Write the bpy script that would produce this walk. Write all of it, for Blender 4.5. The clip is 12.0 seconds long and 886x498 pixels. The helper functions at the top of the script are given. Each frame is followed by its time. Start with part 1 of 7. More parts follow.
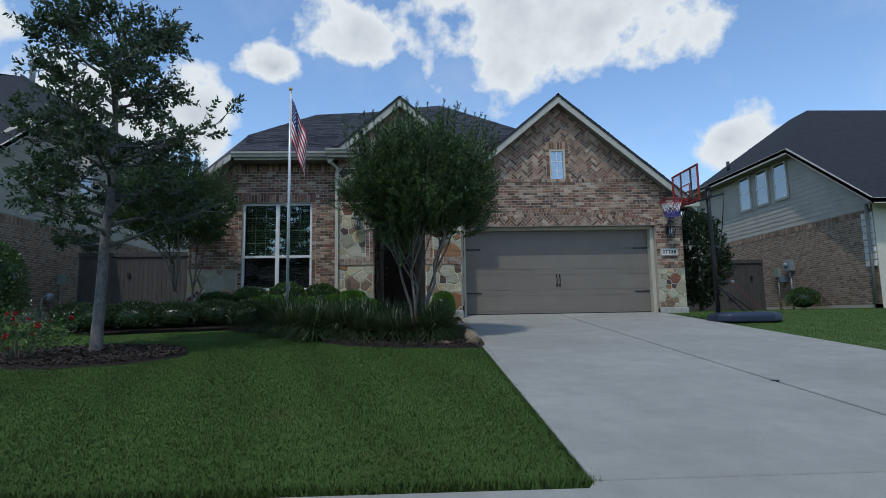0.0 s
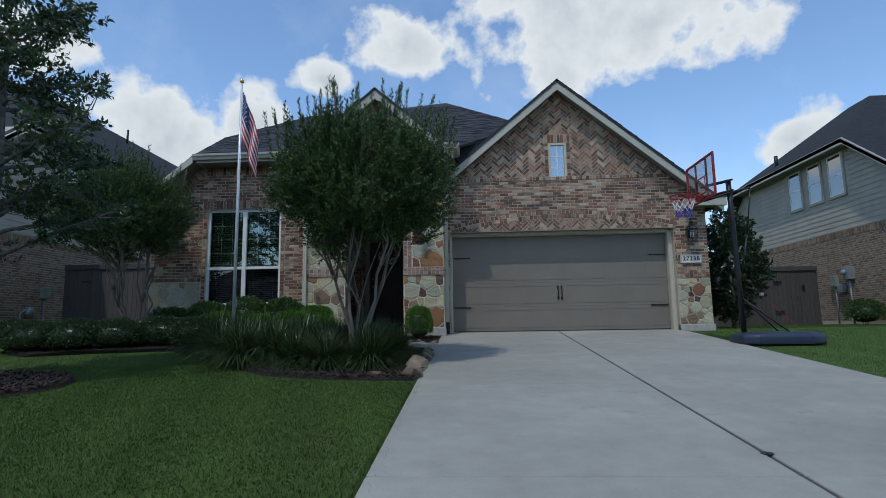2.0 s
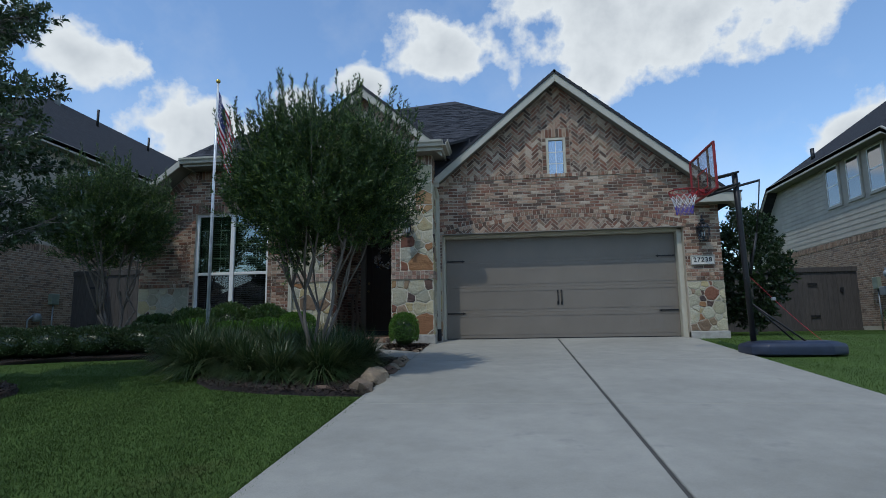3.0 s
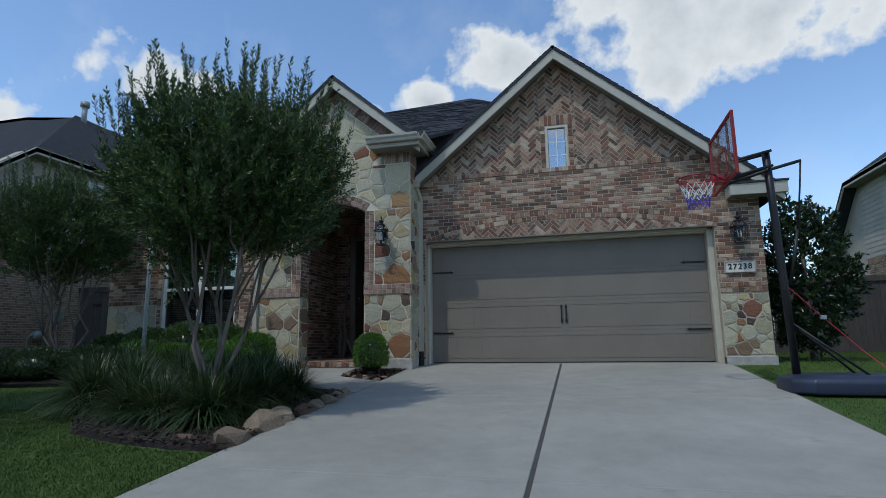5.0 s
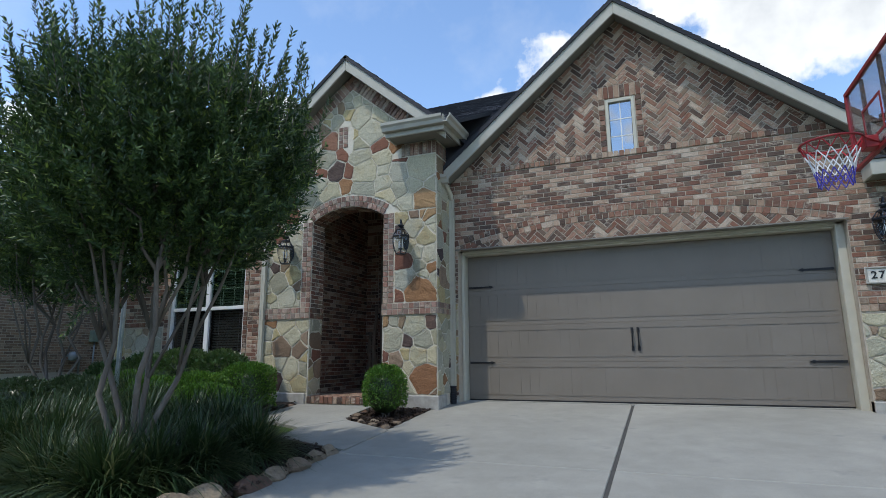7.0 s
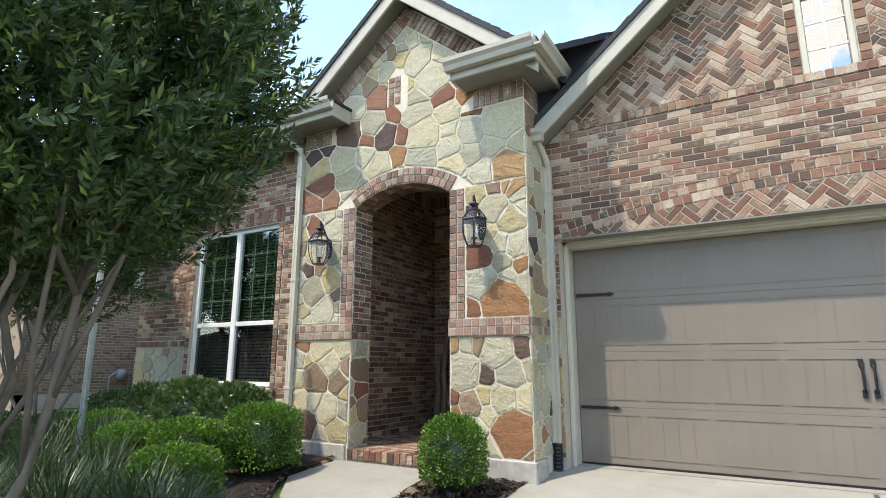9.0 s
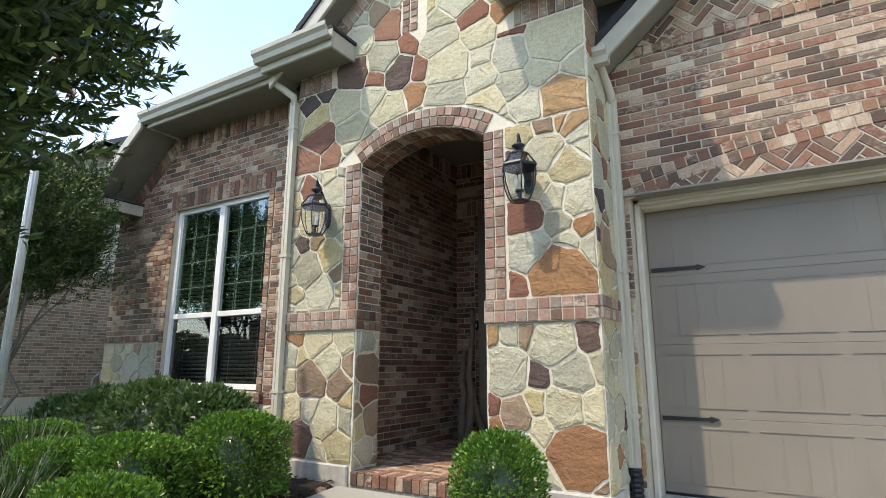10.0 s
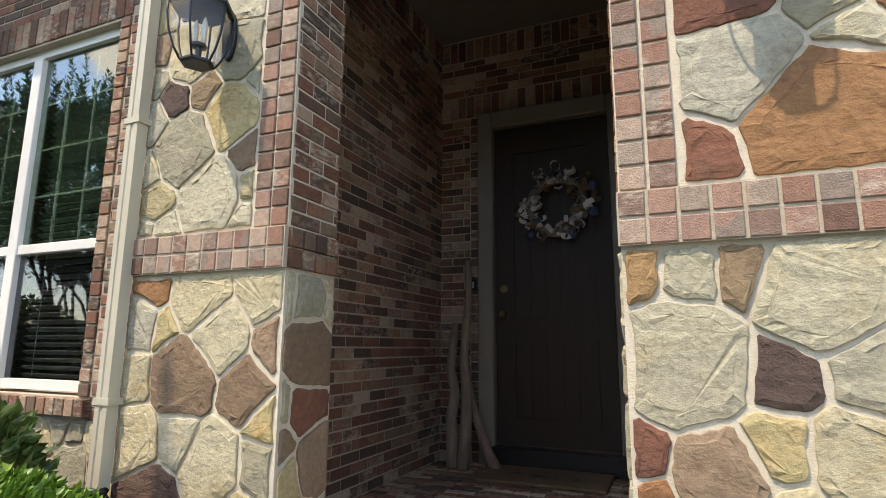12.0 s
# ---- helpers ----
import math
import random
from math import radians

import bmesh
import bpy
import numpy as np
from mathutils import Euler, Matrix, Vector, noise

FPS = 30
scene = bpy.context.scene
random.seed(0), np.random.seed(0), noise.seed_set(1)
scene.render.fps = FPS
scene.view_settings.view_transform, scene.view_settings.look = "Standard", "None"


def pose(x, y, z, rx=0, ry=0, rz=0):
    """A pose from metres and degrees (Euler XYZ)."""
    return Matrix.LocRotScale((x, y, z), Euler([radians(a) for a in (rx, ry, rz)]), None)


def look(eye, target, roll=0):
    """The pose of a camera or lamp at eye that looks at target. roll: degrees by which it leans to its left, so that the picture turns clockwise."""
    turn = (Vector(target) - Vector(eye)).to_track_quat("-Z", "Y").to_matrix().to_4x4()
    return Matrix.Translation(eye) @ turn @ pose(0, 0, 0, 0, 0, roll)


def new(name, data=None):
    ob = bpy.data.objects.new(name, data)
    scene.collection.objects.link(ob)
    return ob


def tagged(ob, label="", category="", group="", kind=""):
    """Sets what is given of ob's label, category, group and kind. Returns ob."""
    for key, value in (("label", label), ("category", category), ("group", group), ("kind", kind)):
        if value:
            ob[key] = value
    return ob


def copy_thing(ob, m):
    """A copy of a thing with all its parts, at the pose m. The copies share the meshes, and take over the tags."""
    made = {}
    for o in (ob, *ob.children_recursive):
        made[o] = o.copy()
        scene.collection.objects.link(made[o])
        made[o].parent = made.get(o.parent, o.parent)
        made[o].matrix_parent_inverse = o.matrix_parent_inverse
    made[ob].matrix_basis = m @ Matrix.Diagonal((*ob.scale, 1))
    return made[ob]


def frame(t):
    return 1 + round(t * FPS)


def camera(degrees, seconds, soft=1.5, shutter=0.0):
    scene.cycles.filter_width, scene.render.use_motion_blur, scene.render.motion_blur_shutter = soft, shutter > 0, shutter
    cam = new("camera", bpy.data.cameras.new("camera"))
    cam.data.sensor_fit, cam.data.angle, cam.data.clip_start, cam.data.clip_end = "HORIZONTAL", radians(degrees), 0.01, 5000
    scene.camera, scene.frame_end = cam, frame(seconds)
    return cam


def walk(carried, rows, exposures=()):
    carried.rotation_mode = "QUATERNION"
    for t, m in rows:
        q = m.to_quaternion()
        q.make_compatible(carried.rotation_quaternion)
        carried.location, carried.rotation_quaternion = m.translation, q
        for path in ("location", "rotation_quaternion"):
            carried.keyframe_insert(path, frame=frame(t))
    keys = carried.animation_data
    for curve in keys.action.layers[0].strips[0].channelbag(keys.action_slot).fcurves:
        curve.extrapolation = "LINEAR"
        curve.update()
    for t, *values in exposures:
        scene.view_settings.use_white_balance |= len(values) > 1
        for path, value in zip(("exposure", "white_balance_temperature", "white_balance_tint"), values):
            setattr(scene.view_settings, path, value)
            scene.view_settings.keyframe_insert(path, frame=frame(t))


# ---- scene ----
cam = camera(77.4, 12.0, soft=0.6)
PATH = [
    (0, (-1.188, -14.394, -0.038), (-1.104, -12.41, 0.204), -1.0),
    (0.5, (-0.898, -13.947, -0.004), (-0.835, -11.966, 0.265), -0.9),
    (1, (-0.555, -13.503, 0.063), (-0.525, -11.522, 0.334), -0.9),
    (1.5, (-0.095, -13.149, 0.121), (-0.118, -11.167, 0.394), -0.9),
    (2, (0.417, -12.8, 0.144), (0.318, -10.821, 0.418), -0.9),
    (2.5, (0.924, -12.477, 0.184), (0.762, -10.503, 0.464), -0.9),
    (3, (1.406, -12.101, 0.209), (1.167, -10.136, 0.496), -0.9),
    (3.2, (1.579, -11.935, 0.221), (1.316, -9.975, 0.517), -0.9),
    (5, (2.734, -10.234, 0.374), (2.263, -8.319, 0.706), -0.8),
    (5.5, (2.88, -9.695, 0.46), (2.373, -7.792, 0.809), -0.6),
    (6, (2.945, -9.242, 0.506), (2.373, -7.36, 0.867), -0.6),
    (6.5, (2.935, -8.705, 0.523), (2.288, -6.851, 0.902), -0.4),
    (7, (2.84, -8.188, 0.645), (2.114, -6.363, 1.024), -0.5),
    (7.2, (2.749, -7.904, 0.631), (1.971, -6.105, 1.031), -0.2),
    (8.8, (1.929, -6.06, 0.953), (0.939, -4.37, 1.355), 0.1),
    (9, (1.766, -5.821, 0.96), (0.778, -4.131, 1.368), 0.1),
    (9.5, (1.333, -5.227, 0.979), (0.314, -3.554, 1.383), 0.1),
    (10, (0.877, -4.666, 0.918), (-0.14, -2.995, 1.333), 0.1),
    (10.5, (0.411, -4.116, 0.908), (-0.602, -2.445, 1.334), 0.1),
    (11, (-0.029, -3.596, 0.906), (-1.021, -1.911, 1.325), 0.2),
    (11.5, (-0.502, -3.115, 0.91), (-1.468, -1.412, 1.313), 0.2),
    (12, (-0.887, -2.639, 0.929), (-1.663, -0.829, 1.277), 0.4),
]
walk(cam, [(t, look(eye, target, roll)) for t, eye, target, roll in PATH], [(0.0, -0.92, 6000, 6), (5.0, -0.98, 6000, 6), (6.3, -0.82, 6050, 7), (7.0, -0.45, 6250, 8), (8.7, 0.7, 7200, 10), (10.5, 0.68, 7500, 12), (12.0, 0.74, 8000, 14)])


# ---------------------------------------------------------------- light
SUN = Vector((0.52, 1.0, -2.1)).normalized()          # the way the sunlight goes
world = bpy.data.worlds.new("world")
scene.world = world
world.use_nodes = True
wn, wl = world.node_tree.nodes, world.node_tree.links


def wnode(kind, **sets):
    n = wn.new(kind)
    for k, v in sets.items():
        n.inputs[k].default_value = v
    return n


def wmath(op, a, b=None, c=None):
    n = wn.new("ShaderNodeMath")
    n.operation = op
    for k, v in enumerate((a, b, c)):
        if v is None:
            continue
        if isinstance(v, (int, float)):
            n.inputs[k].default_value = v
        else:
            wl.new(v, n.inputs[k])
    return n.outputs[0]


sky = wn.new("ShaderNodeTexSky")
sky.sky_type, sky.sun_disc = "NISHITA", False
sky.sun_elevation = math.asin(-SUN.z)
sky.sun_rotation = math.atan2(-SUN.x, -SUN.y)
sky.air_density, sky.dust_density, sky.ozone_density = 1.0, 0.3, 2.2
coord = wn.new("ShaderNodeTexCoord").outputs["Generated"]
# cumulus: soft-edged heaps, broken up by noise; azimuth from north (+y) to the east, height, half width, half height, in degrees
CLOUDS = [(16.5, 29.2, 14.5, 8.6), (6.5, 34.0, 9.0, 6.5), (22.0, 34.0, 9.0, 6.5), (-6.8, 28.0, 6.6, 3.9), (-15.0, 24.4, 3.8, 2.0),
          (-22.5, 19.0, 5.2, 5.2), (-30.0, 17.5, 9.0, 7.0), (30.6, 15.6, 4.6, 3.4), (54.0, 22.0, 7.0, 4.0), (-42.0, 24.0, 6.5, 3.5),
          (-58.0, 18.0, 6.5, 4.5), (-84.0, 28.0, 9.0, 6.0), (80.0, 25.0, 14.0, 9.0), (130.0, 30.0, 18.0, 9.0), (-130.0, 28.0, 16.0, 9.0), (180.0, 32.0, 18.0, 10.0)]
warp = wnode("ShaderNodeTexNoise", Scale=11.0, Detail=9.0, Roughness=0.56)
wl.new(coord, warp.inputs["Vector"])
wisp = wnode("ShaderNodeTexNoise", Scale=3.2, Detail=6.0, Roughness=0.62)
wl.new(coord, wisp.inputs["Vector"])
nearest = None
for az, el, hw, hh in CLOUDS:
    a, e = radians(az), radians(el)
    rot = wn.new("ShaderNodeVectorRotate")
    rot.rotation_type = "Z_AXIS"
    rot.inputs["Angle"].default_value = a
    wl.new(coord, rot.inputs["Vector"])
    rot2 = wn.new("ShaderNodeVectorRotate")
    rot2.rotation_type = "X_AXIS"
    rot2.inputs["Angle"].default_value = -e
    wl.new(rot.outputs[0], rot2.inputs["Vector"])
    sub = wn.new("ShaderNodeVectorMath")
    sub.operation = "SUBTRACT"
    sub.inputs[1].default_value = (0, 1, 0)
    wl.new(rot2.outputs[0], sub.inputs[0])
    mul = wn.new("ShaderNodeVectorMath")
    mul.operation = "MULTIPLY"
    mul.inputs[1].default_value = (1 / math.sin(radians(hw)), 0.9, 1 / math.sin(radians(hh)))
    wl.new(sub.outputs[0], mul.inputs[0])
    ln = wn.new("ShaderNodeVectorMath")
    ln.operation = "LENGTH"
    wl.new(mul.outputs[0], ln.inputs[0])
    nearest = ln.outputs["Value"] if nearest is None else wmath("SMOOTH_MIN", nearest, ln.outputs["Value"], 0.25)
edge = wmath("ADD", nearest, wmath("MULTIPLY", wmath("SUBTRACT", warp.outputs["Fac"], 0.5), 2.3))
heap = wmath("MULTIPLY", wmath("SUBTRACT", 0.86, edge), 3.5)
heap.node.use_clamp = True
veil = wmath("MULTIPLY", wmath("SUBTRACT", wisp.outputs["Fac"], 0.5), 2.2)
veil.node.use_clamp = True
cover = wmath("MAXIMUM", heap, wmath("MULTIPLY", veil, 0.4))
deep = wmath("MULTIPLY", wmath("SUBTRACT", 0.55, edge), 0.9)
deep.node.use_clamp = True
grey = wn.new("ShaderNodeMix")
grey.data_type = "RGBA"
grey.inputs[6].default_value, grey.inputs[7].default_value = (1.0, 1.0, 1.0, 1), (0.52, 0.55, 0.6, 1)
wl.new(deep, grey.inputs[0])
blue = wn.new("ShaderNodeBackground")
blue.inputs["Strength"].default_value = 0.36
wl.new(sky.outputs[0], blue.inputs["Color"])
white = wn.new("ShaderNodeBackground")
white.inputs["Strength"].default_value = 1.5
wl.new(grey.outputs[2], white.inputs["Color"])
both = wn.new("ShaderNodeMixShader")
wl.new(cover, both.inputs[0])
wl.new(blue.outputs[0], both.inputs[1])
wl.new(white.outputs[0], both.inputs[2])
wl.new(both.outputs[0], wn["World Output"].inputs["Surface"])

sun = new("sun", bpy.data.lights.new("sun", "SUN"))
sun.data.energy, sun.data.angle, sun.data.color = 3.3, radians(0.8), (1.0, 0.94, 0.84)
sun.matrix_world = look((0, 0, 30), Vector((0, 0, 30)) + SUN)

# ---------------------------------------------------------------- materials


class Mat:
    """A node material: a Principled shader with small helpers to feed it."""

    def __init__(self, name, rough=0.8, metal=0.0):
        self.m = bpy.data.materials.new(name)
        self.m.use_nodes = True
        self.t = self.m.node_tree
        self.b = self.t.nodes["Principled BSDF"]
        self.b.inputs["Roughness"].default_value, self.b.inputs["Metallic"].default_value = rough, metal
        self.co = self.t.nodes.new("ShaderNodeTexCoord").outputs["Object"]
        self.geo = self.t.nodes.new("ShaderNodeNewGeometry")
        self.pos = self.geo.outputs["Position"]

    def put(self, node, key, v):
        if isinstance(v, (int, float, tuple)):
            node.inputs[key].default_value = v
        else:
            self.t.links.new(v, node.inputs[key])

    def noise(self, scale, detail=4, rough=0.55, stretch=None, where=None):
        n = self.t.nodes.new("ShaderNodeTexNoise")
        n.inputs["Scale"].default_value, n.inputs["Detail"].default_value, n.inputs["Roughness"].default_value = scale, detail, rough
        v = where or self.pos
        if stretch:
            mp = self.t.nodes.new("ShaderNodeMapping")
            mp.inputs["Scale"].default_value = stretch
            self.t.links.new(v, mp.inputs["Vector"])
            v = mp.outputs[0]
        self.t.links.new(v, n.inputs["Vector"])
        return n.outputs["Fac"]

    def ramp(self, fac, stops, mode="LINEAR"):
        n = self.t.nodes.new("ShaderNodeValToRGB")
        n.color_ramp.interpolation = mode
        e = n.color_ramp.elements
        while len(e) < len(stops):
            e.new(0.5)
        for k, (p, c) in enumerate(stops):
            e[k].position = p
            e[k].color = (*c, 1) if len(c) == 3 else c
        self.put(n, "Fac", fac)
        return n.outputs["Color"]

    def mix(self, fac, a, b, mode="MIX"):
        n = self.t.nodes.new("ShaderNodeMix")
        n.data_type, n.blend_type = "RGBA", mode
        self.put(n, 0, fac)
        for k, v in ((6, a), (7, b)):
            self.put(n, k, (*v, 1) if isinstance(v, tuple) and len(v) == 3 else v)
        return n.outputs[2]

    def calc(self, op, a, b=0.0, clamp=False):
        n = self.t.nodes.new("ShaderNodeMath")
        n.operation, n.use_clamp = op, clamp
        self.put(n, 0, a)
        self.put(n, 1, b)
        return n.outputs[0]

    def lot(self):
        """A chance value for each piece, be it an object or an island of a joined mesh."""
        info = self.t.nodes.new("ShaderNodeObjectInfo")
        return self.calc("FRACT", self.calc("ADD", self.calc("MULTIPLY", info.outputs["Random"], 7.31), self.calc("MULTIPLY", self.geo.outputs["Random Per Island"], 5.17)))

    def color(self, v):
        self.put(self.b, "Base Color", (*v, 1) if isinstance(v, tuple) else v)
        return self

    def bump(self, height, strength=0.4, dist=0.01):
        n = self.t.nodes.new("ShaderNodeBump")
        n.inputs["Strength"].default_value, n.inputs["Distance"].default_value = strength, dist
        self.put(n, "Height", height)
        self.t.links.new(n.outputs[0], self.b.inputs["Normal"])
        return self

    def set(self, **kw):
        for k, v in kw.items():
            self.put(self.b, k.replace("_", " "), v)
        return self


def plain(name, c, rough=0.6, metal=0.0, spread=0.18, scale=6.0, bump=0.08):
    """A painted or moulded surface with faint stains and grain."""
    m = Mat(name, rough, metal)
    f = m.noise(scale, 5)
    m.color(m.ramp(f, [(0.3, tuple(v * (1 - spread) for v in c)), (0.7, tuple(min(1, v * (1 + spread)) for v in c))]))
    if bump:
        m.bump(m.noise(120, 3), bump, 0.004)
    return m.m


def brick_material(name, tones, wash):
    m = Mat(name, 0.9)
    lot = m.lot()
    # tones run from dark to light; the light bricks come in drifts
    drift = m.calc("MULTIPLY", m.calc("SUBTRACT", m.noise(1.7, 3, 0.6), 0.5), 0.9)
    base = m.ramp(m.calc("ADD", m.calc("MULTIPLY", lot, 0.94), drift, True), [(k / len(tones), c) for k, c in enumerate(tones)], "CONSTANT")
    grain = m.noise(55, 6, 0.7)
    base = m.mix(0.6, base, m.ramp(grain, [(0.25, (0.22, 0.2, 0.19)), (0.5, (0.5, 0.5, 0.5)), (0.75, (0.82, 0.8, 0.77))]), "OVERLAY")
    # lime smears, on some bricks only
    smear = m.noise(16, 5, 0.7, (1, 1, 2.2))
    fac = m.calc("MULTIPLY", m.calc("MULTIPLY", m.calc("SUBTRACT", smear, 0.47), 5.0, True), m.calc("MULTIPLY", m.calc("SUBTRACT", m.calc("FRACT", m.calc("MULTIPLY", lot, 13.7)), 1 - wash), 2.2, True), True)
    base = m.mix(fac, base, (0.50, 0.42, 0.33))
    m.color(base)
    m.bump(m.calc("ADD", m.calc("MULTIPLY", grain, 0.6), m.noise(190, 2)), 0.6, 0.007)
    return m.m


M_BRICK = brick_material("brick", [(0.085, 0.054, 0.040), (0.115, 0.068, 0.047), (0.14, 0.07, 0.046), (0.17, 0.078, 0.05), (0.15, 0.10, 0.07), (0.205, 0.092, 0.058), (0.235, 0.122, 0.076), (0.215, 0.15, 0.10), (0.29, 0.165, 0.11), (0.33, 0.22, 0.15), (0.38, 0.275, 0.195), (0.44, 0.345, 0.26)], 0.5)
M_BRICK_TRIM = brick_material("trim_brick", [(0.15, 0.085, 0.062), (0.20, 0.13, 0.10), (0.255, 0.14, 0.10), (0.23, 0.18, 0.145), (0.31, 0.19, 0.145), (0.29, 0.225, 0.175), (0.37, 0.275, 0.21)], 0.5)
M_BRICK_LIGHT = brick_material("neighbour_brick", [(0.25, 0.17, 0.115), (0.20, 0.13, 0.085), (0.29, 0.21, 0.15), (0.15, 0.10, 0.07), (0.27, 0.17, 0.11)], 0.25)


def mortar_material(name, c):
    m = Mat(name, 0.95)
    m.color(m.ramp(m.noise(18, 6, 0.7), [(0.3, tuple(v * 0.78 for v in c)), (0.7, c)]))
    m.bump(m.noise(160, 4, 0.7), 0.6, 0.006)
    return m.m


M_MORTAR = mortar_material("mortar", (0.50, 0.43, 0.335))
M_MORTAR_STONE = mortar_material("stone_mortar", (0.66, 0.60, 0.48))


def stone_material(name, tones, stain, rough=0.6):
    """Split field stone of one kind: stained, grained, with a cleft face."""
    m = Mat(name, 0.9)
    base = m.ramp(m.lot(), [(k / len(tones), c) for k, c in enumerate(tones)], "CONSTANT")
    cloud = m.noise(4.2, 7, 0.68)
    base = m.mix(m.calc("MULTIPLY", m.calc("SUBTRACT", cloud, 0.52), 3.6, True), base, stain)
    grain = m.noise(48, 8, 0.72)
    base = m.mix(0.7, base, m.ramp(grain, [(0.22, (0.24, 0.23, 0.22)), (0.5, (0.5, 0.5, 0.5)), (0.78, (0.76, 0.75, 0.72))]), "OVERLAY")
    pits = m.noise(85, 4, 0.8)
    base = m.mix(m.calc("MULTIPLY", m.calc("SUBTRACT", pits, 0.66), 5.0, True), base, tuple(v * 0.3 for v in tones[0]))
    m.color(base)
    cleft = m.noise(4.0, 9, 0.62, (1.0, 1.0, 1.5))
    m.bump(m.calc("ADD", cleft, m.calc("MULTIPLY", grain, 0.2)), rough, 0.05)
    return m.m


M_STONE = stone_material("cream_stone", [(0.44, 0.40, 0.275), (0.40, 0.375, 0.27), (0.47, 0.41, 0.265), (0.37, 0.345, 0.25), (0.43, 0.40, 0.295)], (0.40, 0.32, 0.17))
STONES = {"c": M_STONE,
          "g": stone_material("grey_green_stone", [(0.32, 0.305, 0.225), (0.36, 0.345, 0.27), (0.29, 0.27, 0.19), (0.34, 0.31, 0.205)], (0.25, 0.215, 0.14)),
          "y": stone_material("ochre_stone", [(0.42, 0.345, 0.18), (0.36, 0.31, 0.18), (0.40, 0.36, 0.24)], (0.36, 0.225, 0.075)),
          "o": stone_material("orange_stone", [(0.27, 0.14, 0.062), (0.31, 0.19, 0.09), (0.25, 0.12, 0.055)], (0.21, 0.10, 0.045)),
          "r": stone_material("rust_stone", [(0.20, 0.085, 0.05), (0.235, 0.115, 0.07), (0.165, 0.07, 0.045)], (0.13, 0.07, 0.05)),
          "t": stone_material("tan_stone", [(0.23, 0.165, 0.10), (0.27, 0.19, 0.125), (0.20, 0.135, 0.085)], (0.155, 0.10, 0.065)),
          "d": stone_material("dark_stone", [(0.085, 0.056, 0.046), (0.115, 0.07, 0.052), (0.07, 0.05, 0.046)], (0.05, 0.036, 0.032), 0.8)}


def rock_material():
    m = Mat("sandstone", 0.9)
    base = m.ramp(m.lot(), [(0.0, (0.16, 0.115, 0.08)), (0.35, (0.25, 0.195, 0.135)), (0.7, (0.12, 0.07, 0.05)), (1.0, (0.29, 0.24, 0.17))])
    g = m.noise(30, 7, 0.7)
    m.color(m.mix(0.8, base, m.ramp(g, [(0.25, (0.28, 0.28, 0.27)), (0.75, (0.74, 0.73, 0.7))]), "OVERLAY"))
    m.bump(m.calc("ADD", m.noise(9, 8, 0.7), g), 0.8, 0.03)
    return m.m


M_ROCK = rock_material()


def concrete_material():
    m = Mat("concrete", 0.85)
    big = m.noise(0.55, 6, 0.6)
    mid = m.noise(4.0, 6, 0.65)
    fine = m.noise(90, 4, 0.7)
    c = m.ramp(big, [(0.3, (0.232, 0.224, 0.194)), (0.7, (0.318, 0.306, 0.268))])
    c = m.mix(0.35, c, m.ramp(mid, [(0.3, (0.36, 0.36, 0.35)), (0.68, (0.6, 0.6, 0.58))]), "OVERLAY")
    c = m.mix(0.4, c, m.ramp(fine, [(0.3, (0.4, 0.4, 0.4)), (0.7, (0.6, 0.6, 0.6))]), "OVERLAY")
    spots = m.noise(2.3, 3, 0.8)
    c = m.mix(m.calc("MULTIPLY", m.calc("SUBTRACT", spots, 0.62), 5, True), c, (0.2, 0.195, 0.18))
    m.color(c)
    m.bump(m.noise(240, 3, 0.7), 0.25, 0.004)
    return m.m


M_CONC = concrete_material()
M_JOINT = plain("joint_filler", (0.06, 0.058, 0.052), 0.95)
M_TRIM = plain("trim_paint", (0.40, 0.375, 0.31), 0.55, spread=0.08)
M_TRIM_PALE = plain("frame_paint", (0.47, 0.44, 0.35), 0.5, spread=0.07)
M_WHITE = plain("white_vinyl", (0.72, 0.72, 0.7), 0.4, spread=0.04)
# half-value trim paint: eave and porch shade in the colour; also lintel and pipe
M_TRIM_SHADED = plain("shaded_trim_paint", (0.2, 0.185, 0.155), 0.7, spread=0.08)


def garage_material():
    m = Mat("garage_paint", 0.5)
    c = m.ramp(m.noise(1.5, 5), [(0.3, (0.172, 0.147, 0.117)), (0.7, (0.2, 0.172, 0.138))])
    m.color(c)
    m.bump(m.noise(60, 4, 0.6, (6, 6, 0.7)), 0.25, 0.004)
    return m.m


M_DOOR = garage_material()


def shingle_material():
    m = Mat("shingle", 0.95)
    lot = m.lot()
    c = m.ramp(lot, [(0, (0.022, 0.023, 0.028)), (0.4, (0.034, 0.035, 0.042)), (0.75, (0.05, 0.05, 0.057)), (1, (0.028, 0.028, 0.033))])
    c = m.mix(0.5, c, m.ramp(m.noise(70, 5, 0.75), [(0.3, (0.35, 0.35, 0.35)), (0.7, (0.65, 0.65, 0.66))]), "OVERLAY")
    m.color(c)
    m.bump(m.noise(220, 2), 0.5, 0.006)
    return m.m


M_ROOF = shingle_material()


def siding_material():
    m = Mat("siding", 0.75)
    m.color(m.ramp(m.noise(2.0, 6, 0.6), [(0.3, (0.33, 0.295, 0.24)), (0.7, (0.41, 0.37, 0.305))]))
    m.bump(m.noise(40, 4, 0.6, (1, 0.15, 3)), 0.2, 0.003)
    return m.m


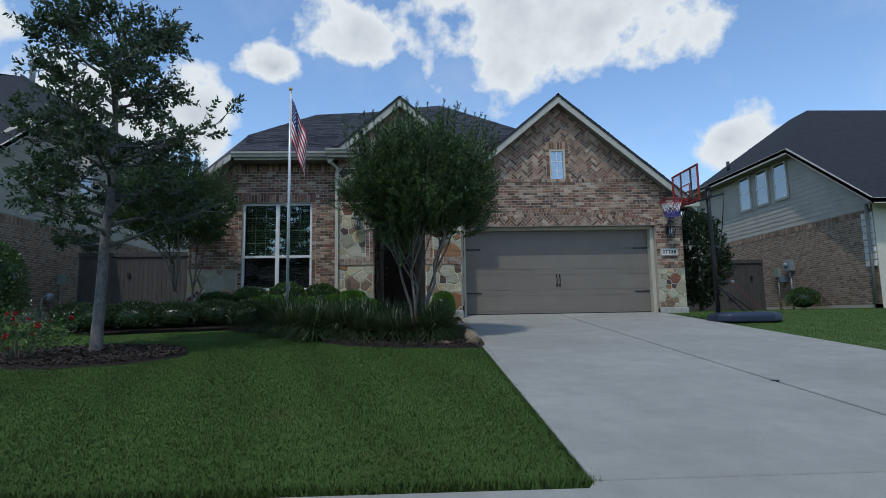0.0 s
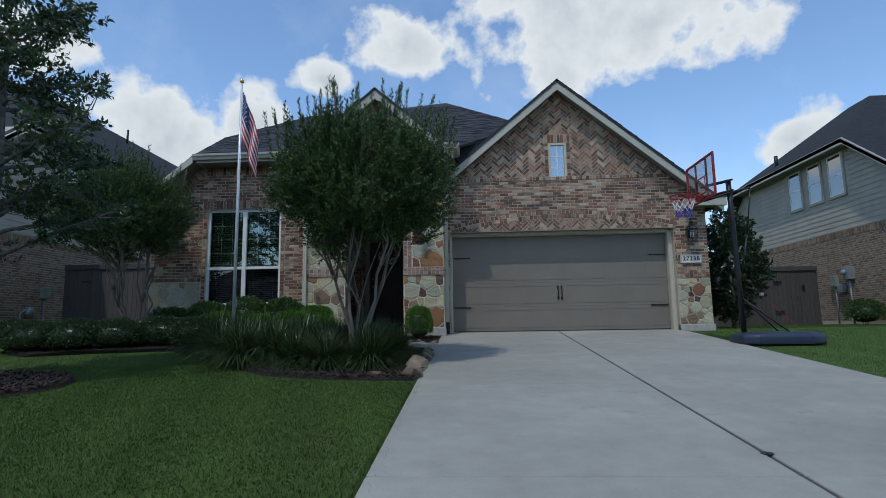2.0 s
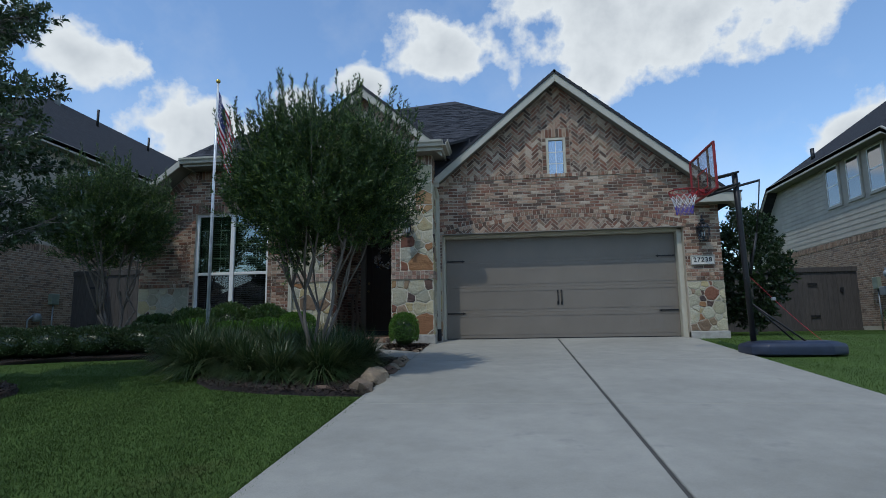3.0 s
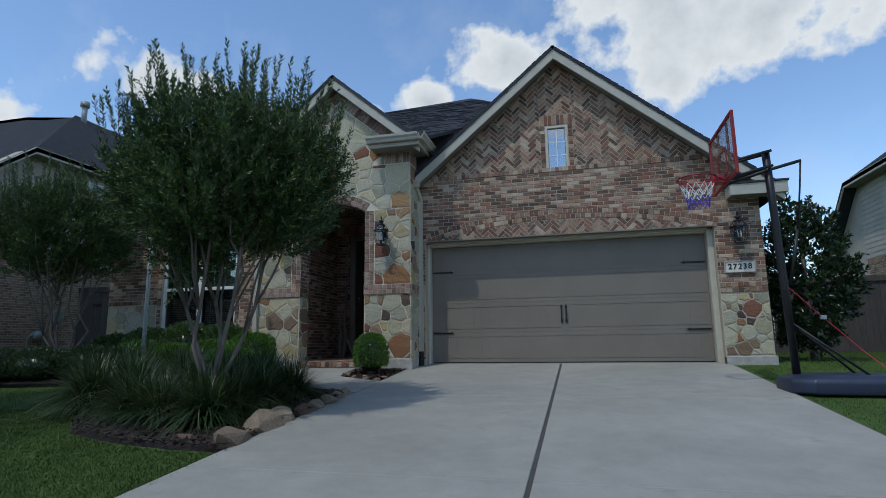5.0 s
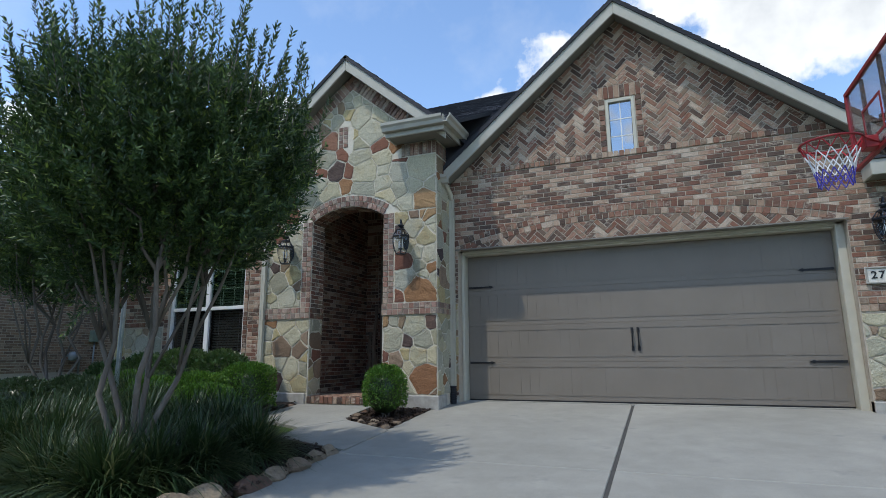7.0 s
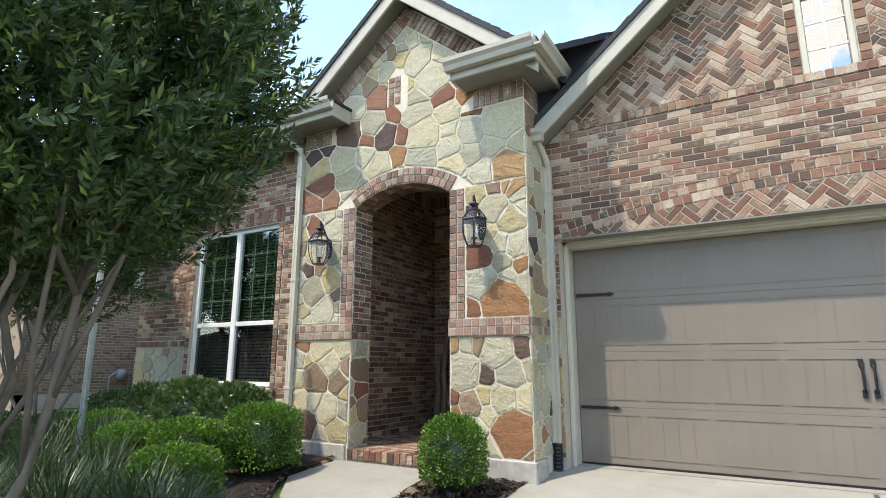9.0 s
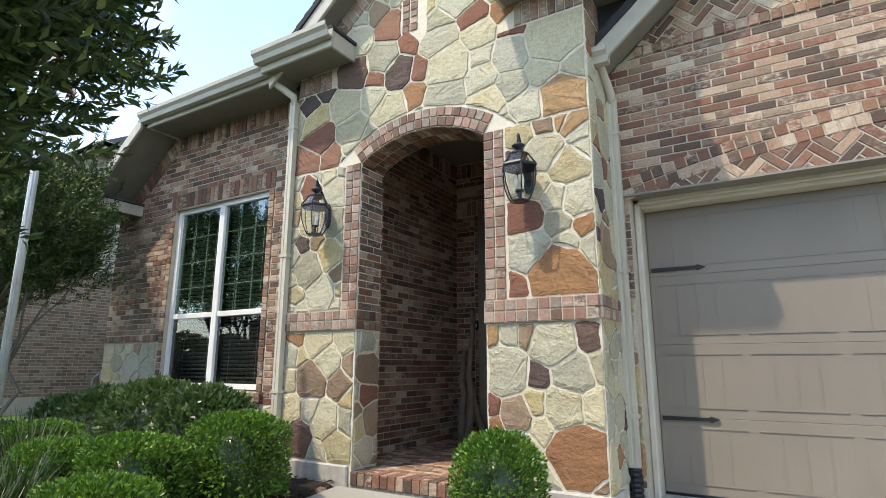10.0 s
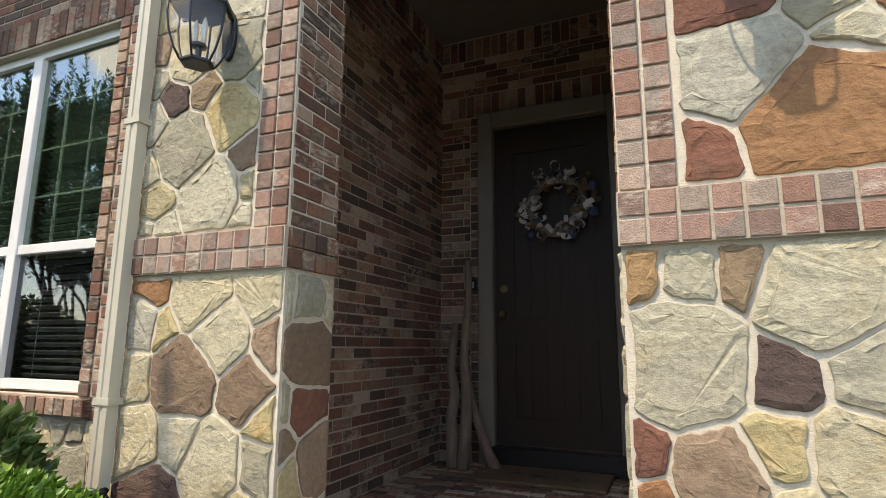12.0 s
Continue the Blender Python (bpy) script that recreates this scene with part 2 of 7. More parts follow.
def far_roof_material():
    m = Mat("weathered_shingle", 0.95)
    c = m.ramp(m.noise(2.4, 7, 0.75, (1.3, 1.3, 9.0)), [(0.3, (0.017, 0.018, 0.022)), (0.7, (0.04, 0.041, 0.047))])
    m.color(c)
    m.bump(m.noise(2.4, 7, 0.75, (1.3, 1.3, 9.0)), 0.6, 0.03)
    m.set(Specular_IOR_Level=0.2)
    return m.m


M_ROOF_FAR = far_roof_material()
M_SIDING = siding_material()


def wood_material(name, a, b, grain_dir=(9, 9, 0.6), rough=0.85):
    m = Mat(name, rough)
    lot = m.lot()
    g = m.noise(5, 6, 0.65, grain_dir)
    c = m.ramp(g, [(0.28, a), (0.72, b)])
    c = m.mix(0.5, c, m.ramp(lot, [(0, (0.36, 0.36, 0.37)), (1, (0.62, 0.61, 0.6))]), "OVERLAY")
    m.color(c)
    m.bump(g, 0.4, 0.006)
    return m.m


M_FENCE = wood_material("weathered_cedar", (0.036, 0.031, 0.029), (0.082, 0.071, 0.065))
M_BARK = wood_material("smooth_bark", (0.082, 0.067, 0.052), (0.185, 0.16, 0.132), (2, 2, 0.5), 0.8)
M_BARK_OAK = wood_material("lichened_bark", (0.05, 0.047, 0.042), (0.19, 0.182, 0.168), (3, 3, 2), 0.95)
M_DRIFT = wood_material("driftwood", (0.13, 0.10, 0.075), (0.27, 0.215, 0.165), (4, 4, 0.7))
M_FRONT_DOOR = wood_material("stained_door", (0.014, 0.008, 0.006), (0.03, 0.018, 0.013), (10, 10, 0.6), 0.65)


def leaf_material(name, a, b, gloss=0.45, tip=None):
    m = Mat(name, gloss)
    lot = m.geo.outputs["Random Per Island"]
    stops = [(0.0, a), (0.8, b)] + ([(1.0, tip)] if tip else [])
    c = m.ramp(lot, stops)
    c = m.mix(0.35, c, m.ramp(m.noise(2.2, 3), [(0.3, (0.36, 0.38, 0.33)), (0.7, (0.63, 0.62, 0.5))]), "OVERLAY")
    m.color(c)
    # light also comes through a leaf
    back = m.t.nodes.new("ShaderNodeBsdfTranslucent")
    m.t.links.new(c, back.inputs["Color"])
    add = m.t.nodes.new("ShaderNodeMixShader")
    add.inputs[0].default_value = 0.28
    m.t.links.new(m.b.outputs[0], add.inputs[1])
    m.t.links.new(back.outputs[0], add.inputs[2])
    m.t.links.new(add.outputs[0], m.t.nodes["Material Output"].inputs["Surface"])
    return m.m


M_LEAF_CRAPE = leaf_material("crape_leaf", (0.022, 0.048, 0.014), (0.058, 0.105, 0.03), 0.45, (0.19, 0.26, 0.055))
M_LEAF_OAK = leaf_material("oak_leaf", (0.024, 0.046, 0.018), (0.06, 0.095, 0.04), 0.4)
M_LEAF_BOX = leaf_material("boxwood_leaf", (0.045, 0.115, 0.014), (0.115, 0.235, 0.032), 0.4, (0.24, 0.37, 0.06))
M_LEAF_HAW = leaf_material("hawthorn_leaf", (0.04, 0.08, 0.022), (0.09, 0.15, 0.045), 0.3, (0.16, 0.2, 0.09))
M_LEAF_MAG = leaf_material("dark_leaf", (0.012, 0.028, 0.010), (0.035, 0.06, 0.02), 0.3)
M_BLADE = leaf_material("lily_turf", (0.02, 0.042, 0.014), (0.046, 0.08, 0.027), 0.4, (0.2, 0.21, 0.1))
M_ROSE = leaf_material("rose_petal", (0.32, 0.012, 0.014), (0.48, 0.02, 0.02), 0.5)


def grass_material(name, k=1.0):
    m = Mat(name, 0.7)
    # mown stripes run up the lawn at a slant; brown patches here and there
    sep = m.t.nodes.new("ShaderNodeSeparateXYZ")
    m.t.links.new(m.pos, sep.inputs[0])
    lane = m.calc("SINE", m.calc("MULTIPLY", m.calc("ADD", sep.outputs["X"], m.calc("MULTIPLY", sep.outputs["Y"], 0.32)), 5.6))
    patch = m.noise(0.8, 5, 0.6)
    c = m.ramp(m.noise(9, 6, 0.7), [(0.25, (0.050 * k, 0.088 * k, 0.018 * k)), (0.6, (0.080 * k, 0.132 * k, 0.029 * k)), (0.85, (0.125 * k, 0.175 * k, 0.048 * k))])
    c = m.mix(m.calc("MULTIPLY", m.calc("MULTIPLY", m.calc("ADD", lane, 1.0), 0.22), m.noise(0.9, 3, 0.6), True), c, (0.13 * k, 0.21 * k, 0.05 * k))
    c = m.mix(m.calc("MULTIPLY", m.calc("SUBTRACT", patch, 0.6), 3.0, True), c, (0.10, 0.095, 0.035))
    m.color(c)
    m.bump(m.noise(70, 5, 0.8), 0.9, 0.02)
    m.set(Specular_IOR_Level=0.15)
    return m.m


M_GRASS = grass_material("lawn", 0.9)
M_MULCH = Mat("mulch", 0.95)
M_MULCH.color(M_MULCH.ramp(M_MULCH.noise(28, 7, 0.8), [(0.3, (0.010, 0.007, 0.006)), (0.6, (0.035, 0.022, 0.016)), (0.85, (0.09, 0.06, 0.04))])).bump(M_MULCH.noise(32, 6, 0.8), 1.0, 0.05)
M_MULCH = M_MULCH.m
M_CHIP = wood_material("bark_chip", (0.018, 0.011, 0.008), (0.06, 0.036, 0.022))
M_ROAD = Mat("road", 0.9)
M_ROAD.color(M_ROAD.ramp(M_ROAD.noise(3, 7, 0.7), [(0.3, (0.2, 0.2, 0.19)), (0.7, (0.28, 0.28, 0.26))])).bump(M_ROAD.noise(150, 3), 0.4, 0.006)
M_ROAD = M_ROAD.m
M_BLACK = plain("black_metal", (0.016, 0.016, 0.018), 0.45, 0.3)
M_LANTERN = plain("lantern_metal", (0.028, 0.033, 0.042), 0.35, 0.6)
M_PLASTIC = plain("navy_plastic", (0.022, 0.03, 0.055), 0.45)
M_RED = plain("red_paint", (0.25, 0.014, 0.014), 0.4)
M_STRAP = plain("red_strap", (0.5, 0.01, 0.035), 0.7)
M_CORD_W = plain("white_cord", (0.75, 0.75, 0.75), 0.8)
M_CORD_B = plain("blue_cord", (0.06, 0.05, 0.35), 0.8)
M_CORD_R = plain("red_cord", (0.5, 0.03, 0.04), 0.8)
M_GREY = plain("grey_metal", (0.24, 0.26, 0.27), 0.5, 0.2)
M_POLE = plain("painted_aluminium", (0.52, 0.55, 0.58), 0.35, 0.3)
M_GOLD = plain("gilt", (0.6, 0.42, 0.1), 0.35, 0.8)
M_BRASS = plain("aged_brass", (0.2, 0.15, 0.07), 0.4, 0.8)
M_FLAG_R = plain("flag_red", (0.42, 0.03, 0.045), 0.85)
M_FLAG_W = plain("flag_white", (0.72, 0.7, 0.68), 0.85)
M_FLAG_B = plain("flag_blue", (0.03, 0.04, 0.15), 0.85)
M_SLAT = plain("blind_slat", (0.30, 0.33, 0.30), 0.6)
# near-black: gloom behind the windows and garage door put into the colour
M_ROOM_GLOOM = plain("room_gloom", (0.05, 0.05, 0.048), 0.9)
M_PLATE = plain("number_plate", (0.66, 0.62, 0.54), 0.7)
M_CAST = plain("cast_stone", (0.36, 0.34, 0.30), 0.9, scale=12)
M_INK = plain("black_figures", (0.012, 0.012, 0.012), 0.5)
M_COIR = plain("coir", (0.13, 0.085, 0.045), 0.95)
M_RIBBON = plain("linen_ribbon", (0.42, 0.4, 0.37), 0.9, spread=0.5, scale=30)
M_RIBBON_B = plain("denim_ribbon", (0.06, 0.09, 0.16), 0.9, spread=0.5, scale=30)
M_GREEN_BOX = plain("green_enamel", (0.2, 0.24, 0.19), 0.5)


def glass(name, tint=(1, 1, 1), rough=0.0, clear=0.75, shine=0.05):
    """Thin sheet glass: sees through, and mirrors by Fresnel."""
    m = bpy.data.materials.new(name)
    m.use_nodes = True
    t = m.node_tree
    thru, mir, mixn, lw = (t.nodes.new(k) for k in ("ShaderNodeBsdfTransparent", "ShaderNodeBsdfGlossy", "ShaderNodeMixShader", "ShaderNodeLayerWeight"))
    thru.inputs["Color"].default_value = (clear * tint[0], clear * tint[1], clear * tint[2], 1)
    mir.inputs["Roughness"].default_value = rough
    mir.inputs["Color"].default_value = (1, 1, 1, 1)
    lw.inputs["Blend"].default_value = 0.5
    pw, ma = t.nodes.new("ShaderNodeMath"), t.nodes.new("ShaderNodeMath")
    pw.operation, ma.operation = "POWER", "MULTIPLY_ADD"
    pw.inputs[1].default_value = 4.0
    ma.inputs[1].default_value, ma.inputs[2].default_value = 0.9 - shine, shine
    t.links.new(lw.outputs["Facing"], pw.inputs[0])
    t.links.new(pw.outputs[0], ma.inputs[0])
    t.links.new(ma.outputs[0], mixn.inputs[0])
    t.links.new(thru.outputs[0], mixn.inputs[1])
    t.links.new(mir.outputs[0], mixn.inputs[2])
    t.links.new(mixn.outputs[0], t.nodes["Material Output"].inputs["Surface"])
    return m


M_GLASS = glass("window_glass", (0.75, 0.95, 0.85), clear=0.64, shine=0.14)
M_ATTIC = glass("attic_glass", (0.8, 0.9, 1.0), clear=0.5, shine=0.38)
M_SCREENED = glass("screened_glass", (0.85, 0.88, 0.95), clear=0.55, shine=0.05)
M_CLEAR = glass("lantern_glass", clear=0.95, shine=0.03)
M_ACRYLIC = glass("acrylic", (0.95, 0.96, 1.0), 0.05, clear=0.82)

# ---------------------------------------------------------------- mesh helpers


def obj(name, bm, material, parent=None, label="", m=None, smooth=False):
    me = bpy.data.meshes.new(name)
    bm.to_mesh(me)
    bm.free()
    if material:
        me.materials.append(material)
    if smooth:
        me.polygons.foreach_set("use_smooth", [True] * len(me.polygons))
    ob = new(name, me)
    if parent:
        ob.parent = parent
    if m is not None:
        ob.matrix_basis = m
    return tagged(ob, label)


def thing(name, label, category, group="", at=(0, 0, 0)):
    ob = new(name)
    ob.location = at
    ob.empty_display_size = 0.1
    return tagged(ob, label, category, group)


def add_box(bm, x0, y0, z0, x1, y1, z1, m=None):
    vs = [bm.verts.new((x, y, z)) for x in (x0, x1) for y in (y0, y1) for z in (z0, z1)]
    for f in ((0, 1, 3, 2), (4, 6, 7, 5), (0, 4, 5, 1), (2, 3, 7, 6), (0, 2, 6, 4), (1, 5, 7, 3)):
        bm.faces.new([vs[k] for k in f])
    if m is not None:
        for v in vs:
            v.co = m @ v.co
    return vs


def add_prism(bm, pts, lift):
    """A closed solid: the flat outline pts, and the same moved by lift."""
    a = [bm.verts.new(p) for p in pts]
    b = [bm.verts.new(Vector(p) + Vector(lift)) for p in pts]
    n = len(a)
    faces = [bm.faces.new(a), bm.faces.new(b[::-1])]
    for k in range(n):
        faces.append(bm.faces.new((a[k], b[k], b[(k + 1) % n], a[(k + 1) % n])))
    bmesh.ops.recalc_face_normals(bm, faces=faces)


def add_tube(bm, pts, radii, sides=8, cap=True):
    """A round rod along pts, with a radius at each."""
    rings, last = [], None
    for k, p in enumerate(pts):
        p = Vector(p)
        d = (Vector(pts[min(k + 1, len(pts) - 1)]) - Vector(pts[max(k - 1, 0)])).normalized()
        u = (d.orthogonal() if last is None else (last - d * last.dot(d))).normalized()
        last = u
        w = d.cross(u)
        r = radii[k] if isinstance(radii, (list, tuple)) else radii
        rings.append([bm.verts.new(p + (u * math.cos(a) + w * math.sin(a)) * r) for a in (2 * math.pi * s / sides for s in range(sides))])
    for a, b in zip(rings, rings[1:]):
        for s in range(sides):
            bm.faces.new((a[s], a[(s + 1) % sides], b[(s + 1) % sides], b[s]))
    if cap:
        bm.faces.new(rings[0][::-1])
        bm.faces.new(rings[-1])


def add_lathe(bm, profile, centre, sides=16, squash=None):
    """A turned shape: profile of (radius, height) about a vertical axis."""
    cx, cy, cz = centre
    rings = [[bm.verts.new((cx + max(r, 1e-4) * math.cos(2 * math.pi * s / sides), cy + max(r, 1e-4) * math.sin(2 * math.pi * s / sides), cz + h)) for s in range(sides)] for r, h in profile]
    for a, b in zip(rings, rings[1:]):
        for s in range(sides):
            bm.faces.new((a[s], a[(s + 1) % sides], b[(s + 1) % sides], b[s]))
    bm.faces.new(rings[0][::-1])
    bm.faces.new(rings[-1])


def bevelled(bm, width=0.006, segments=1):
    bmesh.ops.bevel(bm, geom=bm.edges[:], offset=width, segments=segments, affect="EDGES", profile=0.5)
    return bm


def box(name, material, x0, y0, z0, x1, y1, z1, parent=None, label="", bev=0.0):
    bm = bmesh.new()
    add_box(bm, x0, y0, z0, x1, y1, z1)
    if bev:
        bevelled(bm, bev)
    return obj(name, bm, material, parent, label)


def prism(name, material, pts, lift, parent=None, label=""):
    bm = bmesh.new()
    add_prism(bm, pts, lift)
    return obj(name, bm, material, parent, label)


def tube(name, material, pts, radii, parent=None, label="", sides=8):
    bm = bmesh.new()
    add_tube(bm, pts, radii, sides)
    return obj(name, bm, material, parent, label, smooth=True)


def mesh_of(name, verts, faces, material, parent=None, label=""):
    """A mesh from arrays of points and of faces with the same number of corners."""
    me = bpy.data.meshes.new(name)
    verts, faces = np.asarray(verts, np.float32), np.asarray(faces, np.int32)
    k = faces.shape[1]
    me.vertices.add(len(verts))
    me.vertices.foreach_set("co", verts.ravel())
    me.loops.add(faces.size)
    me.loops.foreach_set("vertex_index", faces.ravel())
    me.polygons.add(len(faces))
    me.polygons.foreach_set("loop_start", np.arange(0, faces.size, k, dtype=np.int32))
    me.update(calc_edges=True)
    me.materials.append(material)
    ob = new(name, me)
    if parent:
        ob.parent = parent
    return tagged(ob, label)


def ground_z(y):
    return -0.03 + 0.082 * max(min(y, 0.0), -11.3)


# ---------------------------------------------------------------- masonry


def clip(poly, region):
    """The part of a flat polygon inside a convex one (both counter-clockwise)."""
    for k in range(len(region)):
        (ax, ay), (bx, by) = region[k], region[(k + 1) % len(region)]
        poly = cut(poly, -(by - ay), bx - ax, -(by - ay) * ax + (bx - ax) * ay)
        if len(poly) < 3:
            return []
    return poly


def cut(poly, nx, ny, c):
    """The part of a polygon where nx * x + ny * y >= c."""
    out = []
    for k in range(len(poly)):
        p, q = poly[k], poly[(k + 1) % len(poly)]
        dp, dq = nx * p[0] + ny * p[1] - c, nx * q[0] + ny * q[1] - c
        if dp >= 0:
            out.append(p)
        if (dp >= 0) != (dq >= 0):
            s = dp / (dp - dq)
            out.append((p[0] + s * (q[0] - p[0]), p[1] + s * (q[1] - p[1])))
    return out


def area(poly):
    return 0.5 * sum(poly[k][0] * poly[(k + 1) % len(poly)][1] - poly[(k + 1) % len(poly)][0] * poly[k][1] for k in range(len(poly)))


def shrink(poly, d):
    """A convex polygon with every side moved in by d."""
    out = poly
    for k in range(len(poly)):
        (ax, ay), (bx, by) = poly[k], poly[(k + 1) % len(poly)]
        ln = math.hypot(bx - ax, by - ay)
        if ln < 1e-6:
            continue
        nx, ny = -(by - ay) / ln, (bx - ax) / ln
        out = cut(out, nx, ny, nx * ax + ny * ay + d)
        if len(out) < 3:
            return []
    return out


def rect(x0, z0, x1, z1):
    return [(x0, z0), (x1, z0), (x1, z1), (x0, z1)]


def turned(w, h, cx, cz, deg):
    c, s = math.cos(radians(deg)), math.sin(radians(deg))
    return [(cx + c * x - s * z, cz + s * x + c * z) for x, z in ((-w / 2, -h / 2), (w / 2, -h / 2), (w / 2, h / 2), (-w / 2, h / 2))]


def frontal(y):
    """Wall plane that looks at the street: u is x, v is z."""
    return Matrix(((1, 0, 0, 0), (0, 0, -1, y), (0, 1, 0, 0), (0, 0, 0, 1)))


def facing_east(x):
    """Wall plane that looks to +x: u is y, v is z."""
    return Matrix(((0, 0, 1, x), (1, 0, 0, 0), (0, 1, 0, 0), (0, 0, 0, 1)))


def facing_west(x):
    """Wall plane that looks to -x: u is -y, v is z."""
    return Matrix(((0, 0, -1, x), (-1, 0, 0, 0), (0, 1, 0, 0), (0, 0, 0, 1)))


def lying(z):
    return Matrix.Translation((0, 0, z))


class Pieces:
    """Bricks, stones or tiles on one wall: those in the chosen stretch become parts, the rest one joined mesh."""

    def __init__(self, parent, place, name, material, proud=0.005, chamfer=0.003, lump=0.0):
        self.parent, self.place, self.name, self.material = parent, place, name, material
        self.proud, self.chamfer, self.lump, self.items, self.cache = proud, chamfer, lump, [], {}

    def add(self, poly, extra=0.0, material=None):
        if len(poly) >= 3 and area(poly) > 2.5e-4:
            self.items.append((poly, extra, material or self.material))

    def shape(self, poly, high):
        """Points and faces of one piece about its own middle."""
        n = len(poly)
        top = [] if self.lump else shrink(poly, self.chamfer)
        if len(top) != n:
            mx, mz = sum(p[0] for p in poly) / n, sum(p[1] for p in poly) / n
            keep = 1 - min(0.2, self.chamfer * 1.6 / math.sqrt(area(poly)))
            top = [(mx + (p[0] - mx) * keep, mz + (p[1] - mz) * keep) for p in poly]
        vs = [(x, z, -0.006) for x, z in poly] + [(x, z, high - self.chamfer) for x, z in poly] + [(x, z, high) for x, z in top]
        fs = []
        for a, b in ((0, n), (n, 2 * n)):
            fs += [(a + k, a + (k + 1) % n, b + (k + 1) % n, b + k) for k in range(n)]
        if self.lump:
            # a middle that bulges a little and unevenly
            mx, mz = sum(p[0] for p in top) / n, sum(p[1] for p in top) / n
            vs += [(mx + (x - mx) * 0.8, mz + (z - mz) * 0.8, high + self.lump * random.uniform(0.0, 1.0)) for x, z in top]
            fs += [(2 * n + k, 2 * n + (k + 1) % n, 3 * n + (k + 1) % n, 3 * n + k) for k in range(n)]
            fs.append(tuple(range(3 * n, 4 * n)))
        else:
            fs.append(tuple(range(2 * n, 3 * n)))
        return vs, fs

    def done(self, near=None, most=300):
        """near: which stretch of the wall the camera passes closest (u, v -> bool)."""
        joined_v, joined_f, count = [], [], 0
        for poly, extra, material in self.items:
            mx, mz = sum(p[0] for p in poly) / len(poly), sum(p[1] for p in poly) / len(poly)
            own = count < most and (near is None or near(mx, mz))
            rel = [(x - mx, z - mz) for x, z in poly]
            high = self.proud + extra + (0 if self.lump else random.choice((0, 0.001, 0.002)))
            if own:
                key = tuple((round(x, 4), round(z, 4)) for x, z in rel) + (round(high, 4), material.name)
                me = self.cache.get(key)
                if me is None:
                    vs, fs = self.shape(rel, high)
                    me = bpy.data.meshes.new(self.name)
                    me.from_pydata(vs, [], fs)
                    me.materials.append(material)
                    self.cache[key] = me
                ob = new(self.name, me)
                ob.parent = self.parent
                ob.matrix_basis = self.place @ Matrix.Translation((mx, mz, 0))
                count += 1
            else:
                vs, fs = self.shape(rel, high)
                o = len(joined_v)
                joined_v += [self.place @ Vector((x + mx, z + mz, h)) for x, z, h in vs]
                joined_f += [tuple(o + k for k in f) for f in fs]
        if joined_v:
            me = bpy.data.meshes.new(self.name + "work")
            me.from_pydata(joined_v, [], joined_f)
            me.materials.append(self.material)
            ob = new(self.name + "work", me)
            ob.parent = self.parent
            tagged(ob, kind="stuff")


BW, BH, MJ = 0.190, 0.056, 0.011          # brick face and mortar joint


def running(pieces, region, z0=None, keep=None, trim=None, phase=0.0):
    """Running bond over a convex region; trim(poly) may cut a brick further."""
    xs, zs = [p[0] for p in region], [p[1] for p in region]
    z, row = (min(zs) if z0 is None else z0), 0
    while z < max(zs):
        x = min(xs) - BW - random.uniform(0, 0.01) + (0.5 * (BW + MJ) if row % 2 else 0) + phase
        while x < max(xs):
            w = BW
            poly = clip(rect(x + MJ / 2, z + MJ / 2, x + w + MJ / 2, z + BH + MJ / 2), region)
            if poly and trim:
                poly = trim(poly)
            if poly and (keep is None or keep(x + w / 2, z + BH / 2)):
                pieces.add(poly)
            x += w + MJ
        z, row = z + BH + MJ, row + 1


def herringbone(pieces, region):
    w, n = BH + MJ, 3
    xs, zs = [p[0] for p in region], [p[1] for p in region]
    cx, cz, reach = (min(xs) + max(xs)) / 2, (min(zs) + max(zs)) / 2, 2 + int(max(max(xs) - min(xs), max(zs) - min(zs)) / w)
    c = math.sqrt(0.5)
    for i in range(-reach, reach):
        for j in range(-reach // n - 1, reach // n + 1):
            ox, oy = i + n * j, i - n * j
            if abs(ox - oy) > 2.2 * reach or abs(ox + oy) > 2.2 * reach:
                continue
            for bw, bh, dx, dy in ((n, 1, 0, 0), (1, n, 0, 1)):
                x0, y0 = (ox + dx) * w + MJ / 2, (oy + dy) * w + MJ / 2
                x1, y1 = (ox + dx + bw) * w - MJ / 2, (oy + dy + bh) * w - MJ / 2
                poly = [(cx + c * (x - y), cz + c * (x + y)) for x, y in ((x0, y0), (x1, y0), (x1, y1), (x0, y1))]
                pieces.add(clip(poly, region))


def row_of(pieces, a, b, size, thick, extra=0.0, region=None):
    """A row of bricks on edge from a to b, each size wide along the row and thick across it, to the left of a-b."""
    ln = math.hypot(b[0] - a[0], b[1] - a[1])
    n = max(1, round(ln / (size + MJ)))
    tall = abs(thick) - MJ
    deg = math.degrees(math.atan2(b[1] - a[1], b[0] - a[0]))
    ux, uz = (b[0] - a[0]) / ln, (b[1] - a[1]) / ln
    for k in range(n):
        s = (k + 0.5) * ln / n
        poly = turned(ln / n - MJ, tall, a[0] + ux * s - uz * thick / 2, a[1] + uz * s + ux * thick / 2, deg)
        pieces.add(clip(poly, region) if region else poly, extra)


def arc_points(x0, x1, zs, rise, n):
    """Points of a segmental arch from (x0, zs) over its crown to (x1, zs), and its centre and radius."""
    half = (x1 - x0) / 2
    r = (half * half + rise * rise) / (2 * rise)
    cx, cz = (x0 + x1) / 2, zs + rise - r
    a0 = math.asin(half / r)
    return [(cx + r * math.sin(a), cz + r * math.cos(a)) for a in (-a0 + 2 * a0 * k / n for k in range(n + 1))], (cx, cz), r


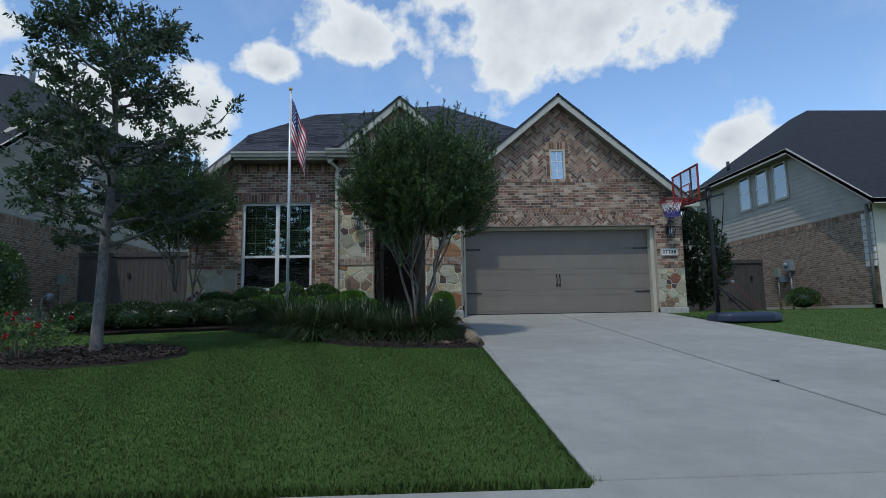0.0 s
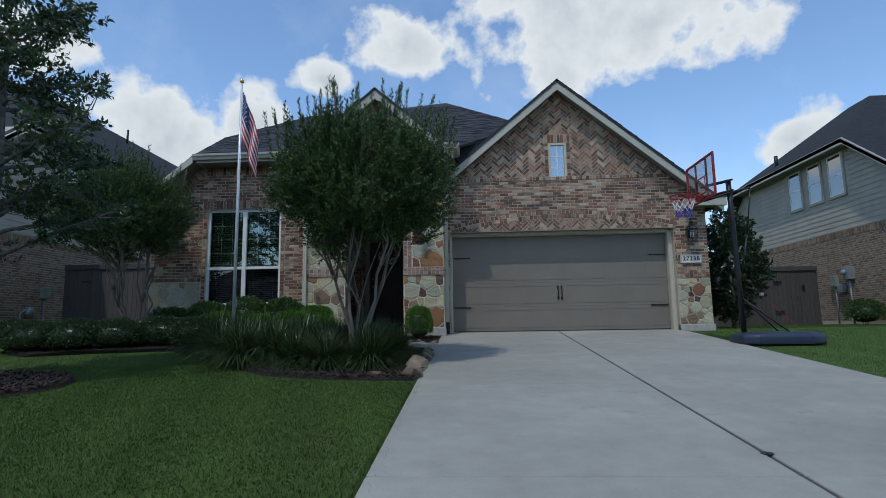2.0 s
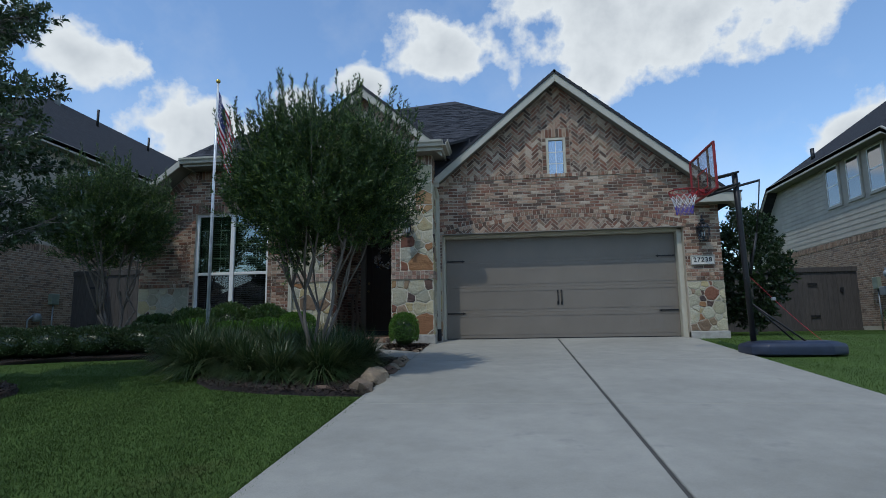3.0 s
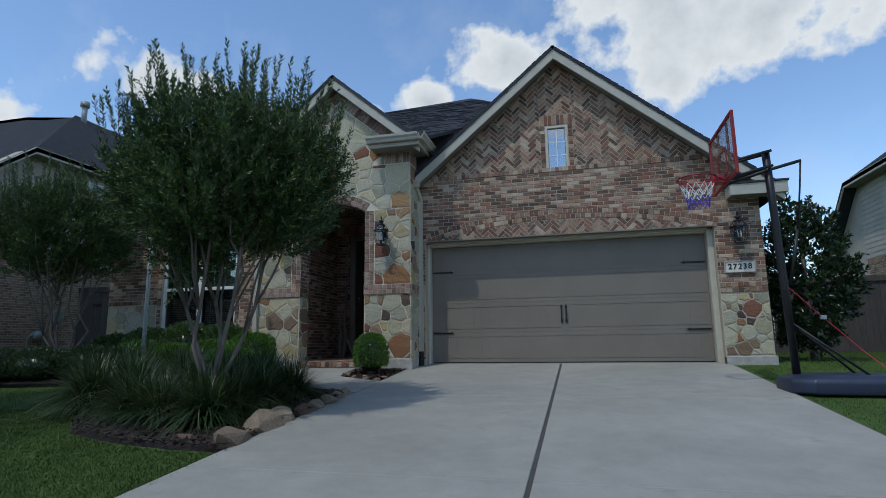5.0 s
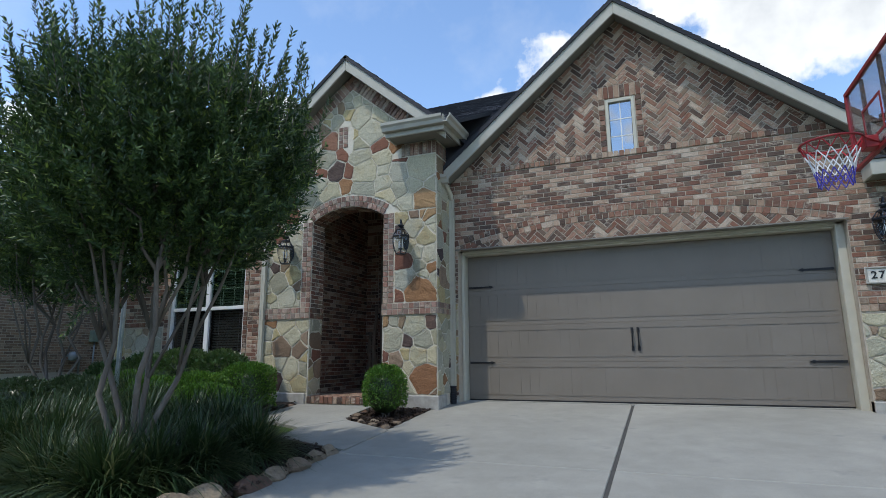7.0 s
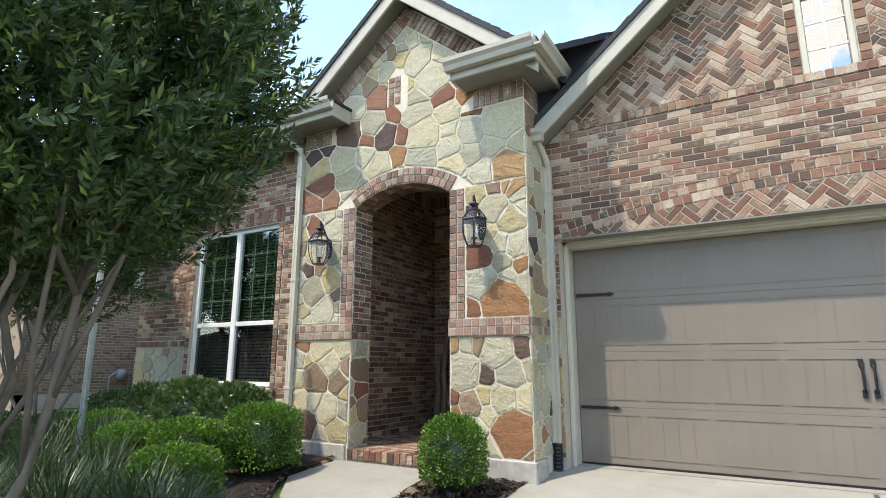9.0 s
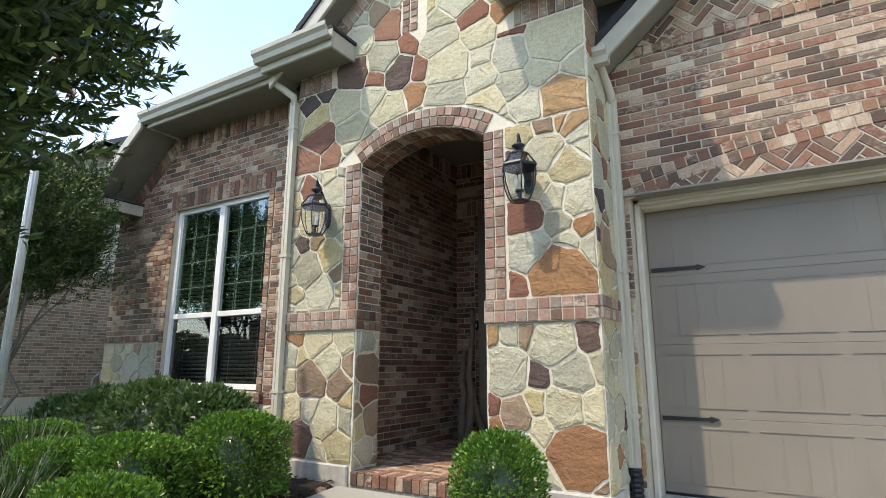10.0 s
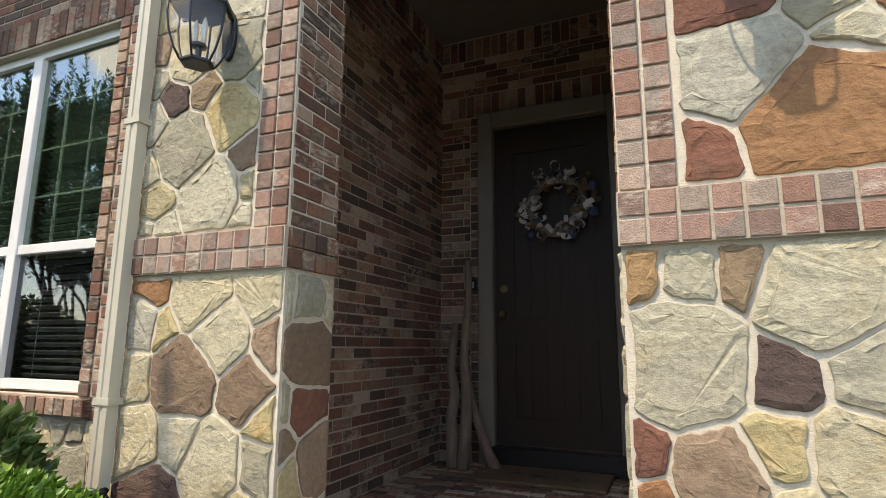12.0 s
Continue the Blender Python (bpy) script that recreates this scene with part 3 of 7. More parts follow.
def arch_rows(pieces, x0, x1, zs, rise, rows, size=0.07, thick=0.09, extra=0.01):
    """Rings of header bricks round a segmental arch, from its inner line outwards."""
    pts, (cx, cz), r = arc_points(x0, x1, zs, rise, 8)
    a0 = math.asin((x1 - x0) / 2 / r)
    for ring in range(rows):
        rr = r + (ring + 0.5) * thick
        n = round(2 * a0 * rr / (size + MJ))
        for k in range(n):
            a = -a0 + 2 * a0 * (k + 0.5) / n
            pieces.add(turned(2 * a0 * rr / n - MJ, thick - MJ, cx + rr * math.sin(a), cz + rr * math.cos(a), -math.degrees(a)), extra)


def rubble(pieces, region, size, seed, trim=None, sites=()):
    """Irregular field stones packed over a convex region: known stones first (middle, radius, kind), then smaller ones in the gaps."""
    rnd = random.Random(seed)
    xs, zs = [p[0] for p in region], [p[1] for p in region]
    spots = list(sites)
    for goal, tries in ((0.46, 0 if sites else 90), (0.32, 0 if sites else 160), (0.2, 260), (0.13, 300)):
        for _ in range(tries):
            x, z, r = rnd.uniform(min(xs), max(xs)), rnd.uniform(min(zs), max(zs)), size * goal * rnd.uniform(0.85, 1.15)
            if all(math.hypot(x - a, z - b) > (r + c) * (1.12 if sites else 1.0) for a, b, c, _k in spots):
                spots.append((x, z, r, rnd.choice("cccggyyt" if sites else ("cccggyyttord" if goal < 0.3 else "cccccggggyytor"))))
    for i, (x, z, r, kind) in enumerate(spots):
        cell = region
        for j, (a, b, c, _k) in enumerate(spots):
            if i != j and len(cell) >= 3 and math.hypot(a - x, b - z) < 1.3:
                cell = cut(cell, 2 * (x - a), 2 * (z - b), x * x + z * z - r * r - a * a - b * b + c * c)
        if len(cell) >= 3 and trim:
            cell = trim(cell)
        cell = shrink(cell, rnd.uniform(0.005, 0.011)) if len(cell) >= 3 else []
        if len(cell) >= 3 and area(cell) > 0.0007:
            pieces.add(broken_outline(cell, rnd), rnd.uniform(0, 0.006), STONES[kind])


def broken_outline(cell, rnd):
    """A stone's outline: corners knocked off, sides chipped and a little out of true."""
    out, n = [], len(cell)
    for i in range(n):
        p0, p1, p2 = cell[i - 1], cell[i], cell[(i + 1) % n]
        d0, d2 = math.hypot(p0[0] - p1[0], p0[1] - p1[1]), math.hypot(p2[0] - p1[0], p2[1] - p1[1])
        f = rnd.choice((0.003, 0.006, 0.01, 0.02))
        f0, f2 = min(f / max(d0, 1e-4), 0.3), min(f * rnd.uniform(0.5, 1.5) / max(d2, 1e-4), 0.3)
        out.append((p1[0] + (p0[0] - p1[0]) * f0, p1[1] + (p0[1] - p1[1]) * f0))
        out.append((p1[0] + (p2[0] - p1[0]) * f2, p1[1] + (p2[1] - p1[1]) * f2))
        steps, bow = int(d2 / 0.028), rnd.uniform(-0.012, 0.006)
        for q in range(1, steps):
            v = f2 + (1 - 2 * f2) * q / steps
            w = -bow * math.sin(math.pi * q / steps) * min(1, d2 / 0.2) + rnd.uniform(-0.0035, 0.0045)
            out.append((p1[0] + (p2[0] - p1[0]) * v - (p2[1] - p1[1]) / d2 * w, p1[1] + (p2[1] - p1[1]) * v + (p2[0] - p1[0]) / d2 * w))
    clean = []
    for p in out:
        if not clean or math.hypot(p[0] - clean[-1][0], p[1] - clean[-1][1]) > 0.005:
            clean.append(p)
    return clean


# ---------------------------------------------------------------- ground


def make_ground():
    ys = [-300, -40, -11.75, -11.6, -11.3, -11.25, -9, -6, -3, 0, 3, 8, 30, 120, 900]
    xs = [-900, -120, -40, -20, -12, -8, -4, 0, 5, 9, 14, 22, 40, 120, 900]
    verts = [(x, y, -1.12 if y < -11.5 else (-1.12 if y < -11.28 else ground_z(y))) for y in ys for x in xs]
    n = len(xs)
    faces = [(j * n + i, j * n + i + 1, (j + 1) * n + i + 1, (j + 1) * n + i) for j in range(len(ys) - 1) for i in range(n - 1)]
    return tagged(mesh_of("ground", verts, faces, M_GRASS), "mown green lawn sloping up from the street", "lawn", kind="structure")


ground = make_ground()
road = tagged(box("road", M_ROAD, -400, -20.5, -1.3, 400, -11.75, -1.085), "grey concrete street beyond the kerb", "road", kind="structure")
kerb = tagged(obj("kerb", bmesh.new(), None), "pale concrete kerb along the lawn", "kerb", kind="structure")
for x0 in range(-60, 60, 3):
    if x0 in (0, 3):
        continue
    bm = bmesh.new()
    add_box(bm, x0 + 0.006, -11.72, -1.2, x0 + 2.994 - (0.22 if x0 == -3 else 0), -11.31, -0.962)
    bevelled(bm, 0.03, 2)
    obj("kerb_stone", bm, M_CONC, kerb)
box("kerb_stone", M_CONC, 5.12, -11.72, -1.2, 5.99, -11.31, -0.962, kerb, bev=0.03)

driveway = tagged(obj("driveway", bmesh.new(), None), "pale broom-finished concrete driveway sloping up to the garage", "driveway", kind="structure")
DRIVE_Y = (-11.3, -9.27, -6.4, -3.3, -0.13)


def slab_z(y):
    return -0.012 + 0.0815 * y if y > -11.3 else -0.935


box("door_apron", M_CONC, -0.2, -0.127, -0.2, 5.05, 0.12, -0.018, driveway)
bm = bmesh.new()
add_prism(bm, [(-0.25, -11.3, slab_z(-11.3) - 0.012), (5.08, -11.3, slab_z(-11.3) - 0.012), (5.08, -0.13, slab_z(0) - 0.022), (-0.2, -0.13, slab_z(0) - 0.022)], (0, 0, -0.1))
obj("joint_bed", bm, M_JOINT, driveway, "dark joint filler")
for (y0, y1) in zip(DRIVE_Y, DRIVE_Y[1:]):
    for x0, x1 in ((-0.26, 2.338), (2.372, 5.05)):
        bm = bmesh.new()
        g = 0.008
        add_prism(bm, [(x0, y0 + g, slab_z(y0 + g)), (x1, y0 + g, slab_z(y0 + g)), (x1, y1 - g, slab_z(y1 - g)), (x0, y1 - g, slab_z(y1 - g))], (0, 0, -0.09))
        bevelled(bm, 0.006)
        obj("slab", bm, M_CONC, driveway)
# the flared mouth of the drive, down to the street
prism("apron", M_CONC, [(-0.26, -11.31, -0.935), (5.05, -11.31, -0.935), (5.6, -12.05, -1.07), (-0.75, -12.05, -1.07)], (0, 0, -0.1), driveway)

walkway = tagged(obj("walkway", bmesh.new(), None), "curved concrete front walk to the porch step", "path", kind="structure")
prism("slab", M_CONC, [(-0.22, -3.2, -0.262), (-0.22, -2.25, -0.19), (-1.0, -1.86, -0.145), (-1.4, -2.35, -0.19), (-1.3, -2.83, -0.235)], (0, 0, -0.1), walkway)
prism("slab", M_CONC, [(-1.41, -2.345, -0.189), (-1.01, -1.855, -0.144), (-1.13, -1.55, -0.115), (-1.16, -0.93, -0.055), (-2.42, -0.93, -0.055), (-2.46, -1.6, -0.12), (-2.05, -2.1, -0.165)], (0, 0, -0.1), walkway)


def heap_sheet(name, outline, label, lift=0.035):
    """A low mulched bed: the outline at ground level, its inside raised."""
    bm = bmesh.new()
    ring = [bm.verts.new((x, y, ground_z(y) - 0.02)) for x, y in outline]
    cx, cy = sum(p[0] for p in outline) / len(outline), sum(p[1] for p in outline) / len(outline)
    inner = [bm.verts.new((x + (cx - x) * 0.06, y + (cy - y) * 0.06, ground_z(y) + lift)) for x, y in outline]
    n = len(outline)
    for k in range(n):
        bm.faces.new((ring[k], ring[(k + 1) % n], inner[(k + 1) % n], inner[k]))
    f = bm.faces.new(inner)
    bmesh.ops.triangulate(bm, faces=[f])
    bmesh.ops.subdivide_edges(bm, edges=bm.edges[:], cuts=3, use_grid_fill=True)
    for v in bm.verts:
        v.co.z += 0.02 * noise.noise(v.co * 3.1)
    bmesh.ops.recalc_face_normals(bm, faces=bm.faces[:])
    return tagged(obj(name, bm, M_MULCH, smooth=True), label, "flower bed", kind="structure")


BED = [(-0.24, -6.02), (-0.24, -3.3), (-1.28, -2.9), (-2.08, -2.16), (-2.48, -1.62), (-2.44, -0.84), (-3.2, -0.84), (-3.24, -0.58), (-8.3, -0.58), (-8.4, -2.7), (-7.6, -3.3), (-6.6, -2.95), (-5.2, -2.7), (-4.4, -3.4), (-3.2, -4.2), (-2.75, -5.1), (-2.3, -5.55), (-1.55, -5.82), (-0.8, -5.98)]
bed = heap_sheet("bed_main", BED, "dark mulched planting bed along the house front", 0.07)
bed2 = heap_sheet("bed_small", [(-1.12, -1.5), (-1.0, -1.83), (-0.24, -2.22), (-0.24, -0.86), (-1.14, -0.86)], "small mulched bed beside the porch step", 0.02)
bed3 = heap_sheet("bed_oak", [(-6.05 + 1.5 * math.cos(a), -6.15 + 1.0 * math.sin(a)) for a in (2 * math.pi * k / 18 for k in range(18))], "round dark mulch bed under the young oak", 0.06)

# ---------------------------------------------------------------- house: walls
GY, PY, WY = -0.30, -0.87, -0.60          # faces of the garage, porch and left-wing walls
APEX_X, APEX_Z, PITCH = 2.49, 5.69, 0.835
PORCH_X, PORCH_Z = -1.645, 5.41


def wall_of(name, label, outlines, lift, material=M_MORTAR):
    """A wall built of flat outlines side by side, each thick by lift."""
    bm = bmesh.new()
    for pts in outlines:
        add_prism(bm, pts, lift)
    return tagged(obj(name, bm, material), label, "wall", kind="structure")


def on(y, pts):
    return [(x, y, z) for x, z in pts]


ARCH_O, ARCH_C, ARCH_R = arc_points(-0.10, 5.05, 2.37, 0.33, 24)
wall_garage = wall_of("wall_garage", "red-brown brick garage gable wall with a shallow brick arch over the door",
                      [on(GY, [(4.98, -0.25), (5.7, -0.25), (5.7, 2.82), (4.98, 3.43)]), on(GY, [(-0.2, -0.25), (-0.1, -0.25), (-0.1, 3.35), (-0.2, 3.27)]), on(GY, [(-0.0995, -0.25), (-0.052, -0.25), (-0.052, 2.249), (-0.0995, 2.249)]),
                       on(GY, [(-0.1, 2.25), (4.98, 2.25), (4.98, 3.43), (2.67, 5.36), (2.67, 3.42), (2.27, 3.42), (2.27, 5.33), (-0.1, 3.35)]), on(GY, [(2.27, 4.29), (2.67, 4.29), (2.67, 5.36), (2.49, 5.52), (2.27, 5.33)])], (0, 0.28, 0))
P_ARCH, P_C, P_R = arc_points(-2.33, -1.045, 2.78, 0.19, 16)
wall_porch = wall_of("wall_porch", "field-stone porch front with a brick-trimmed arched opening",
                     [on(PY, [(-3.2, -0.25), (-2.33, -0.25), (-2.33, 4.72), (-3.2, 3.98)]), on(PY, [(-1.045, -0.25), (-0.17, -0.25), (-0.17, 3.98), (-1.045, 4.74)]),
                      on(PY, P_ARCH + [(-1.045, 4.74), (PORCH_X, 5.22), (-2.33, 4.72)])], (0, 0.34, 0), M_MORTAR_STONE)
wall_porch_side = wall_of("wall_porch_side", "stone return of the porch front beside the garage", [[(-0.17, PY + 0.34, -0.25), (-0.17, GY, -0.25), (-0.17, GY, 3.9), (-0.17, PY + 0.34, 3.9)]], (-0.3, 0, 0), M_MORTAR_STONE)
WX0, WX1, WZ0, WZ1 = -5.6, -3.88, 0.65, 2.86
wall_wing = wall_of("wall_wing", "brick left wing wall with a stone plinth and a double window",
                    [on(WY, [(-6.9, -0.3), (WX0, -0.3), (WX0, 3.88), (-5.75, 3.88), (-6.9, 2.95)]), on(WY, [(WX1, -0.3), (-3.2, -0.3), (-3.2, 3.88), (WX1, 3.88)]),
                     on(WY, [(WX0, -0.3), (WX1, -0.3), (WX1, WZ0), (WX0, WZ0)]), on(WY, [(WX0, WZ1), (WX1, WZ1), (WX1, 3.88), (WX0, 3.88)])], (0, 0.25, 0))
wall_passage = wall_of("wall_passage", "brown brick side wall of the covered porch", [[(-2.72, PY + 0.34, -0.2), (-2.72, 1.6, -0.2), (-2.72, 1.6, 3.62), (-2.72, PY + 0.34, 3.62)]], (-0.25, 0, 0))
wall_entry = wall_of("wall_entry", "brick wall round the front door", [on(1.6, [(-2.97, -0.2), (-2.36, -0.2), (-2.36, 3.62), (-2.97, 3.62)]), on(1.6, [(-1.2, -0.2), (-0.45, -0.2), (-0.45, 3.62), (-1.2, 3.62)]), on(1.6, [(-2.36, 2.86), (-1.2, 2.86), (-1.2, 3.62), (-2.36, 3.62)])], (0, 0.2, 0))
wall_of("wall_passage_east", "brick side wall of the covered porch", [[(-0.75, PY + 0.34, -0.2), (-0.75, 1.6, -0.2), (-0.75, 1.6, 3.62), (-0.75, PY + 0.34, 3.62)]], (0.25, 0, 0), M_BRICK)
tagged(box("ceiling_porch", M_TRIM_SHADED, -2.97, PY + 0.34, 3.62, -0.5, 1.8, 3.7), "painted porch ceiling", "ceiling", kind="structure")
# plain walls that close the house behind
wall_of("wall_garage_east", "brick side wall of the garage", [[(5.7, GY + 0.28, -0.25), (5.7, 9.0, -0.25), (5.7, 9.0, 2.72), (5.7, GY + 0.28, 2.72)]], (-0.25, 0, 0), M_BRICK)
wall_of("wall_wing_west", "brick side wall of the left wing", [[(-6.9, WY + 0.25, -0.3), (-6.9, 9.0, -0.3), (-6.9, 9.0, 2.95), (-6.9, WY + 0.25, 2.95)]], (0.25, 0, 0), M_BRICK)
wall_of("wall_back", "brick rear wall of the house", [on(9.0, [(-6.9, -0.3), (5.7, -0.3), (5.7, 2.7), (-6.9, 2.95)])], (0, 0.25, 0), M_BRICK)
porch_floor = tagged(obj("porch_floor", bmesh.new(), None), "brick-paved porch floor with a rowlock step edge", "floor", kind="structure")
box("floor_bed", M_MORTAR, -2.72, -0.83, -0.25, -0.75, 1.6, 0.045, porch_floor)
tagged(box("foundation", M_CAST, -3.22, PY - 0.03, -0.3, -2.36, PY + 0.2, 0.10, bev=0.01), "grey cast-stone footing of the porch pier", "footing", kind="structure")
tagged(box("foundation", M_CAST, -1.015, PY - 0.03, -0.3, -0.14, PY + 0.3, 0.10, bev=0.01), "grey cast-stone footing of the porch pier", "footing", kind="structure")
tagged(box("foundation", M_CAST, 4.98, GY - 0.035, -0.4, 5.73, GY + 0.1, 0.09, bev=0.01), "grey cast-stone footing of the garage pier", "footing", kind="structure")
tagged(box("foundation", M_CAST, -0.138, GY - 0.02, -0.3, -0.055, GY + 0.1, 0.05, bev=0.005), "grey footing beside the garage door", "footing", kind="structure")

# ---------------------------------------------------------------- house: roofs


def shingled(name, label, corners, thick=0.05, course=0.14, tab=0.3, pieces=True):
    """A roof slope: corners run along the eave first, then back along the top; courses of shingles lie on it."""
    c = [Vector(p) for p in corners]
    nrm = (c[1] - c[0]).cross(c[-1] - c[0]).normalized()
    if nrm.z < 0:
        nrm = -nrm
    bm = bmesh.new()
    add_prism(bm, c, -nrm * thick)
    roof = tagged(obj(name, bm, M_ROOF), label, "roof", kind="structure")
    if not pieces:
        return roof
    u = (c[1] - c[0]).normalized()
    v = nrm.cross(u)
    flat = [((p - c[0]).dot(u), (p - c[0]).dot(v)) for p in c]
    if area(flat) < 0:
        flat = flat[::-1]
    place = Matrix((u, v, nrm)).transposed().to_4x4()
    place.translation = c[0]
    verts, faces = [], []
    v0, v1 = min(p[1] for p in flat), max(p[1] for p in flat)
    u0, u1 = min(p[0] for p in flat), max(p[0] for p in flat)
    z = v0
    while z < v1:
        x = u0 - random.uniform(0, tab)
        while x < u1:
            w = tab * random.uniform(0.5, 1.1)
            poly = clip(rect(x + 0.004, z, x + w, z + course), flat)
            x += w
            if len(poly) < 3:
                continue
            h = random.choice((0.006, 0.010, 0.014))
            o, n = len(verts), len(poly)
            verts += [place @ Vector((a, b, 0.001)) for a, b in poly] + [place @ Vector((a, b, 0.002 + h * (1 - (b - z) / course * 0.85))) for a, b in poly]
            faces += [tuple(o + n + k for k in range(n))] + [(o + k, o + (k + 1) % n, o + n + (k + 1) % n, o + n + k) for k in range(n)]
        z += course
    me = bpy.data.meshes.new("shingles")
    me.from_pydata(verts, [], faces)
    me.materials.append(M_ROOF)
    sh = new("shingles", me)
    sh.parent = roof
    tagged(sh, kind="stuff")
    return roof


GEAVE = lambda x: APEX_Z - PITCH * abs(x - APEX_X)
shingled("roof_garage_west", "dark grey shingle slope of the garage gable", [(APEX_X, -0.62, APEX_Z + 0.03), (APEX_X, 6.5, APEX_Z + 0.03), (-0.32, 6.5, GEAVE(-0.32) + 0.03), (-0.32, -0.62, GEAVE(-0.32) + 0.03)][::-1])
shingled("roof_garage_east", "dark grey shingle slope of the garage gable", [(6.05, -0.62, GEAVE(6.05) + 0.03), (6.05, 6.5, GEAVE(6.05) + 0.03), (APEX_X, 6.5, APEX_Z + 0.03), (APEX_X, -0.62, APEX_Z + 0.03)])
PEAVE = lambda x: PORCH_Z - PITCH * abs(x - PORCH_X)
shingled("roof_porch_west", "dark shingle slope of the porch gable", [(-3.45, 2.5, PEAVE(-3.45) + 0.03), (-3.45, -1.14, PEAVE(-3.45) + 0.03), (PORCH_X, -1.14, PORCH_Z + 0.03), (PORCH_X, 2.5, PORCH_Z + 0.03)])
shingled("roof_porch_east", "dark shingle slope of the porch gable", [(0.3, -0.58, PEAVE(0.3) + 0.03), (0.3, 2.5, PEAVE(0.3) + 0.03), (PORCH_X, 2.5, PORCH_Z + 0.03), (PORCH_X, -0.58, PORCH_Z + 0.03)])
shingled("roof_porch_edge", "dark shingle edge of the porch gable", [(0.12, -1.14, PEAVE(0.12) + 0.031), (0.12, -0.57, PEAVE(0.12) + 0.031), (PORCH_X, -0.57, PORCH_Z + 0.031), (PORCH_X, -1.14, PORCH_Z + 0.031)])
RS = 0.555
FRONT = lambda x, y: (x, y, 4.0 + RS * (y + 1.1))
shingled("roof_front", "dark grey hipped main roof", [FRONT(-3.42, -0.45), FRONT(0.6, -0.45), FRONT(2.0, 1.3), FRONT(-0.34, 6.4), FRONT(-3.0, 4.78), FRONT(-3.42, 4.66)])
shingled("roof_wing", "dark grey shingle slope over the left wing", [FRONT(-5.78, -1.1), FRONT(-3.43, -1.1), FRONT(-3.43, 4.66), FRONT(-4.72, 4.3), FRONT(-6.0, 1.0)])
shingled("roof_saddle", "dark shingle saddle between the porch and garage roofs", [FRONT(-0.5, -1.0), FRONT(0.12, -1.0), FRONT(0.5, -0.6), FRONT(0.62, -0.46), FRONT(-0.5, -0.46)])
low = lambda x: GEAVE(max(x, -0.28)) - (0.0 if x < 1 else 0.6)
for a, b in (((-0.28, -0.47), (0.62, -0.47)), ((0.62, -0.47), (2.0, 1.28))):
    pa, pb = Vector(FRONT(*a)), Vector(FRONT(*b))
    tagged(prism("roof_cheek", M_ROOF, [(a[0], a[1], low(a[0])), (b[0], b[1], low(b[0])), pb - Vector((0, 0, 0.02)), pa - Vector((0, 0, 0.02))], (0, 0.03, 0)), "shingled cheek where the main roof meets the garage roof", "roof", kind="structure")
shingled("roof_east", "dark grey hipped main roof", [FRONT(2.0, 1.3), (6.0, 4.0, 4.6), (6.0, 9.2, 4.6), (-0.34, 9.2, 8.16), FRONT(-0.34, 6.4)], pieces=False)
shingled("roof_west", "dark grey hipped main roof", [(-7.15, 9.2, 3.02), (-7.15, -0.95, 3.02), FRONT(-5.78, -1.1), FRONT(-6.0, 1.0), FRONT(-4.72, 4.3), (-4.72, 9.2, 7.0)], pieces=False)
shingled("roof_rear", "dark grey rear roof", [(6.0, 9.3, 2.8), (-7.1, 9.3, 2.9), (-0.34, 9.2, 8.16)], pieces=False)


def board(name, pts, lift, material=M_TRIM, label="painted fascia board"):
    bm = bmesh.new()
    add_prism(bm, pts, lift)
    bevelled(bm, 0.006)
    return tagged(obj(name, bm, material), label, "trim", kind="structure")


def rake(x0, z0, x1, z1, y, wide=0.22, deep=0.3):
    """Fascia along a gable edge and the soffit behind it."""
    board("trim_rake", [(x0, y, z0), (x1, y, z1), (x1, y, z1 - wide), (x0, y, z0 - wide)], (0, 0.035, 0), label="taupe painted gable fascia")
    board("trim_soffit", [(x0, y + 0.035, z0 - wide * 0.62), (x1, y + 0.035, z1 - wide * 0.62), (x1, y + 0.035, z1 - wide * 0.72), (x0, y + 0.035, z0 - wide * 0.72)], (0, deep, 0), M_TRIM_SHADED, "painted gable soffit, eave shade put into its colour")


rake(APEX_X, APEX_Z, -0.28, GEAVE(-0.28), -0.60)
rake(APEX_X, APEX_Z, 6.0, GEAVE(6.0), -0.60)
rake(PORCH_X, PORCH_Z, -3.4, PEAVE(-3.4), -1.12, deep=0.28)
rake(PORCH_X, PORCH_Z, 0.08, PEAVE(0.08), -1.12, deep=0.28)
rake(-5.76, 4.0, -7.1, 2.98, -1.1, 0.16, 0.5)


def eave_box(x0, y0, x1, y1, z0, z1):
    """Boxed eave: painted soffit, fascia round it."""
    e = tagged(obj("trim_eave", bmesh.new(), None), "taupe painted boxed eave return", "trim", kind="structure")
    box("soffit", M_TRIM_SHADED, x0 + 0.03, y0 + 0.03, z0, x1 - 0.03, y1, z0 + 0.03, e)
    box("fascia", M_TRIM, x0, y0, z0 - 0.015, x1, y0 + 0.03, z1, e, bev=0.005)
    box("fascia", M_TRIM, x0, y0 + 0.032, z0 - 0.015, x0 + 0.03, y1, z1, e, bev=0.005)
    box("fascia", M_TRIM, x1 - 0.03, y0 + 0.032, z0 - 0.015, x1, y1, z1, e, bev=0.005)
    box("cap", M_ROOF, x0 - 0.02, y0 - 0.02, z1 + 0.002, x1 + 0.02, y1, z1 + 0.03, e)


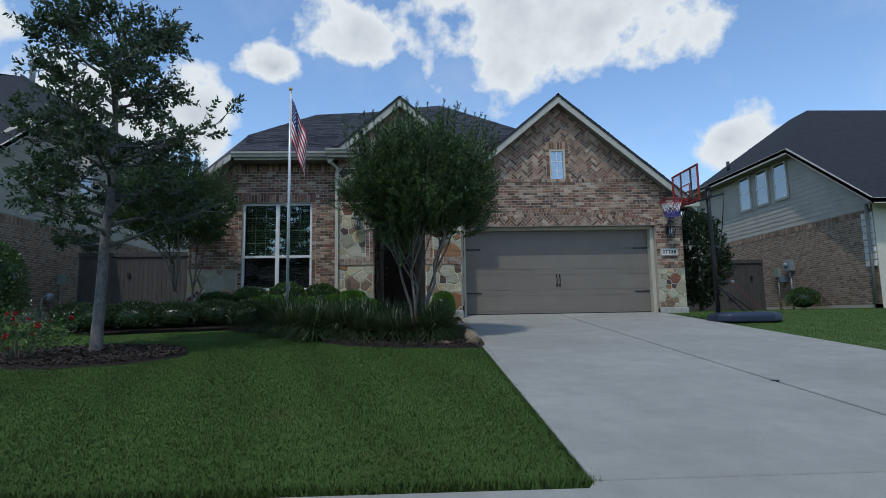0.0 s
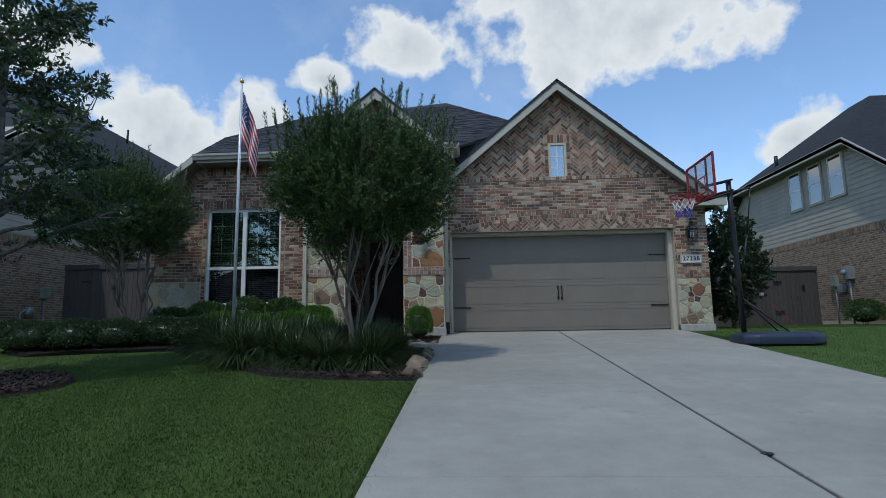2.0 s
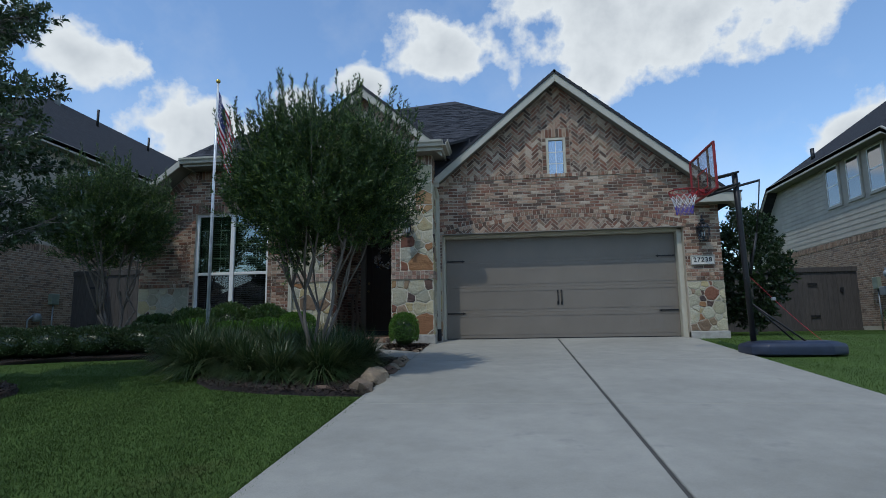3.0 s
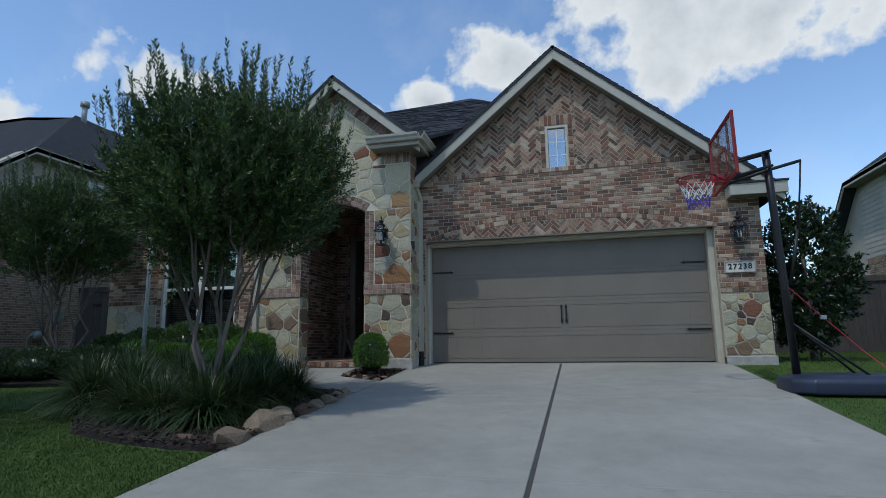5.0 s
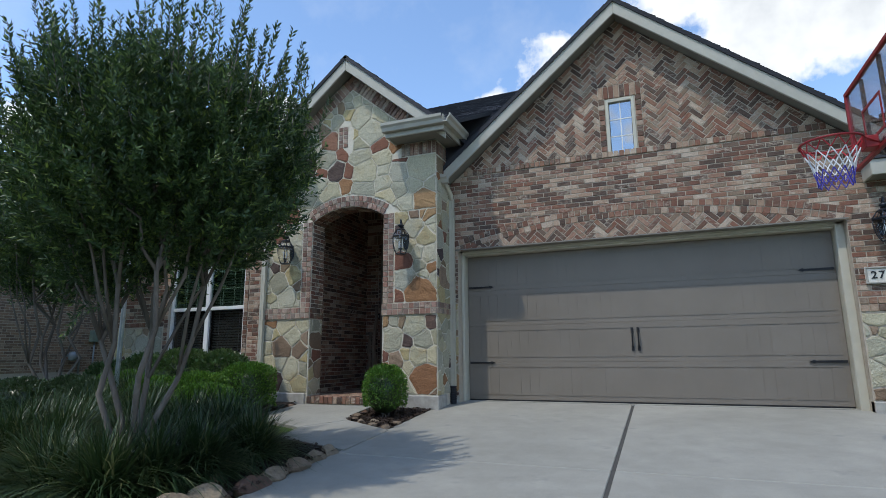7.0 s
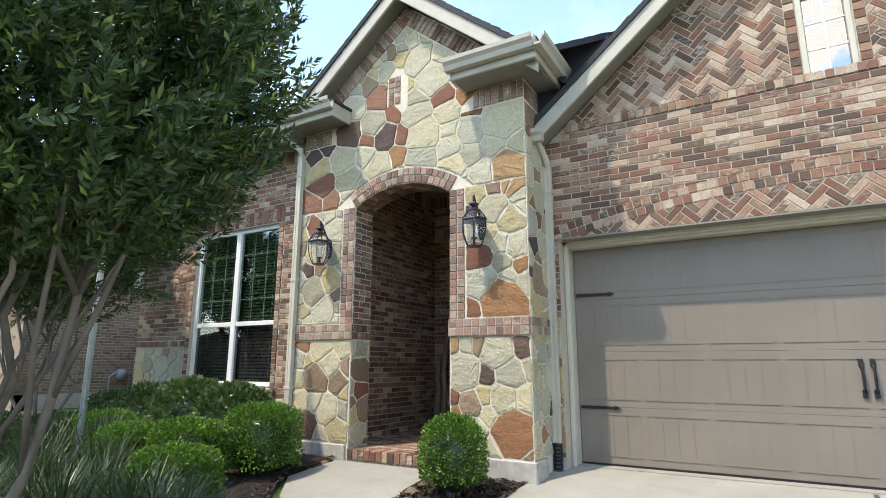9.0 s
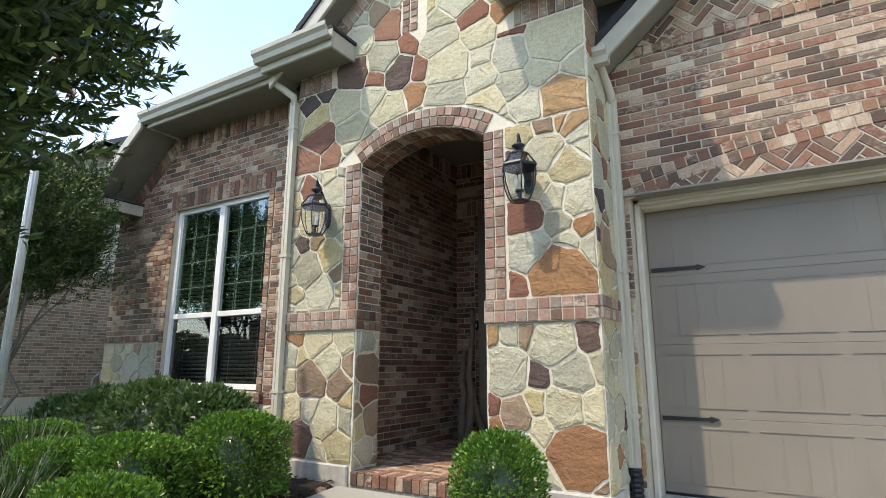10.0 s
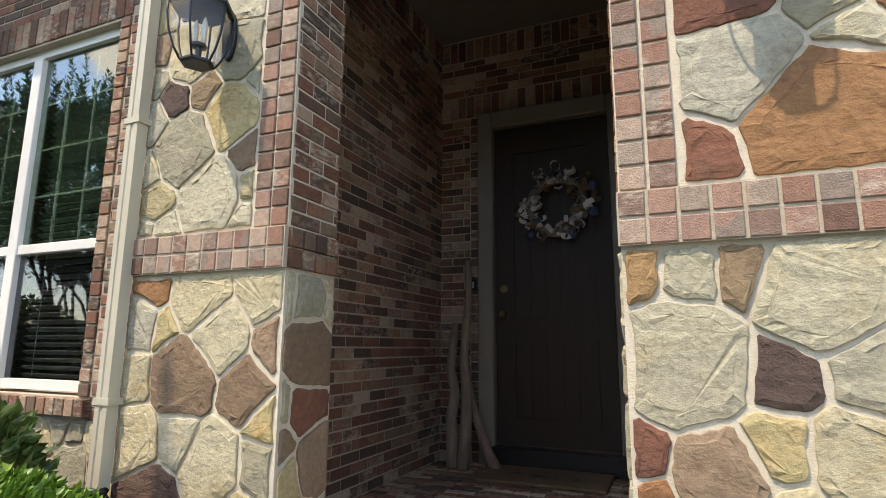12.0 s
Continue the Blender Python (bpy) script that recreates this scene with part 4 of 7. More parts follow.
eave_box(-0.85, -1.22, 0.1, -0.32, 3.87, 4.03)
eave_box(-3.42, -1.22, -2.45, PY - 0.01, 3.87, 4.03)
eave_box(-5.7, -1.05, -3.44, WY - 0.005, 3.86, 3.98)
eave_box(-7.12, -1.12, -6.35, WY - 0.005, 2.9, 3.03)
eave_box(5.2, -0.64, 6.05, GY - 0.005, 2.68, 2.85)


def gutter(name_label, a, b, z):
    """A K-shaped gutter along a-b at height z, its lip outward (to the right of a-b)."""
    a, b = Vector((*a, z)), Vector((*b, z))
    d = (b - a).normalized()
    o = d.cross(Vector((0, 0, 1)))
    prof = [(0.0, 0.0), (0.07, 0.0), (0.085, 0.05), (0.115, 0.08), (0.12, 0.12), (0.105, 0.12), (0.1, 0.09), (0.07, 0.06), (0.06, 0.02), (0.01, 0.02), (0.01, 0.12), (0.0, 0.12)]
    bm = bmesh.new()
    add_prism(bm, [a + o * p + Vector((0, 0, q)) for p, q in prof], b - a)
    return tagged(obj("trim_gutter", bm, M_TRIM), name_label, "gutter", kind="structure")


gutter("taupe aluminium gutter along the left wing eave", (-5.74, -1.055), (-3.44, -1.055), 3.9)
gutter("taupe aluminium gutter on the porch eave return", (-0.87, -1.225), (0.1, -1.225), 3.93)
gutter("taupe aluminium gutter on the porch eave side", (0.105, -1.3), (0.105, -0.34), 3.93)
gutter("taupe aluminium gutter on the porch eave return", (-3.44, -1.225), (-2.43, -1.225), 3.93)
gutter("taupe aluminium gutter end at the garage gable", (-0.3, -0.645), (-0.05, -0.645), 3.22)

# ---------------------------------------------------------------- house: openings


def garage_door():
    d = thing("garage_door", "closed taupe panelled sectional garage door with black strap hinges", "garage door", at=(0, 0, 0))
    W, H = 4.88, 2.17
    rows = 4
    h = H / rows
    for r in range(rows):
        sec = box("door_section", M_DOOR, 0.0, 0.012, r * h + 0.0008, W, 0.05, (r + 1) * h - 0.0008, d, bev=0.002)
        # eight pressed panels in each section: a sunk frame and upright plank grooves
        for c in range(8):
            x0, x1 = 0.06 + c * (W - 0.06) / 8, (c + 1) * (W - 0.06) / 8
            bm = bmesh.new()
            z0, z1 = r * h + 0.07, (r + 1) * h - 0.07
            add_box(bm, x0, 0.006, z0, x1, 0.013, z0 + 0.008)
            add_box(bm, x0, 0.006, z1 - 0.008, x1, 0.013, z1)
            add_box(bm, x0, 0.0105, z0 + 0.012, x0 + 0.008, 0.013, z1 - 0.012)
            add_box(bm, x1 - 0.008, 0.0105, z0 + 0.012, x1, 0.013, z1 - 0.012)
            for g in range(1, 4):
                gx = x0 + g * (x1 - x0) / 4
                add_box(bm, gx - 0.003, 0.0085, z0 + 0.012, gx + 0.003, 0.013, z1 - 0.012)
            obj("pressed_panel", bm, M_DOOR, sec)
    for x, s in ((0.02, 1), (W - 0.02, -1)):
        for z in (1.68, 0.535):
            bm = bmesh.new()
            add_prism(bm, [(x, -0.006, z - 0.016), (x + s * 0.33, -0.006, z - 0.012), (x + s * 0.34, -0.006, z - 0.024), (x + s * 0.40, -0.006, z), (x + s * 0.34, -0.006, z + 0.024), (x + s * 0.33, -0.006, z + 0.012), (x, -0.006, z + 0.016)], (0, 0.012, 0))
            obj("strap_hinge", bm, M_BLACK, d, "black strap hinge with a pointed tip")
    for x in (2.40, 2.48):
        bm = bmesh.new()
        add_tube(bm, [(x, 0.01, 0.73), (x, -0.035, 0.76), (x, -0.04, 0.85), (x, -0.035, 0.94), (x, 0.01, 0.97)], [0.012, 0.01, 0.012, 0.01, 0.012], 6)
        add_box(bm, x - 0.018, -0.002, 0.69, x + 0.018, 0.011, 0.76)
        add_box(bm, x - 0.018, -0.002, 0.94, x + 0.018, 0.011, 1.01)
        obj("handle", bm, M_BLACK, d, "black pull handle")
    box("bottom_seal", M_BLACK, 0, 0.01, -0.045, W, 0.045, 0.0, d, "black rubber seal")


garage_door()
gframe = tagged(obj("door_1", bmesh.new(), None), "painted wooden frame round the garage door", "door frame", kind="structure")
for x0, x1 in ((-0.05, -0.005), (4.885, 4.98)):
    box("jamb", M_TRIM_PALE, x0, -0.13, -0.06, x1, 0.06, 2.25, gframe, bev=0.006)
    box("brickmould", M_TRIM_PALE, x0, -0.17, -0.06, x1, -0.132, 2.25, gframe, bev=0.008)
box("head", M_TRIM_PALE, -0.004, -0.13, 2.172, 4.884, 0.06, 2.25, gframe, bev=0.006)
box("brickmould", M_TRIM_PALE, -0.05, -0.17, 2.2, 4.98, -0.132, 2.25, gframe, bev=0.008)
box("lintel", M_TRIM_SHADED, -0.12, GY - 0.03, 2.236, 5.0, -0.175, 2.252, gframe, "brown steel lintel angle")
# added near-black panel stands in for the unlit garage
box("wall_garage_inside", M_ROOM_GLOOM, -0.4, 0.3, -0.3, 5.3, 0.35, 3.0).name = "wall_garage_inside"
tagged(bpy.data.objects["wall_garage_inside"], "added panel behind the garage door, gloom put into its colour", "wall", kind="structure")


def front_door():
    d = thing("front_door", "closed dark-stained panelled front door", "door", at=(0, 0, 0))
    x0, x1, z0, z1, y = -2.225, -1.32, 0.21, 2.71, 1.56
    leaf = box("leaf", M_FRONT_DOOR, x0, y, z0, x1, y + 0.045, z1, d, bev=0.004)
    for zz0, zz1 in ((z0 + 0.16, z0 + 0.78), (z0 + 0.95, z1 - 0.2)):
        bm = bmesh.new()
        for a, b in ((x0 + 0.13, x0 + 0.16), (x1 - 0.16, x1 - 0.13)):
            add_box(bm, a, y - 0.016, zz0, b, y + 0.005, zz1)
        for a, b in ((zz0, zz0 + 0.03), (zz1 - 0.03, zz1)):
            add_box(bm, x0 + 0.16, y - 0.016, a, x1 - 0.16, y + 0.005, b)
        for k in range(1, 5):
            gx = x0 + 0.16 + k * (x1 - x0 - 0.32) / 5
            add_box(bm, gx - 0.006, y - 0.007, zz0 + 0.03, gx + 0.006, y + 0.005, zz1 - 0.03)
        obj("panel", bm, M_FRONT_DOOR, leaf)
    bm = bmesh.new()
    add_tube(bm, [(x0 + 0.07, y, 1.18), (x0 + 0.07, y - 0.05, 1.18)], 0.012, 8)
    add_lathe(bm, [(0.01, -0.03), (0.028, -0.015), (0.032, 0), (0.028, 0.015), (0.01, 0.03)], (x0 + 0.07, y - 0.06, 1.18), 10)
    obj("knob", bm, M_BRASS, d, "aged brass knob")
    bm = bmesh.new()
    add_tube(bm, [(x0 + 0.07, y + 0.004, 1.38), (x0 + 0.07, y - 0.018, 1.38)], 0.03, 12)
    obj("deadbolt", bm, M_BRASS, d)
    box("threshold", M_BLACK, x0 - 0.03, y - 0.1, 0.05, x1 + 0.03, y + 0.05, z0 - 0.01, d, "worn bronze threshold")
    # frame in the darkened trim paint, so the porch shade is in its colour
    f = tagged(obj("door_2", bmesh.new(), None), "painted frame round the front door, porch shade put into its colour", "door frame", kind="structure")
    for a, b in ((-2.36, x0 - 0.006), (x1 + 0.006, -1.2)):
        box("jamb", M_TRIM_SHADED, a, 1.5, 0.05, b, 1.66, 2.86, f, bev=0.01)
    box("head", M_TRIM_SHADED, x0 - 0.004, 1.5, z1 + 0.006, x1 + 0.004, 1.66, 2.86, f, bev=0.01)


front_door()


def sash_window(name, label, x0, x1, z0, z1, y, cols, mid, blinds=True, grid=None):
    """A white vinyl double window set in a wall that looks at the street."""
    w = tagged(obj(name, bmesh.new(), None), label, "window", kind="structure")
    t = 0.055
    fr = bmesh.new()
    add_box(fr, x0, y, z0, x0 + t, y + 0.07, z1)
    add_box(fr, x1 - t, y, z0, x1, y + 0.07, z1)
    add_box(fr, x0 + t, y, z1 - t, x1 - t, y + 0.07, z1)
    add_box(fr, x0 + t, y, z0, x1 - t, y + 0.07, z0 + t)
    obj("window_frame", fr, M_WHITE, w)
    span = (x1 - x0 - 2 * t)
    for c in range(1, cols):
        mx = x0 + t + c * span / cols
        box("mullion", M_WHITE, mx - 0.045, y - 0.004, z0 + t, mx + 0.045, y + 0.07, z1 - t, w, bev=0.004)
    for c in range(cols):
        a = x0 + t + c * span / cols + (0.047 if c else 0.002)
        b = x0 + t + (c + 1) * span / cols - (0.047 if c < cols - 1 else 0.002)
        zm = z0 + (z1 - z0) * mid
        box("meeting_rail", M_WHITE, a, y + 0.006, zm - 0.03, b, y + 0.06, zm + 0.03, w, bev=0.004)
        for lo, hi, up in ((z0 + t, zm - 0.031, 0), (zm + 0.031, z1 - t, 1)):
            p = box("pane", M_SCREENED if lo < WZ0 + 0.3 else M_GLASS, a + 0.002, y + 0.03, lo + 0.002, b - 0.002, y + 0.036, hi - 0.002, w)
            p.visible_shadow = False
            if up and grid:
                gc, gr = grid
                for k in range(1, gc):
                    gx = a + k * (b - a) / gc
                    box("muntin", M_WHITE, gx - 0.0055, y + 0.04, lo, gx + 0.0055, y + 0.05, hi, w)
                for k in range(1, gr):
                    gz = lo + k * (hi - lo) / gr
                    box("muntin", M_WHITE, a, y + 0.0405, gz - 0.0055, b, y + 0.0495, gz + 0.0055, w)
        if blinds:
            bl = thing("window_blind", "half-open horizontal slatted blind behind the window glass", "blind", "blinds of the wing window", at=(0, 0, 0))
            n = int((z1 - z0 - 0.12) / 0.046)
            for k in range(n):
                zz = z0 + 0.07 + k * 0.046
                bm = bmesh.new()
                add_box(bm, a + 0.01, -0.022, -0.0015, b - 0.01, 0.022, 0.0015, Matrix.Translation((0, y + 0.12, zz)) @ Matrix.Rotation(radians(-32), 4, "X"))
                obj("slat", bm, M_SLAT, bl)
            for s in (0.2, 0.8):
                tube("cord", M_CORD_W, [(a + (b - a) * s, y + 0.095, z0 + 0.06), (a + (b - a) * s, y + 0.095, z1 - 0.05)], 0.003, bl, sides=4)
            box("headrail", M_SLAT, a + 0.005, y + 0.09, z1 - 0.1, b - 0.005, y + 0.15, z1 - 0.055, bl)
    # one near-black panel stands in for the dim room
    room = box("wall_room", M_ROOM_GLOOM, x0 - 0.6, y + 1.0, z0 - 0.5, x1 + 0.4, y + 1.05, z1 + 0.4)
    tagged(room, "added panel behind the window, room gloom put into its colour", "wall", kind="structure")
    return w


sash_window("window_1", "white vinyl double window with grilles and blinds behind", WX0, WX1, WZ0 + 0.02, WZ1, WY + 0.05, 2, 0.382, grid=(3, 4))
win2 = tagged(obj("window_2", bmesh.new(), None), "narrow six-pane attic window in the garage gable", "window", kind="structure")
for a, b, c, d in ((2.27, 3.42, 2.315, 4.29), (2.625, 3.42, 2.67, 4.29), (2.315, 4.245, 2.625, 4.29), (2.315, 3.42, 2.625, 3.465)):
    box("window_frame", M_TRIM_PALE, a, GY - 0.01, b, c, GY + 0.06, d, win2, bev=0.004)
for r in range(3):
    for c in range(2):
        a, b = 2.318 + c * 0.1535, 3.468 + r * 0.2585
        p = box("pane", M_ATTIC, a + 0.004, GY + 0.03, b + 0.004, a + 0.147, GY + 0.036, b + 0.252, win2)
        p.visible_shadow = False
box("muntin", M_WHITE, 2.463, GY + 0.022, 3.466, 2.477, GY + 0.044, 4.244, win2)
for z in (3.7245, 3.983):
    box("muntin", M_WHITE, 2.316, GY + 0.0235, z - 0.007, 2.624, GY + 0.0425, z + 0.007, win2)
tagged(box("wall_attic", plain("attic_curtain", (0.09, 0.10, 0.12), 0.9), 2.1, GY + 0.2, 3.3, 2.9, GY + 0.23, 4.5), "pale blind behind the attic window", "wall", kind="structure")

# ---------------------------------------------------------------- house: fixtures


def lantern(x, y, z):
    """A coach lantern on a scrolled arm; y is the wall face, z the top of the arm."""
    L = thing("wall_lantern", "black coach lantern with curved glass panes on a stone or brick wall", "wall lamp", "coach lanterns", at=(x, y, z))
    bm = bmesh.new()
    add_prism(bm, [(0.035 * math.cos(a), 0, -0.27 + 0.11 * math.sin(a)) for a in (2 * math.pi * k / 12 for k in range(12))], (0, -0.02, 0))
    bevelled(bm, 0.004)
    obj("backplate", bm, M_LANTERN, L)
    pts = []
    for k in range(11):
        s = k / 10
        pts.append((0, -0.015 - 0.14 * math.sin(s * math.pi * 0.62) * 1.05, -0.2 + 0.205 * math.sin(s * math.pi * 0.62) - (0.07 * max(0, s - 0.75) * 4)))
    tube("arm", M_LANTERN, pts, [0.010] * 8 + [0.009, 0.008, 0.007], L)
    cy = -0.155
    bm = bmesh.new()
    add_lathe(bm, [(0.004, 0.0), (0.012, -0.012), (0.006, -0.02), (0.02, -0.03), (0.042, -0.045), (0.045, -0.055), (0.018, -0.075), (0.012, -0.09)][::-1], (0, cy, -0.03), 14)
    obj("finial", bm, M_LANTERN, L, smooth=True)
    bm = bmesh.new()
    add_lathe(bm, [(0.066, -0.150), (0.068, -0.142), (0.05, -0.126), (0.03, -0.118), (0.012, -0.112)], (0, cy, 0), 6)
    obj("hood", bm, M_LANTERN, L)
    bm = bmesh.new()
    add_lathe(bm, [(0.112, -0.240), (0.122, -0.238), (0.125, -0.228), (0.119, -0.216), (0.110, -0.220)], (0, cy, 0), 6)
    obj("hood_rim", bm, M_LANTERN, L)
    for k in range(6):
        a0, a1 = 2 * math.pi * k / 6, 2 * math.pi * (k + 1) / 6
        bm = bmesh.new()
        bm.faces.new([bm.verts.new((r * math.cos(a), cy + r * math.sin(a), h)) for r, h, a in ((0.112, -0.222, a0), (0.112, -0.222, a1), (0.064, -0.148, a1), (0.064, -0.148, a0))])
        g = obj("hood_pane", bm, M_CLEAR, L)
        g.visible_shadow = False
        tube("hood_rib", M_LANTERN, [(0.117 * math.cos(a0), cy + 0.117 * math.sin(a0), -0.22), (0.066 * math.cos(a0), cy + 0.066 * math.sin(a0), -0.146)], 0.006, L, sides=5)
    prof = [(0.115, -0.235), (0.117, -0.29), (0.106, -0.36), (0.085, -0.42), (0.062, -0.46)]
    for k in range(6):
        a0, a1 = 2 * math.pi * k / 6, 2 * math.pi * (k + 1) / 6
        bm = bmesh.new()
        cols = [[bm.verts.new((r * 0.97 * math.cos(a), cy + r * 0.97 * math.sin(a), h)) for r, h in prof] for a in (a0, a1)]
        for i in range(len(prof) - 1):
            bm.faces.new((cols[0][i], cols[1][i], cols[1][i + 1], cols[0][i + 1]))
        g = obj("glass_pane", bm, M_CLEAR, L)
        g.visible_shadow = False
        tube("rib", M_LANTERN, [(r * math.cos(a0), cy + r * math.sin(a0), h) for r, h in prof], 0.0045, L, sides=5)
    bm = bmesh.new()
    add_lathe(bm, [(0.05, -0.468), (0.064, -0.464), (0.064, -0.456), (0.052, -0.452)], (0, cy, 0), 6)
    obj("base_ring", bm, M_LANTERN, L)
    bm = bmesh.new()
    add_lathe(bm, [(0.03, -0.462), (0.012, -0.44), (0.012, -0.4), (0.03, -0.395), (0.03, -0.385), (0.011, -0.38)], (0, cy, 0), 8)
    obj("lamp_holder", bm, M_LANTERN, L)
    for dx in (-0.022, 0.022):
        bm = bmesh.new()
        add_lathe(bm, [(0.009, -0.385), (0.010, -0.34), (0.012, -0.32), (0.007, -0.29), (0.001, -0.275)], (dx, cy, 0), 8)
        obj("bulb", bm, M_WHITE, L, "white candle bulb", smooth=True)
    return L


first = lantern(-0.66, PY - 0.015, 2.62)
first.scale = (1.13, 1.13, 1.13)
tagged(first, "black coach lantern with clear curved panes on the stone pier")
second = copy_thing(first, Matrix.Translation((-2.70, PY - 0.015, 2.62)))
third = copy_thing(first, Matrix.Translation((5.31, GY - 0.012, 2.42)))
tagged(third, "black coach lantern with clear curved panes on the brick garage pier")


def downspout(x, y, z0, z1, kick, label):
    d = thing("downspout", label, "downspout", "downspouts", at=(x, y, 0))
    sec = [(-0.038, -0.028), (-0.012, -0.028), (-0.008, -0.022), (0.008, -0.022), (0.012, -0.028), (0.038, -0.028), (0.038, 0.028), (-0.038, 0.028)]
    bm = bmesh.new()
    add_prism(bm, [(p, q, z0) for p, q in sec], (0, 0, z1 - z0))
    obj("pipe", bm, M_TRIM_PALE, d)
    # the bend under the gutter
    tube("elbow", M_TRIM_PALE, [(0, 0, z1 - 0.02), (0, -0.02, z1 + 0.06), (kick[0] * 0.5, kick[1] * 0.5, z1 + 0.14), (kick[0], kick[1], z1 + 0.22), (kick[0], kick[1], z1 + 0.32)], [0.034, 0.038, 0.038, 0.038, 0.036], d, sides=8)
    for z in (z0 + 0.35, (z0 + z1) / 2, z1 - 0.3):
        box("bracket", M_TRIM_PALE, -0.05, -0.033, z, 0.05, 0.04, z + 0.03, d)
    prof = []
    for k in range(17):
        prof.append((0.05 if k % 2 else 0.041, -0.26 + z0 + k * 0.017))
    bm = bmesh.new()
    add_lathe(bm, prof, (0, -0.005, 0), 12)
    obj("corrugated_hose", bm, M_BLACK, d, "black corrugated drain hose")
    return d


downspout(-3.215, PY - 0.05, 0.32, 3.6, (-0.18, -0.16), "pale aluminium downspout ending in a black corrugated hose")
downspout(-0.125, GY - 0.06, 0.2, 3.05, (-0.02, -0.26), "pale aluminium downspout between the porch pier and garage")


def number_plate():
    p = thing("house_number", "cream house-number plate with black figures 27238", "sign", at=(5.31, GY - 0.012, 1.53))
    box("plate", M_PLATE, -0.235, -0.02, -0.1, 0.235, 0.0, 0.1, p, bev=0.006)
    for a, b, c, d in ((-0.235, 0.08, 0.235, 0.1), (-0.235, -0.1, 0.235, -0.08), (-0.235, -0.08, -0.215, 0.08), (0.215, -0.08, 0.235, 0.08)):
        box("border", M_CAST, a, -0.034, b, c, -0.02, d, p, bev=0.004)
    for k, ch in enumerate("27238"):
        cu = bpy.data.curves.new("figure", "FONT")
        cu.body, cu.size, cu.extrude, cu.offset, cu.align_x, cu.align_y = ch, 0.125, 0.004, 0.002, "CENTER", "CENTER"
        t = new("figure", cu)
        bpy.context.view_layer.update()
        me = bpy.data.meshes.new_from_object(t.evaluated_get(bpy.context.evaluated_depsgraph_get()))
        bpy.data.objects.remove(t)
        me.materials.clear()
        me.materials.append(M_INK)
        f = new("figure", me)
        f.parent = p
        f.matrix_basis = pose((k - 2) * 0.075, -0.024, 0, 90, 0, 0)
        tagged(f, "black serif figure")


number_plate()


def wreath():
    w = thing("wreath", "ribbon wreath in linen, plaid and denim loops on the front door", "wreath", at=(-1.71, 1.5, 2.0))
    bm = bmesh.new()
    pts = [(0.21 * math.cos(a), 0.0, 0.21 * math.sin(a)) for a in (2 * math.pi * k / 24 for k in range(25))]
    add_tube(bm, pts, 0.035, 8, False)
    obj("hoop", bm, M_DRIFT, w, "twig hoop")
    rnd = random.Random(4)
    for k in range(64):
        a, r = rnd.uniform(0, 2 * math.pi), rnd.uniform(0.14, 0.31)
        bm = bmesh.new()
        n, wd = 7, rnd.uniform(0.025, 0.045)
        turn = pose(r * math.cos(a), rnd.uniform(-0.07, -0.02), r * math.sin(a), rnd.uniform(0, 360), rnd.uniform(0, 360), rnd.uniform(0, 360))
        ring = [(turn @ Vector((0.035 * math.cos(s), 0.05 * math.sin(s), -wd / 2)), turn @ Vector((0.035 * math.cos(s), 0.05 * math.sin(s), wd / 2))) for s in (2 * math.pi * j / n for j in range(n))]
        vs = [(bm.verts.new(p), bm.verts.new(q)) for p, q in ring]
        for j in range(n - 1):
            bm.faces.new((vs[j][0], vs[j + 1][0], vs[j + 1][1], vs[j][1]))
        obj("ribbon_loop", bm, rnd.choice((M_RIBBON, M_RIBBON, M_RIBBON_B, M_CORD_W, M_COIR)), w)


wreath()


def driftwood():
    d = thing("driftwood_sticks", "three weathered branches leaning in the porch corner", "decoration", at=(-2.5, 1.3, 0.06))
    rnd = random.Random(9)
    for (bx, by), (tx, ty, tz), r in (((0.02, 0.0), (-0.06, 0.18, 1.05), 0.05), ((0.12, -0.03), (0.06, 0.2, 1.55), 0.045), ((0.34, 0.02), (0.02, 0.12, 0.75), 0.04)):
        pts = []
        for k in range(7):
            s = k / 6
            pts.append((bx + (tx - bx) * s + rnd.uniform(-0.025, 0.025), by + (ty - by) * s, tz * s))
        tube("branch", M_DRIFT, pts, [r * (1.1 - 0.5 * k / 6) for k in range(7)], d)


driftwood()


def doormat():
    d = thing("doormat", "brown coir doormat with the word hello", "doormat", at=(-1.78, 1.22, 0.075))
    box("mat", M_COIR, -0.42, -0.24, -0.013, 0.42, 0.24, 0.008, d, bev=0.004)
    cu = bpy.data.curves.new("word", "FONT")
    cu.body, cu.size, cu.extrude, cu.align_x, cu.align_y = "hello", 0.26, 0.001, "CENTER", "CENTER"
    t = new("word", cu)
    bpy.context.view_layer.update()
    me = bpy.data.meshes.new_from_object(t.evaluated_get(bpy.context.evaluated_depsgraph_get()))
    bpy.data.objects.remove(t)
    me.materials.clear()
    me.materials.append(M_INK)
    f = new("word", me)
    f.parent = d
    f.matrix_basis = pose(0, 0, 0.010, 0, 0, 0)


doormat()
bm = bmesh.new()
add_lathe(bm, [(0.02, 0.005), (0.07, 0.004), (0.085, 0.0), (0.095, -0.012), (0.1, -0.004), (0.1, 0.0)], (0, 0, 0), 20)
pl = thing("porch_light", "round recessed porch ceiling light, unlit", "ceiling light", at=(-1.6, 0.1, 3.614))
obj("rim", bm, M_WHITE, pl)
bm = bmesh.new()
add_lathe(bm, [(0.06, -0.008), (0.055, -0.002), (0.03, 0.002)], (0, 0, 0), 16)
obj("lens", bm, M_PLATE, pl)
